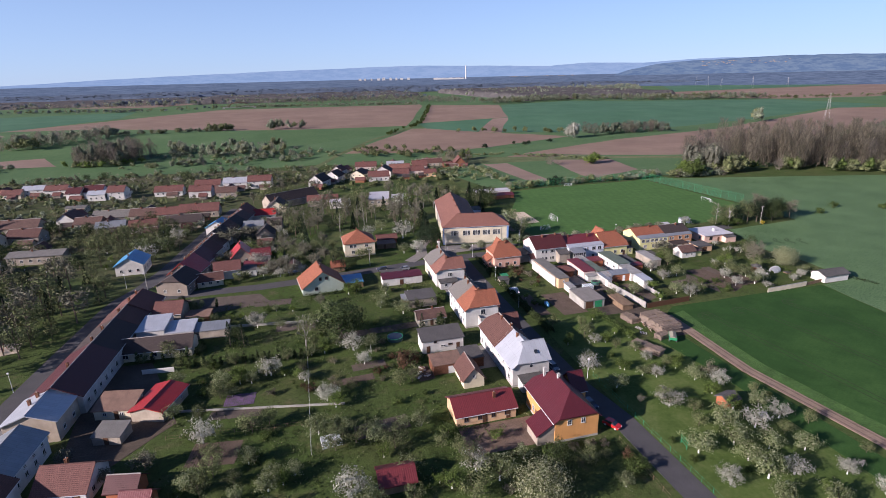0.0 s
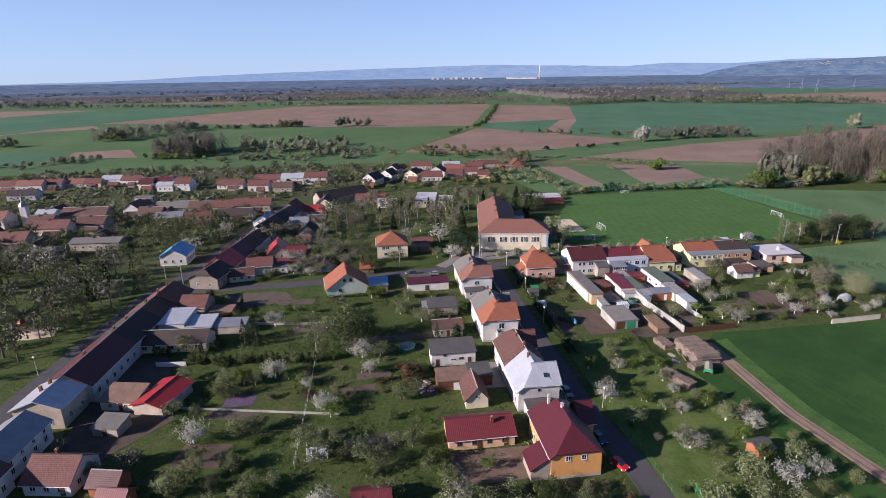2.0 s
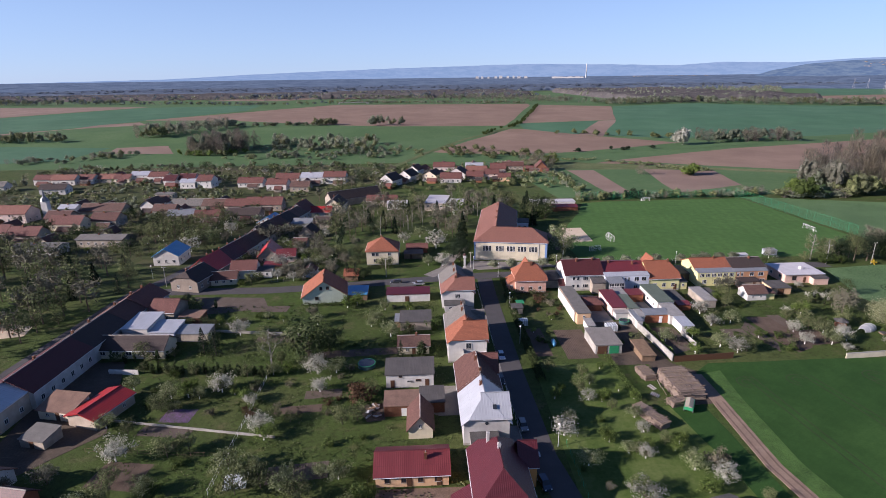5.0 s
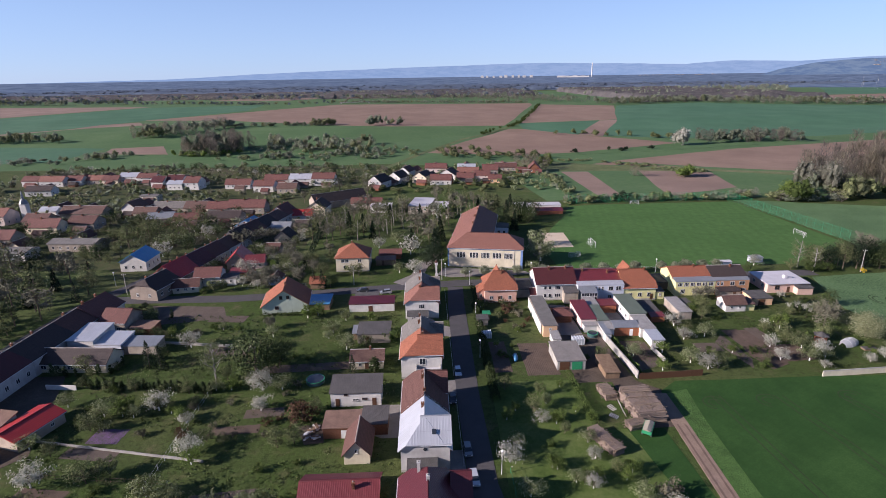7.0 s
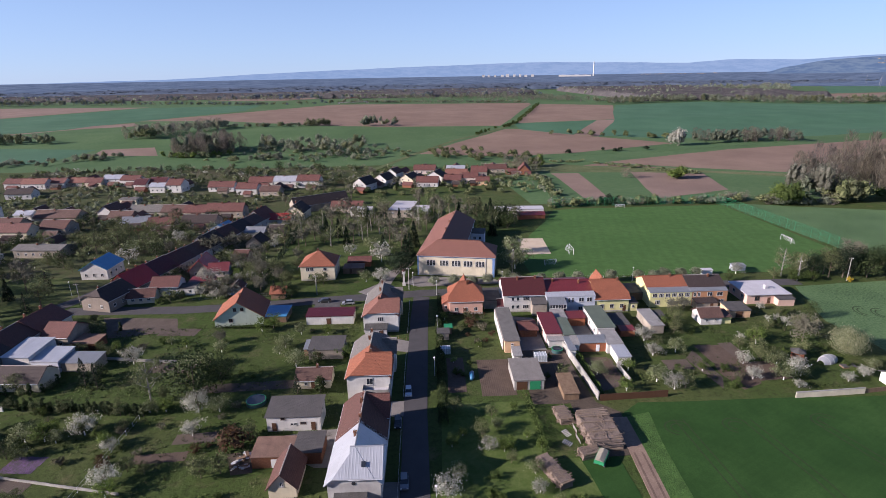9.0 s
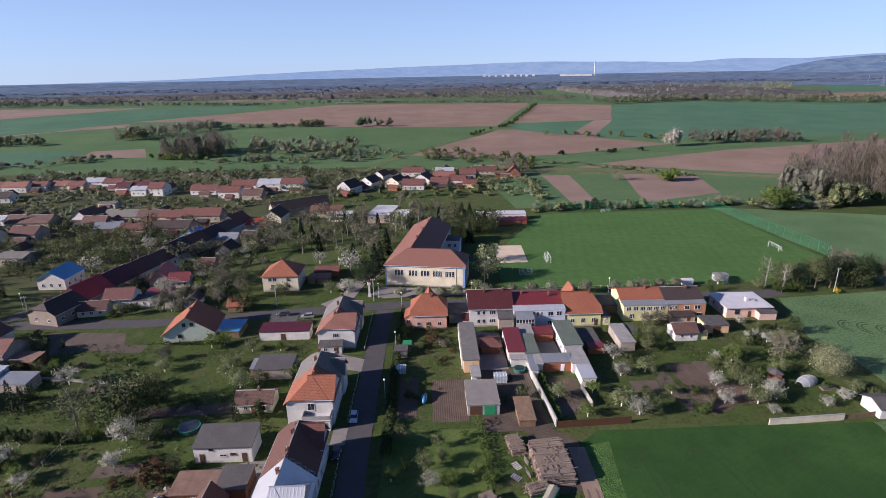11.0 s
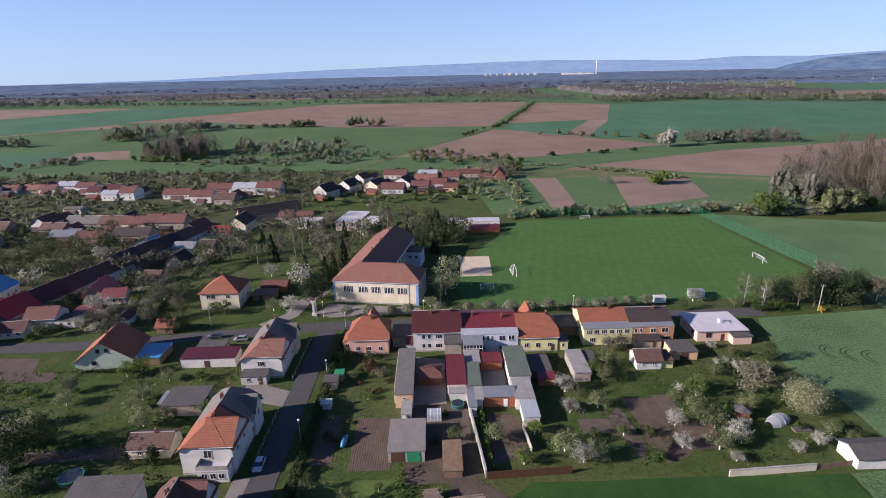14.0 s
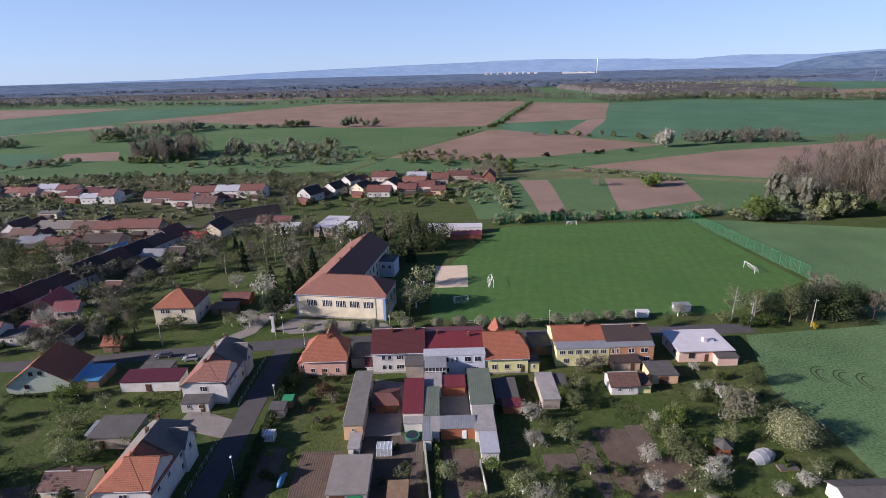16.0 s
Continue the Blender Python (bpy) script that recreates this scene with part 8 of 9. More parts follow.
# trees east of the pitch
for x, y, s, k in [(175.6, 211, 5.0, "dark"), (197.6, 214.8, 12.0, "birch"), (203, 212.5, 10.0, "birch"), (208.7, 214, 10.5, "pine"), (214, 212, 10.0, "tall"), (219, 211.5, 12.5, "pine"), (223, 213, 12.0, "pine"), (228, 211, 12.0, "dark"), (233, 214, 11.0, "pine"), (238, 218, 10.0, "dark"), (211, 220, 8.0, "olive"), (226, 218, 11.5, "tallbare"), (218.5, 207.4, 2.0, "yellow"), (205.5, 217, 9.0, "olive"), (240, 212, 9.5, "tallbare"), (182, 218, 4.5, "blossom")]:
    tree(k, x, y, s, group="trees east of the pitch", wide=0.6 if (k == "dark" and x < 180) else 1.0)
for x, y, s, k in [(214.5, 215.5, 11.0, "tall"), (230.5, 215, 10.5, "dark"), (199.5, 209.6, 4.0, "bush"), (206, 209.8, 3.6, "bush"), (193, 212, 5.0, "olive"), (236, 226, 9.0, "tallbare"), (243, 216, 8, "tall"), (262, 214, 3.0, "bush"), (281, 222, 3.0, "bush"), (300, 210, 3, "bush")]:
    tree(k, x, y, s, group="trees east of the pitch")
scatter([(-60, 300), (-20, 296), (-14, 312), (-60, 322), (-150, 330), (-150, 312)], 30, ["olive", "bare", "pale", "dark"], (0.45, 0.8), 28, gap=3.0, margin=1.2, group="village gardens")
scatter([(20, 400), (120, 395), (130, 470), (20, 470)], 36, ["olive", "bare", "bush", "fresh"], (0.6, 1.0), 29, gap=3.0, margin=1.0, group="village gardens")
scatter([(-54, 148), (-30, 150), (-30, 190), (-50, 190)], 14, ["olive", "bush", "bareshrub", "thuja"], (0.5, 0.9), 30, gap=2.4, margin=0.8, group="village gardens")
scatter([(-50, 200), (-24, 200), (-24, 240), (-44, 240)], 12, ["olive", "bush", "bareshrub"], (0.5, 0.9), 31, gap=2.4, margin=0.8, group="village gardens")
for i, (x, y) in enumerate([(-47, 147.6), (-44.5, 147.2), (-42, 147.4), (-37.5, 146.8), (-35.6, 147), (-33.5, 148.4), (-32.4, 150), (-48.6, 148.4)]):
    tree("thuja" if i % 3 else "olive", x, y, 3.4 + 0.7 * math.sin(i * 1.9))


def tufts(name, poly, n, material, label, seed, size=0.42):
    """Rank grass and weeds standing out of the turf; bare ground and paving stay free."""
    rng = np.random.default_rng(seed)
    xs, ys = [q[0] for q in poly], [q[1] for q in poly]
    c = []
    while len(c) < n:
        x, y = rng.uniform(min(xs), max(xs)), rng.uniform(min(ys), max(ys))
        if noise.noise(Vector((x * 0.09, y * 0.09, seed))) + 0.5 * noise.noise(Vector((x * 0.4, y * 0.4, seed))) > rng.uniform(-0.1, 0.5) and inside(x, y, poly):
            if free(x, y, 0.3):
                for k in range(4):
                    c.append((x + rng.normal() * 0.5, y + rng.normal() * 0.5, rng.uniform(0.04, 0.22)))
    return tagged(new(name, quads_mesh(name, leaf_quads(rng, np.array(c), size, 0.5, 0.0, 0.4), material)), label, "grass", "", "stuff")


tufts("grass_tufts", [(-34, 66), (44, 66), (42, 184), (-34, 184)], 6000, L_GREEN, "rank green grass tufts in the gardens", 61)
tufts("grass_tufts", [(-34, 66), (44, 66), (42, 184), (-34, 184)], 5000, L_OLIVE, "dry grass and weeds in the gardens", 62)
tufts("grass_tufts", [(106, 140), (186, 140), (186, 188), (122, 186)], 2600, L_GREEN, "rank green grass in the terrace gardens", 64)

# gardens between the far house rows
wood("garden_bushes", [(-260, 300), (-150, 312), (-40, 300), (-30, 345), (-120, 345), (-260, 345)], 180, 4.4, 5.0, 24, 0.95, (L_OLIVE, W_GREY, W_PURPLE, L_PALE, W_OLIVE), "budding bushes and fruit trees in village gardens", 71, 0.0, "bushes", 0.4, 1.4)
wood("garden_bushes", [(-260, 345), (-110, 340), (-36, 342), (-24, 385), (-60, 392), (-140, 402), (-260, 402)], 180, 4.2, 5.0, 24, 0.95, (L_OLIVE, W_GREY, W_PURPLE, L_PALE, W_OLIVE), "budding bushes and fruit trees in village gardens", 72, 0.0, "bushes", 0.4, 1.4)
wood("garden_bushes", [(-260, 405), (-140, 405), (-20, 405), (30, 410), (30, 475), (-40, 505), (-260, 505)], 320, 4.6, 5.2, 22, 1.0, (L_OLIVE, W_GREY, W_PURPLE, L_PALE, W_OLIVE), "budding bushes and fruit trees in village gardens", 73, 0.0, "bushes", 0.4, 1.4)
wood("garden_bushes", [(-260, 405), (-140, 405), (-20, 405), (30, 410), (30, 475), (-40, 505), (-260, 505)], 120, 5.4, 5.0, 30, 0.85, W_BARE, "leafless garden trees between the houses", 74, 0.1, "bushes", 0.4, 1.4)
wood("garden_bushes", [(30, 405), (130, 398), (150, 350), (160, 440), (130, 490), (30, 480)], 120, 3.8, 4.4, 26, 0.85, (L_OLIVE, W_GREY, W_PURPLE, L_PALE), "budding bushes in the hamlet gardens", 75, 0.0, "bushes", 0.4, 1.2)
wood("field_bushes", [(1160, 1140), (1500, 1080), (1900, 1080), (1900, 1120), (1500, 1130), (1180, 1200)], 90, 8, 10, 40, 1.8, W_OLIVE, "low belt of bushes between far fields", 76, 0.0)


# ---- things in the streets, yards and gardens ----
def lathe(profile, sides=16):
    return tube_data([(0, 0, z) for z, r in profile], [r for z, r in profile], sides)


def car(x, y, rot, paint_name, c, label, ln=4.1, wd=1.72, ht=1.45):
    """A parked car: body, cabin glass, roof, four wheels, lamps."""
    m, n, l, b = base_material(paint_name, 0.25, 0.1, 0.6)
    l.new(ramp_of(n, l, noise_of(n, l, coords(n, l), 3, 3), [(0.3, lighter(c, 0.9)), (0.7, c)]), b.inputs["Base Color"])
    b.inputs["Coat Weight"].default_value = 0.6
    ob = new("car")
    ob.matrix_basis = pose(x, y, 0.06, 0, 0, rot)
    tagged(ob, label, "car")
    h, w = ln / 2, wd / 2
    prof = [(-h, 0.35), (-h + 0.05, 0.72), (-h + 0.9, 0.92), (h - 0.25, 0.98), (h, 0.7), (h - 0.02, 0.35)]
    vs = [(x0, s * w * (1.0 if 0.3 < z < 0.8 else 0.92), z) for s in (-1, 1) for x0, z in prof]
    k = len(prof)
    fs = [tuple(range(k)), tuple(reversed(range(k, 2 * k)))] + [(i, (i + 1) % k, k + (i + 1) % k, k + i) for i in range(k)]
    part("body", mesh_of("car_body", vs, fs, m), ob)
    low, top = [(-h + 0.95, 0.92), (h - 0.3, 0.96)], [(-h + 1.65, ht), (h - 0.75, ht)]
    vs = [(px, s * w * (0.9 if z < 1.2 else 0.74), z) for px, z in low + top[::-1] for s in (-1, 1)]
    part("cabin_glass", mesh_of("car_cabin", vs, [(0, 2, 4, 6), (1, 7, 5, 3), (0, 1, 3, 2), (2, 3, 5, 4), (4, 5, 7, 6), (6, 7, 1, 0)], GLASS), ob, "dark tinted cabin windows")
    part("roof", boxes_mesh("car_roof", [(-h + 1.6, -w * 0.75, ht - 0.02, h - 0.7, w * 0.75, ht + 0.05)], m), ob)
    wheel = mesh_of("car_wheel", *tube_data([(0, -0.1, 0), (0, 0.1, 0)], [0.31, 0.31], 14), FELT)
    rim = mesh_of("car_rim", *tube_data([(0, -0.115, 0), (0, 0.115, 0)], [0.19, 0.19], 10), METAL)
    for px in (-h + 0.75, h - 0.75):
        for s in (-1, 1):
            o = part("wheel", wheel, ob, at=pose(px, s * (w - 0.1), 0.31))
            part("rim", rim, o)
    for s in (-1, 1):
        part("headlight", boxes_mesh("headlight", [(-h - 0.01, s * w * 0.7 - 0.16, 0.6, -h + 0.1, s * w * 0.7 + 0.16, 0.74)], WHITEM), ob)
        part("tail_light", boxes_mesh("tail_light", [(h - 0.08, s * w * 0.75 - 0.1, 0.6, h + 0.015, s * w * 0.75 + 0.1, 0.85)], M_BRIGHT), ob)
    return ob


car(59.8, 86.6, 118, "red_car_paint", (0.50, 0.02, 0.02), "bright red hatchback parked beside the orange house", 3.9)
car(59.1, 104.3, 95, "silver_car_paint", (0.42, 0.44, 0.47), "silver estate car parked at the kerb", 4.5)
car(59.2, 94.8, 100, "dark_blue_car_paint", (0.03, 0.045, 0.08), "dark blue car in the house shadow", 4.2)
car(58.5, 112.5, 93, "grey_car_paint", (0.20, 0.21, 0.23), "grey car parked on the street", 4.2)
car(58.4, 143.3, 92, "pale_car_paint", (0.5, 0.55, 0.62), "pale blue car before the white house", 4.0)
car(56.4, 131, 92, "black_car_paint", (0.03, 0.03, 0.035), "dark car parked in the shade", 4.2)
car(27.5, 201.2, 8, "graphite_car_paint", (0.06, 0.06, 0.065), "dark car beside the cross street", 4.3)
car(36, 199, 8, "steel_car_paint", (0.30, 0.31, 0.33), "grey car beside the cross street", 4.3)
car(12.5, 207.5, 85, "navy_car_paint", (0.04, 0.06, 0.12), "blue car by the orange shelter", 4.2)
car(80.4, 216.6, 80, "blackish_car_paint", (0.03, 0.03, 0.03), "dark car in the school yard", 4.2)


def street_lamp(x, y, hgt=5.2, arm=0.0, rot=0.0):
    ob = new("street_lamp")
    ob.matrix_basis = pose(x, y, 0, 0, 0, rot)
    tagged(ob, "grey steel street lamp with white globe", "street lamp", "street lamps")
    part("pole", mesh_of("lamp_pole", *tube_data([(0, 0, -0.1), (0, 0, 1.2), (0, 0, hgt)], [0.09, 0.06, 0.045], 8), METAL), ob)
    part("globe", mesh_of("lamp_globe", *lathe([(hgt, 0.08), (hgt + 0.1, 0.22), (hgt + 0.25, 0.27), (hgt + 0.4, 0.2), (hgt + 0.48, 0.05)], 10), WHITEM), ob, "white opal globe")


for x, y in [(64.6, 105.6), (65, 151), (66.2, 176), (66.6, 205), (-75.6, 142), (-77.2, 120), (140, 213.2), (58, 214), (91, 212.6), (-66, 214)]:
    street_lamp(x, y)


def pole(x, y, hgt, material, label):
    ob = new("utility_pole")
    ob.matrix_basis = pose(x, y, 0)
    tagged(ob, label, "pole", "utility poles")
    part("shaft", mesh_of("shaft", *tube_data([(0, 0, -0.2), (0, 0, hgt)], [0.17, 0.12], 8), material), ob)
    part("cross_arm", boxes_mesh("cross_arm", [(-0.8, -0.06, hgt - 0.5, 0.8, 0.06, hgt - 0.38)], material), ob)
    for px in (-0.65, 0, 0.65):
        part("insulator", mesh_of("insulator", *tube_data([(px, 0, hgt - 0.4), (px, 0, hgt - 0.15)], [0.06, 0.04], 6), WHITEM), ob)


for x, y, hh in [(23.5, 208.4, 7.5), (56.6, 210.9, 8.5), (-58, 205, 8), (218, 208, 9), (200, 209, 8)]:
    pole(x, y, hh, CONCRETE, "grey concrete utility pole with insulators")


def pylon(x, y, hgt, rot):
    """A lattice mast of a power line: four leaning legs, braces, three cross arms."""
    ob = new("power_pylon")
    ob.matrix_basis = pose(x, y, 0, 0, 0, rot)
    tagged(ob, "tall grey lattice power line pylon in the fields", "pylon", "power line pylons")
    b = hgt * 0.085
    for sx, sy in ((-1, -1), (1, -1), (1, 1), (-1, 1)):
        part("leg", mesh_of("leg", *tube_data([(sx * b, sy * b, -0.3), (sx * b * 0.3, sy * b * 0.3, hgt * 0.6), (sx * 0.3, sy * 0.3, hgt)], [0.11, 0.10, 0.08], 4), CONCRETE), ob)
    for k in range(6):
        z0, z1 = hgt * 0.15 * k, hgt * 0.15 * (k + 1)
        r0, r1 = b * (1 - 0.14 * k), b * (1 - 0.14 * (k + 1))
        part("brace", mesh_of("brace", *join_data([tube_data([(-r0, y0, z0), (r1, y0 * 0.86, z1)], [0.06, 0.06], 3) for y0 in (-r0, r0)]), METAL), ob)
    for z, w in ((0.7, 0.16), (0.82, 0.2), (0.93, 0.13)):
        part("cross_arm", mesh_of("cross_arm", *join_data([tube_data([(-w * hgt, 0, z * hgt), (0, 0, z * hgt + 0.8), (w * hgt, 0, z * hgt)], [0.06, 0.10, 0.06], 4)]), CONCRETE), ob)


for x, y, hh, turn in [(778, 650, 38, 60), (1910, 2324, 46, 60), (1803, 2119, 46, 60), (1617, 1826, 44, 60), (1740, 1800, 44, 60), (1900, 1790, 44, 60)]:
    pylon(x, y, hh, turn)
br = new("arch_bridge")
br.matrix_basis = pose(-146, 1645, 0, 0, 0, 6)
tagged(br, "dark steel arch bridge over the river behind the fields", "bridge")
part("deck", boxes_mesh("deck", [(-42, -4, 3.2, 42, 4, 4.4)], CONCRETE), br)
for py in (-3.6, 3.6):
    part("arch", mesh_of("arch", *tube_data([(-28 * math.cos(a), py, 4 + 13 * math.sin(a)) for a in np.linspace(0, math.pi, 13)], [0.9] * 13, 5), FRAME_BROWN), br)
    for k in range(1, 8):
        x0 = -28 + 7 * k
        part("hanger", mesh_of("hanger", *tube_data([(x0, py, 4), (x0, py, 4 + 13 * math.sqrt(1 - (x0 / 28) ** 2))], [0.14, 0.14], 4), FRAME_BROWN), br)
for k, px in enumerate((-41, 41)):
    part("abutment", boxes_mesh("abutment", [(px - 3, -5, -1, px + 3, 5, 3.3)], CONCRETE), br)
# shrine column at the corner
sh = new("stone_column")
sh.matrix_basis = pose(54.6, 215.4, 0)
tagged(sh, "white stone wayside column at the corner", "column")
part("shaft", boxes_mesh("shaft", [(-0.6, -0.6, 0, 0.6, 0.6, 0.9), (-0.35, -0.35, 0.9, 0.35, 0.35, 4.6), (-0.6, -0.6, 4.6, 0.6, 0.6, 5.6)], WHITE), sh)
part("cap", mesh_of("cap", *tube_data([(0, 0, 5.6), (0, 0, 6.5)], [0.8, 0.1], 4), T_RED), sh)


# ---- playground beside the west street ----
patch("play_sand", [(-102.9, 174.9), (-94.1, 175.2), (-86.1, 172.7), (-84.4, 166.2), (-90.9, 164.6), (-98.7, 165.2)], 0.05, SAND, "pale sand of the playground in the park", "sand", cut=6)
pt = new("play_tower")
pt.matrix_basis = pose(-95.6, 171.2, 0.03, 0, 0, 25)
tagged(pt, "wooden climbing tower with red roof and green slide", "climbing frame", "playground")
for px, py in ((-0.9, -0.9), (0.9, -0.9), (0.9, 0.9), (-0.9, 0.9)):
    part("post", boxes_mesh("post", [(px - 0.08, py - 0.08, 0, px + 0.08, py + 0.08, 2.9)], REDWOOD), pt)
part("deck", boxes_mesh("deck", [(-1, -1, 1.3, 1, 1, 1.42)], PLANKS), pt)
part("roof", mesh_of("roof", *tube_data([(0, 0, 2.9), (0, 0, 4.1)], [1.7, 0.1], 4), M_BRIGHT), pt, "bright red pointed roof")
part("slide", mesh_of("slide", *slab([[(1, -0.4, 1.45), (1, 0.4, 1.45), (4.2, 0.4, 0.25), (4.2, -0.4, 0.25)]], 0.12), GREENM), pt, "green slide")
part("rail", boxes_mesh("rail", [(-1, -1.02, 1.9, 1, -0.96, 2.0), (-1, 0.96, 1.9, 1, 1.02, 2.0)], REDWOOD), pt)
sw = new("swing_frame")
sw.matrix_basis = pose(-90.4, 169.2, 0.03, 0, 0, -15)
tagged(sw, "wooden swing with two seats on the sand", "swing", "playground")
part("beam", mesh_of("beam", *tube_data([(-2, 0, 2.3), (2, 0, 2.3)], [0.08, 0.08], 6), REDWOOD), sw)
for px in (-1.9, 1.9):
    for py in (-0.9, 0.9):
        part("leg", mesh_of("leg", *tube_data([(px, py, 0), (px, 0, 2.3)], [0.07, 0.07], 6), REDWOOD), sw)
for px in (-0.8, 0.8):
    part("seat", boxes_mesh("seat", [(px - 0.25, -0.1, 0.5, px + 0.25, 0.1, 0.55)], M_BRIGHT), sw)
    part("rope", mesh_of("rope", *join_data([tube_data([(px + d, 0, 0.55), (px + d, 0, 2.3)], [0.015, 0.015], 4) for d in (-0.22, 0.22)]), METAL), sw)


# ---- sports ground ----
def goal(x, y, rot, wide=7.32, high=2.44, deep=1.8):
    ob = new("football_goal")
    ob.matrix_basis = pose(x, y, 0.03, 0, 0, rot)
    tagged(ob, "white steel football goal with net", "goal", "football goals")
    post = mesh_of("post", *tube_data([(0, 0, 0), (0, 0, high)], [0.065, 0.065], 8), WHITEM)
    part("post", post, ob, at=pose(-wide / 2, 0, 0))
    part("post", post, ob, at=pose(wide / 2, 0, 0))
    part("crossbar", mesh_of("crossbar", *tube_data([(-wide / 2, 0, high), (wide / 2, 0, high)], [0.065, 0.065], 8), WHITEM), ob)
    for s in (-1, 1):
        part("stay", mesh_of("stay", *tube_data([(s * wide / 2, 0, high), (s * wide / 2, deep * 0.5, high * 0.95), (s * wide / 2, deep, 0)], [0.03, 0.03, 0.03], 5), METAL), ob)
    bx = []
    for i in range(15):
        px = -wide / 2 + wide * i / 14
        bx.append(tube_data([(px, deep * 0.5, high * 0.95), (px, deep, 0.02)], [0.012, 0.012], 3))
    for z in np.linspace(0.1, 0.95, 7):
        yy = deep - deep * 0.5 * z / 0.95
        bx.append(tube_data([(-wide / 2, yy, high * z), (wide / 2, yy, high * z)], [0.012, 0.012], 3))
    part("net", mesh_of("net", *join_data(bx), WHITEM), ob, "white goal net")


goal(126.4, 249.3, 90)
goal(226.4, 256.2, -90)
goal(113.8, 234.2, 190, 5.0, 2.0, 1.2)
goal(175, 326.4, 0, 5.0, 2.0, 1.2)
post_fence((136.8, 329.6), (233.5, 330.4), 6.0, 5.2, GREENM, "tall green netting fence along the pitch", True, GREENM, "ball_fence", "fence", 0.06)
post_fence((233.5, 330.4), (241.4, 244), 6.0, 5.2, GREENM, "tall green netting fence along the pitch", True, GREENM, "ball_fence", "fence", 0.06)
post_fence((112, 217.2), (170, 217.8), 1.0, 2.6, METAL, "low steel rail beside the pitch", True, None, "pitch_rail", "rail", 0.04)
flat_house(168.8, 217.6, 3.8, 1.6, 2.0, 2.2, WHITEM, FELT_PALE, "small white team shelter by the pitch", name="team_shelter", category="shelter")
flat_house(182.5, 221, 5.0, 2.4, 2.2, 2.4, PALEBLUE, M_GREY, "pale blue team shelter by the pitch", name="team_shelter", category="shelter")

# ---- timber yard ----
rng = random.Random(4)


def timber_stack(x, y, w, d, hgt, rot, label, n):
    """A rough stack of sawn boards and slabs; every board lies on the ones below."""
    ob = new("timber_stack")
    ob.matrix_basis = pose(x, y, 0.05, 0, 0, rot)
    tagged(ob, label, "timber stack", "timber yard")
    layers = max(3, int(hgt / 0.42))
    metre = [boxes_mesh("board", [(-w / 2 * s, -0.15, -0.03, w / 2 * s, 0.15, 0.3)], mat) for s in (0.94, 0.8) for mat in (GREYWOOD, TIMBER)]
    k = 0
    for j in range(layers):
        rows_n = max(2, int(d / 0.34))
        for i in range(rows_n):
            top = hgt * (0.86 + 0.25 * noise.noise(Vector((x + i * 0.4, j * 0.1, 2))))
            z = 0.03 + 0.42 * j
            if z > top or (0 < j < layers - 2 and 0 < i < rows_n - 1):
                continue
            k += 1
            part("board", metre[k % 4], ob, at=pose(rng.uniform(-0.25, 0.25), -d / 2 + 0.2 + i * 0.34 + rng.uniform(-0.06, 0.06), z, rng.uniform(-14, 14), rng.uniform(-1.5, 1.5), rng.uniform(-2, 2)))
    thin = [boxes_mesh("plank", [(-ln / 2, -0.06, 0, ln / 2, 0.06, 0.07)], mat) for ln in (0.9, 1.5, 2.1) for mat in (TIMBER, GREYWOOD)]
    for i in range(n):
        u, v = rng.uniform(-0.5, 0.5), rng.uniform(-0.5, 0.5)
        edge = max(abs(u), abs(v)) > 0.44
        part("plank", thin[i % 6], ob, at=pose(u * w * 0.97, v * d * 0.98, hgt * (rng.uniform(0.15, 0.8) if edge else 0.84 + 0.22 * noise.noise(Vector((u * 5, v * 5, x)))), rng.uniform(-12, 12), rng.uniform(-10, 10) * (2 if edge else 0.4), rng.choice((0, 0, 90)) + rng.uniform(-22, 22)))
    part("core", boxes_mesh("core", [(-w * 0.44, -d * 0.46, 0, w * 0.44, d * 0.46, hgt * 0.86)], GREYWOOD), ob, "dark inner part of the stack")


GREYWOOD = mottled("grey_old_timber", [(0.3, (0.10, 0.076, 0.062)), (0.7, (0.25, 0.195, 0.16))], 0.6, 7, 0.9, 0.5, 0.03)
TIMBER = mottled("fresh_sawn_timber", [(0.3, (0.11, 0.082, 0.06)), (0.7, (0.28, 0.215, 0.16))], 0.6, 7, 0.85, 0.5, 0.03)
timber_stack(99.9, 125.3, 7.6, 10.6, 3.1, 4, "big weathered stack of sawn boards in the timber yard", 250)
timber_stack(96.2, 118.9, 4.6, 2.6, 1.5, 14, "loose heap of boards beside the stack", 60)
timber_stack(93.8, 131.6, 3.2, 5.4, 1.7, 8, "rough pile of split logs", 60)
timber_stack(87.6, 113.6, 3.0, 8.6, 1.9, 24, "long low pile of old boards", 60)
for x, y, z, rx, rz in [(95.2, 126.6, 0.75, 60, 80), (95.0, 123.2, 0.75, 58, 84), (93.2, 126.0, 0.1, 8, 30), (92.6, 122.8, 0.1, 6, 50)]:
    ob = new("wooden_pallet")
    ob.matrix_basis = pose(x, y, z, rx, 0, rz)
    tagged(ob, "pale wooden pallet leaning on the timber", "pallet", "timber yard")
    for k in range(5):
        part("slat", boxes_mesh("slat", [(-0.7, -1 + 0.42 * k, 0, 0.7, -0.8 + 0.42 * k, 0.05)], FRAME), ob)
    for k in range(3):
        part("runner", boxes_mesh("runner", [(-0.65 + 0.6 * k, -1, -0.1, -0.55 + 0.6 * k, 0.9, 0.0)], PLANKS), ob)
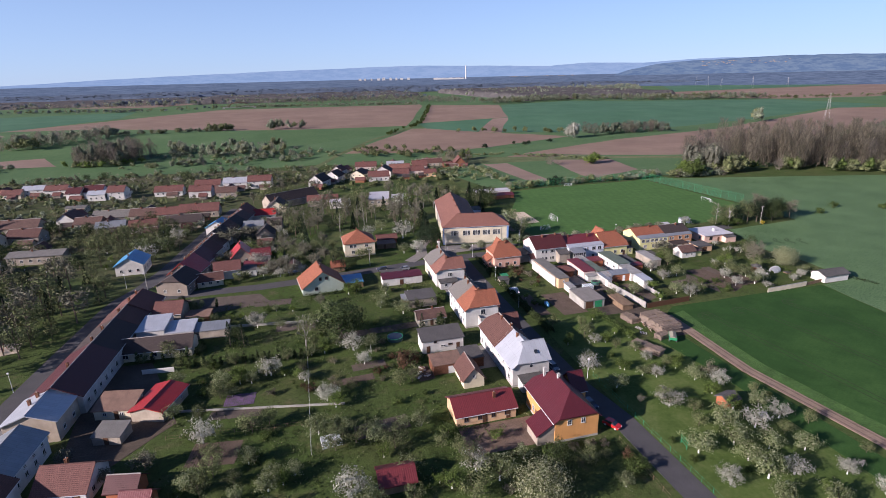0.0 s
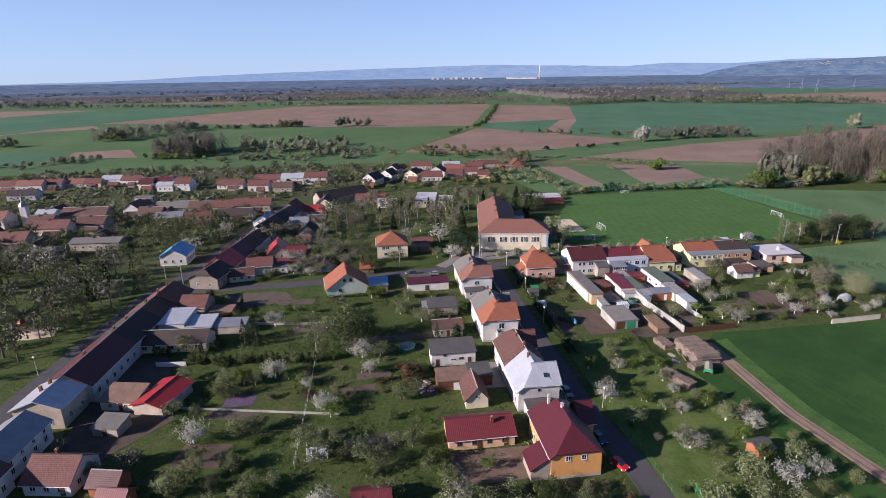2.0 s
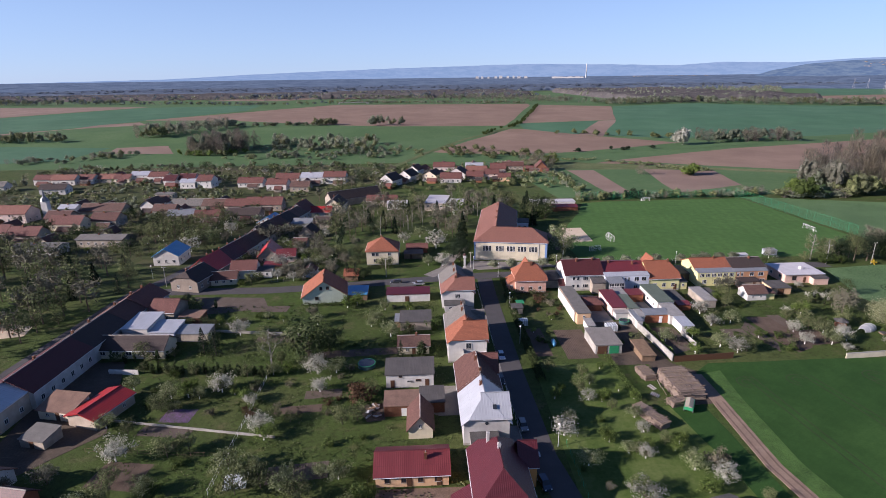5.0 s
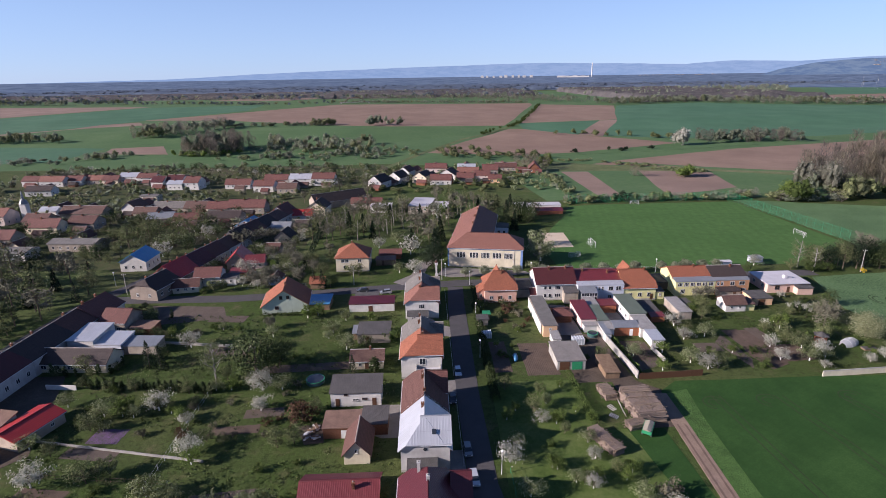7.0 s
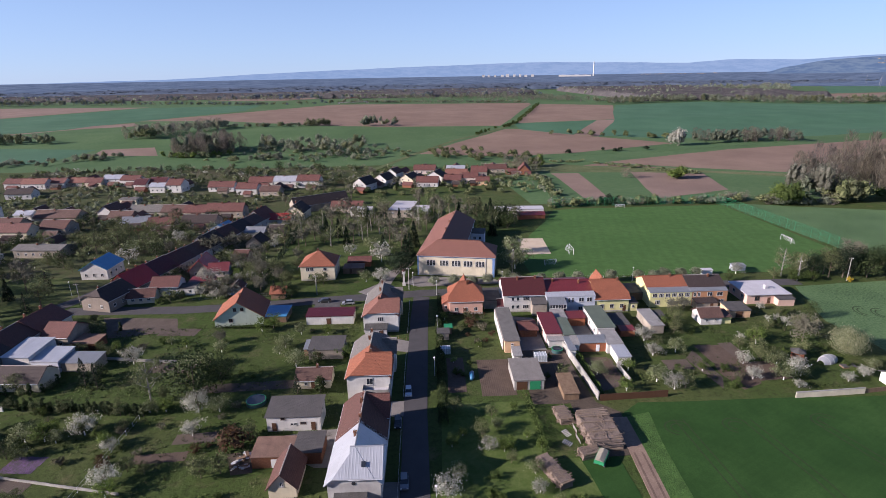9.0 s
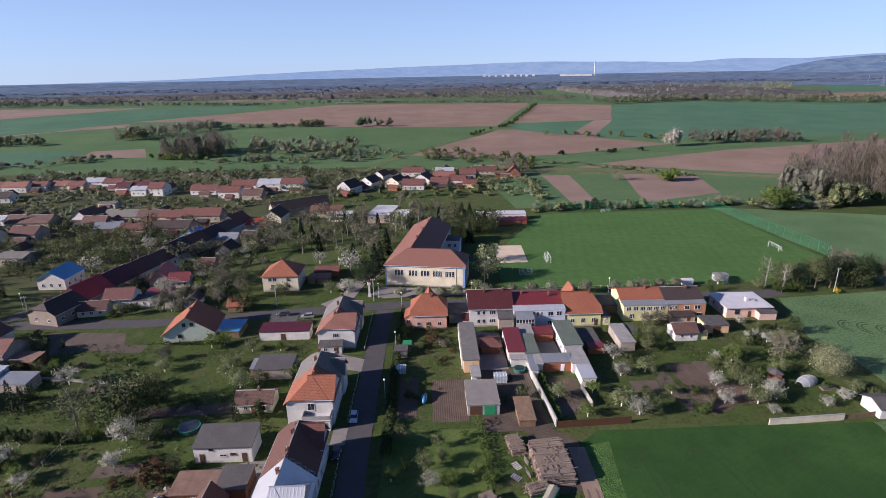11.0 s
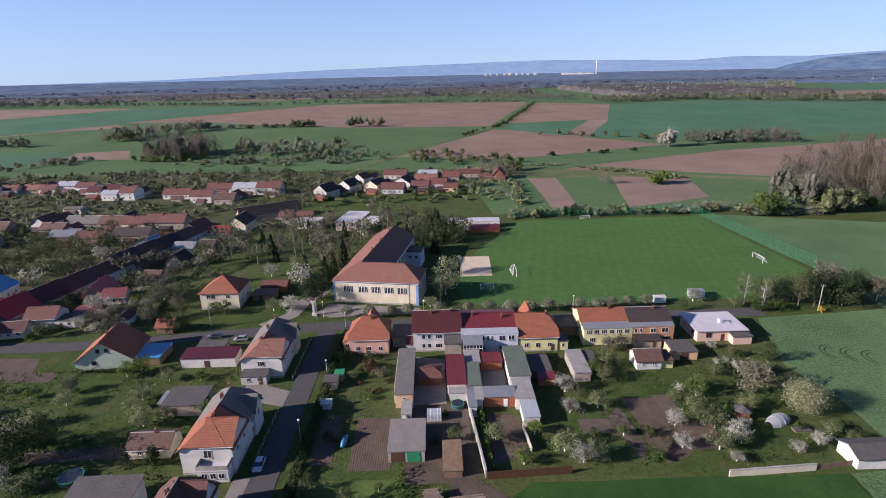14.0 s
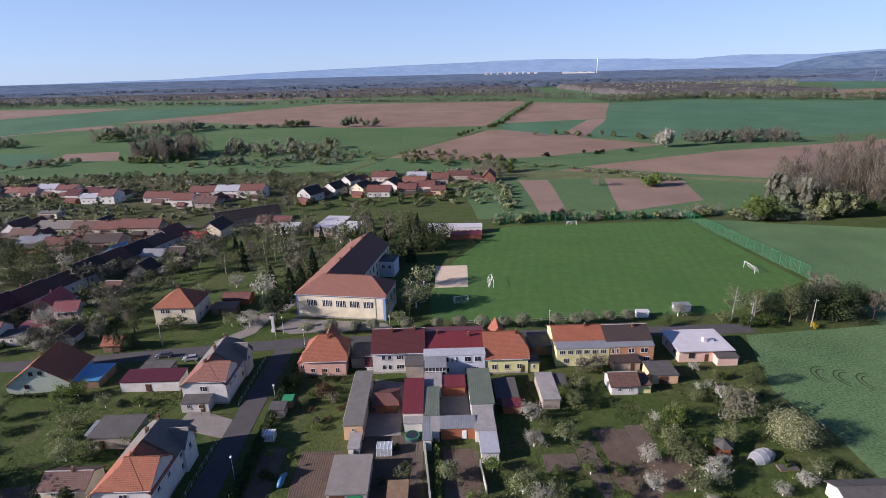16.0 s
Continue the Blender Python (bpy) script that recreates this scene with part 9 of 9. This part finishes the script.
# green trailer by the stack
CANVAS = mottled("beige_canvas", [(0.3, (0.22, 0.20, 0.15)), (0.7, (0.33, 0.30, 0.24))], 0.6, 4, 0.9, 0.3, 0.03)
tr = new("farm_trailer")
tr.matrix_basis = pose(98.0, 116.8, 0.05, 0, 0, 58)
tagged(tr, "dark green farm trailer with beige tarpaulin beside the timber", "trailer", "timber yard")
part("bed", boxes_mesh("trailer_bed", [(-2.1, -1.0, 0.75, 2.1, 1.0, 0.9), (-2.1, -1.0, 0.9, 2.1, -0.94, 1.5), (-2.1, 0.94, 0.9, 2.1, 1.0, 1.5), (-2.1, -0.94, 0.9, -2.04, 0.94, 1.5), (2.04, -0.94, 0.9, 2.1, 0.94, 1.5)], GREENM), tr)
part("tarpaulin", mesh_of("tarpaulin", [(-2.0, -0.9, 1.5), (2.0, -0.9, 1.5), (2.0, 0, 1.85), (-2.0, 0, 1.8), (2.0, 0.9, 1.5), (-2.0, 0.9, 1.5)], [(0, 1, 2, 3), (3, 2, 4, 5), (0, 3, 5), (1, 4, 2), (0, 5, 4, 1)], CANVAS), tr, "beige tarpaulin")
tw = mesh_of("trailer_wheel", *tube_data([(0, -0.14, 0), (0, 0.14, 0)], [0.42, 0.42], 14), FELT)
for px in (-1.3, 1.3):
    for py in (-0.95, 0.95):
        part("wheel", tw, tr, at=pose(px, py, 0.42))
part("drawbar", boxes_mesh("drawbar", [(2.1, -0.06, 0.6, 3.3, 0.06, 0.72)], METAL), tr)

# ---- garden things ----
def cold_frame(x, y, w, d, hgt, rot, label, name="greenhouse"):
    ob = new(name)
    ob.matrix_basis = pose(x, y, 0.02, 0, 0, rot)
    tagged(ob, label, "greenhouse", "garden things")
    part("pane", boxes_mesh("pane", [(0, 0, 0, w, d, hgt - 0.03)], CLEAR), ob, "pale translucent panes")
    for u in np.linspace(0.04, w - 0.04, 5):
        part("bar", boxes_mesh("bar", [(u - 0.05, -0.03, 0, u + 0.05, 0.03, hgt), (u - 0.05, 0.03, hgt - 0.04, u + 0.05, d, hgt + 0.03)], WHITEM), ob)


m_clear, cn, cl, cb = base_material("frosted_sheet", 0.3, 0, 0.5)
cl.new(ramp_of(cn, cl, noise_of(cn, cl, coords(cn, cl), 1.5, 4), [(0.3, (0.22, 0.26, 0.28)), (0.7, (0.42, 0.46, 0.48))]), cb.inputs["Base Color"])
CLEAR = m_clear
cold_frame(66.8, 162.2, 2.8, 2.2, 1.7, 0, "small glazed garden greenhouse by the hedge")
cold_frame(92.4, 156.4, 3.2, 2.4, 1.9, 0, "white striped foil greenhouse in the yard")
cold_frame(-1.5, 97.0, 4.2, 3.6, 0.7, 6, "low glazed cold frame in the garden", "cold_frame")
flat_house(66.2, 170.9, 3.4, 2.8, 2.2, 2.5, OLDWALL, FELT, "small grey garden shed", name="garden_shed", category="shed")
flat_house(68.4, 174.4, 2.2, 2.2, 2.3, 2.4, PLANKS, GREENM, "small garden shed with bright green roof", name="garden_shed", category="shed")
tp = new("tarpaulin_heap", mesh_of("tarpaulin_heap", *join_data([tube_data([(0, -1.9, 0.25), (0.1, -1.0, 0.5), (-0.1, 0.4, 0.55), (0.05, 1.8, 0.3)], [0.4, 0.65, 0.7, 0.4], 9)]), M_BLUE, smooth=True))
tp.matrix_basis = pose(74.6, 150, 0.1, 0, 0, -8)
tagged(tp, "heap under a bright blue tarpaulin on grass", "tarpaulin")


def pool(x, y, r, label):
    ob = new("round_pool")
    ob.matrix_basis = pose(x, y, 0)
    tagged(ob, label, "pool", "garden things")
    part("wall", mesh_of("pool_wall", *tube_data([(0, 0, 0), (0, 0, 1.0)], [r, r], 28), M_TEAL), ob)
    part("rim", mesh_of("pool_rim", *tube_data([(0, 0, 1.0), (0, 0, 1.08)], [r + 0.1, r + 0.1], 28), GREENM), ob)
    part("water", mesh_of("pool_water", *tube_data([(0, 0, 1.085), (0, 0, 1.09)], [r - 0.12, r - 0.12], 28), GLASS), ob, "dark still water")


pool(21.8, 141.2, 2.3, "round garden pool with green rim and dark water")
pool(99.6, 161.8, 1.5, "round brown water tank behind the shed")
dm = new("pool_dome")
dm.matrix_basis = pose(170.4, 152.4, 0, 0, 0, 24)
tagged(dm, "silvery translucent dome over a garden pool", "pool cover", "garden things")
vs, fs = [], []
for j in range(9):
    for i in range(17):
        a, u = math.pi * i / 16, -2.9 + 5.8 * j / 8
        r = 1.75 * math.sqrt(max(0.02, 1 - (u / 3.4) ** 2)) if abs(u) > 1.2 else 1.75
        vs.append((u, r * math.cos(a), r * math.sin(a)))
fs = [(j * 17 + i, j * 17 + i + 1, (j + 1) * 17 + i + 1, (j + 1) * 17 + i) for j in range(8) for i in range(16)]
part("cover", mesh_of("dome_cover", vs, fs, M_WHITE, smooth=True), dm)
for j in (0, 2, 4, 6, 8):
    pts = [Vector(vs[j * 17 + i]) * 1.01 for i in range(17)]
    part("hoop", mesh_of("hoop", *tube_data(pts, [0.04] * 17, 5), METAL), dm)
flat_house(171.8, 148.4, 3.6, 1.6, 0.5, 0.5, PLANKS, FELT, "dark low pool deck", name="pool_deck", category="deck", ov=0.05)
gz = new("garden_gazebo")
gz.matrix_basis = pose(163.4, 154.4, 0)
tagged(gz, "hexagonal red wooden gazebo with grey roof", "gazebo", "garden things")
part("wall", mesh_of("gazebo_wall", *tube_data([(0, 0, 0), (0, 0, 1.0)], [1.7, 1.7], 6), REDWOOD), gz)
gp = mesh_of("gazebo_post", *tube_data([(0, 0, 1.0), (0, 0, 2.1)], [0.07, 0.07], 6), REDWOOD)
for k in range(6):
    part("post", gp, gz, at=pose(1.55 * math.cos(k * math.pi / 3), 1.55 * math.sin(k * math.pi / 3), 0))
part("roof", mesh_of("gazebo_roof", *tube_data([(0, 0, 2.1), (0, 0, 2.2), (0, 0, 3.1)], [2.1, 2.1, 0.1], 6), FELT), gz)


def orchard_hut(x, y, rot):
    house(x, y, 3.6, 3.0, 2.2, 3.0, REDWOOD, FELT, "small reddish brown wooden orchard hut", axis="x", rot=rot, name="orchard_hut", category="shed", gutters=False)


orchard_hut(87.9, 84.4, 12)
for k, (x, y) in enumerate([(92.6, 79.4), (93.6, 80.0)]):
    b = new("beehive")
    b.matrix_basis = pose(x, y, 0, 0, 0, 20)
    tagged(b, "white wooden beehive box in the orchard", "beehive", "beehives")
    part("box", boxes_mesh("box", [(-0.4, -0.4, 0.2, 0.4, 0.4, 1.0)], FRAME), b)
    part("lid", boxes_mesh("lid", [(-0.46, -0.46, 1.0, 0.46, 0.46, 1.08)], METAL), b)
    part("stand", boxes_mesh("stand", [(-0.4, -0.4, 0, -0.3, 0.4, 0.2), (0.3, -0.4, 0, 0.4, 0.4, 0.2)], PLANKS), b)
# green steel frame by the roadside
gf = new("carpet_frame")
gf.matrix_basis = pose(70.2, 76.6, 0, 0, 0, 80)
tagged(gf, "green steel carpet beating frame on the grass", "frame")
for px in (-1.1, 1.1):
    part("post", boxes_mesh("post", [(px - 0.06, -0.06, 0, px + 0.06, 0.06, 2.1)], GREENM), gf)
for z in (0.7, 1.4, 2.0):
    part("bar", boxes_mesh("bar", [(-1.1, -0.05, z, 1.1, 0.05, z + 0.1)], GREENM), gf)
post_fence((66.6, 40), (66.4, 106), 1.3, 3.0, GREENM, "thin wire fence with green posts by the orchard", True)
post_fence((57.4, 40), (58.6, 82), 1.2, 3.0, PLANKS, "low garden fence along the road", True)
post_fence((27.4, 83.8), (44.8, 83.6), 1.2, 2.4, PLANKS, "brown garden fence behind the yard", True)
post_fence((-20, 206), (10, 208.6), 1.2, 2.4, CONCRETE, "low garden fence with concrete posts", True)
post_fence((-34, 110), (0, 106), 1.1, 2.8, PLANKS, "thin garden fence between plots", True)
post_fence((-3.8, 96), (-3.4, 136), 1.4, 2.8, METAL, "wire fence between gardens", True)
post_fence((57.4, 108), (57.2, 132), 1.2, 2.4, METAL, "wire fence before the grey house", True)
post_fence((57.2, 142), (57.2, 162), 1.2, 2.4, METAL, "wire fence before the white house", True)
post_fence((57.2, 176), (57.2, 198), 1.2, 2.4, METAL, "wire fence before the cream house", True)
post_fence((47.5, 172.6), (57, 171.6), 1.3, 2.2, PLANKS, "garden fence beside the drive", True)
for x, y, k in [(24.4, 120.5, 3), (25.6, 122, 2), (26, 118.6, 4), (24, 119, 5)]:
    j = new("scrap_heap")
    j.matrix_basis = pose(x, y, 0, 0, 0, 30 * k)
    tagged(j, "heap of pale scrap boards and junk", "scrap heap", "scrap heaps")
    for i in range(5):
        part("board", boxes_mesh("board", [(-0.9, -0.3, 0, 0.9, 0.3, 0.1)], (FRAME, PLANKS, METAL)[i % 3]), j, at=pose(rng.uniform(-0.4, 0.4), rng.uniform(-0.4, 0.4), 0.05 + 0.13 * i, rng.uniform(-12, 12), rng.uniform(-8, 8), rng.uniform(0, 180)))


# ---- the lie of the land ----
# The plan above is drawn level. North of the village the land falls away to a river plain some 15 m lower.
KNOTS = ((240, 0.0), (285, 4.0), (330, 7.0), (380, 9.0), (430, 11.0), (520, 13.0), (650, 15.0), (800, 15.0), (950, 7.0), (1150, 5.0), (1600, 2.0), (2300, 0.0))
BENDS = (-60.0, 20.0, 150.0)
HUB = Vector((97.5, 55.0, 75.2))


def slant(x):
    """How far the foot of the slope lies further north at x."""
    return 0.5 * np.clip(x - 20.0, -80.0, 0.0) + 0.65 * np.clip(x - 20.0, 0.0, 130.0)


def fall(x, y):
    """Depth of the land below the village at a place."""
    return np.interp(y - slant(x), [k[0] for k in KNOTS], [k[1] for k in KNOTS])


def spread(x, y):
    """The plan stretches with the fall, so that plots keep their bearings from the hub."""
    k = 1.0
    for _ in range(12):
        k = 1.0 + fall(HUB.x + (x - HUB.x) * k, HUB.y + (y - HUB.y) * k) / HUB.z
    return k


def cut_to_land(me):
    """Lay a flat sheet on the land, cut where the slope breaks."""
    bm = bmesh.new()
    bm.from_mesh(me)
    for v in bm.verts:
        k = float(spread(v.co.x, v.co.y))
        v.co.x, v.co.y = HUB.x + (v.co.x - HUB.x) * k, HUB.y + (v.co.y - HUB.y) * k
    ys = [v.co.y for v in bm.verts]
    xs = [v.co.x for v in bm.verts]
    planes = [((x, 0, 0), (1, 0, 0)) for x in BENDS if min(xs) < x < max(xs)]
    for e, _ in KNOTS:
        for x, slope in ((-100, 0.0), (0, 0.5), (50, 0.65), (200, 0.0)):
            if min(ys) - 100 < e + slant(x) < max(ys) + 100:
                planes.append(((x, e + slant(x), 0), (-slope, 1, 0)))
    for co, no in planes:
        bmesh.ops.bisect_plane(bm, geom=bm.verts[:] + bm.edges[:] + bm.faces[:], dist=0.001, plane_co=co, plane_no=no)
    for v in bm.verts:
        v.co.z -= float(fall(v.co.x, v.co.y))
    bm.to_mesh(me)
    bm.free()


for ob in list(scene.objects):
    if ob.parent or ob.type in ("CAMERA", "LIGHT") or ob.name.startswith("backdrop"):
        continue
    x, y, z = ob.matrix_basis.translation
    if ob.type == "MESH" and (x, y, z) == (0.0, 0.0, 0.0):
        co = np.empty(len(ob.data.vertices) * 3, dtype=np.float32)
        ob.data.vertices.foreach_get("co", co)
        co = co.reshape(-1, 3)
        if co[:, 1].max() < 190:
            continue
        if ob["kind"] == "structure":
            cut_to_land(ob.data)
        else:
            hub = np.array(HUB)
            k = spread(co[:, 0].astype(float), co[:, 1].astype(float))[:, None]
            ob.data.vertices.foreach_set("co", np.ascontiguousarray(hub + (co - hub) * k, dtype=np.float32).ravel())
            ob.data.update()
    elif y > 190:
        k = float(spread(x, y))
        if k > 1.0005:
            ob.matrix_basis = Matrix.Translation(HUB) @ Matrix.Scale(k, 4) @ Matrix.Translation(-HUB) @ ob.matrix_basis
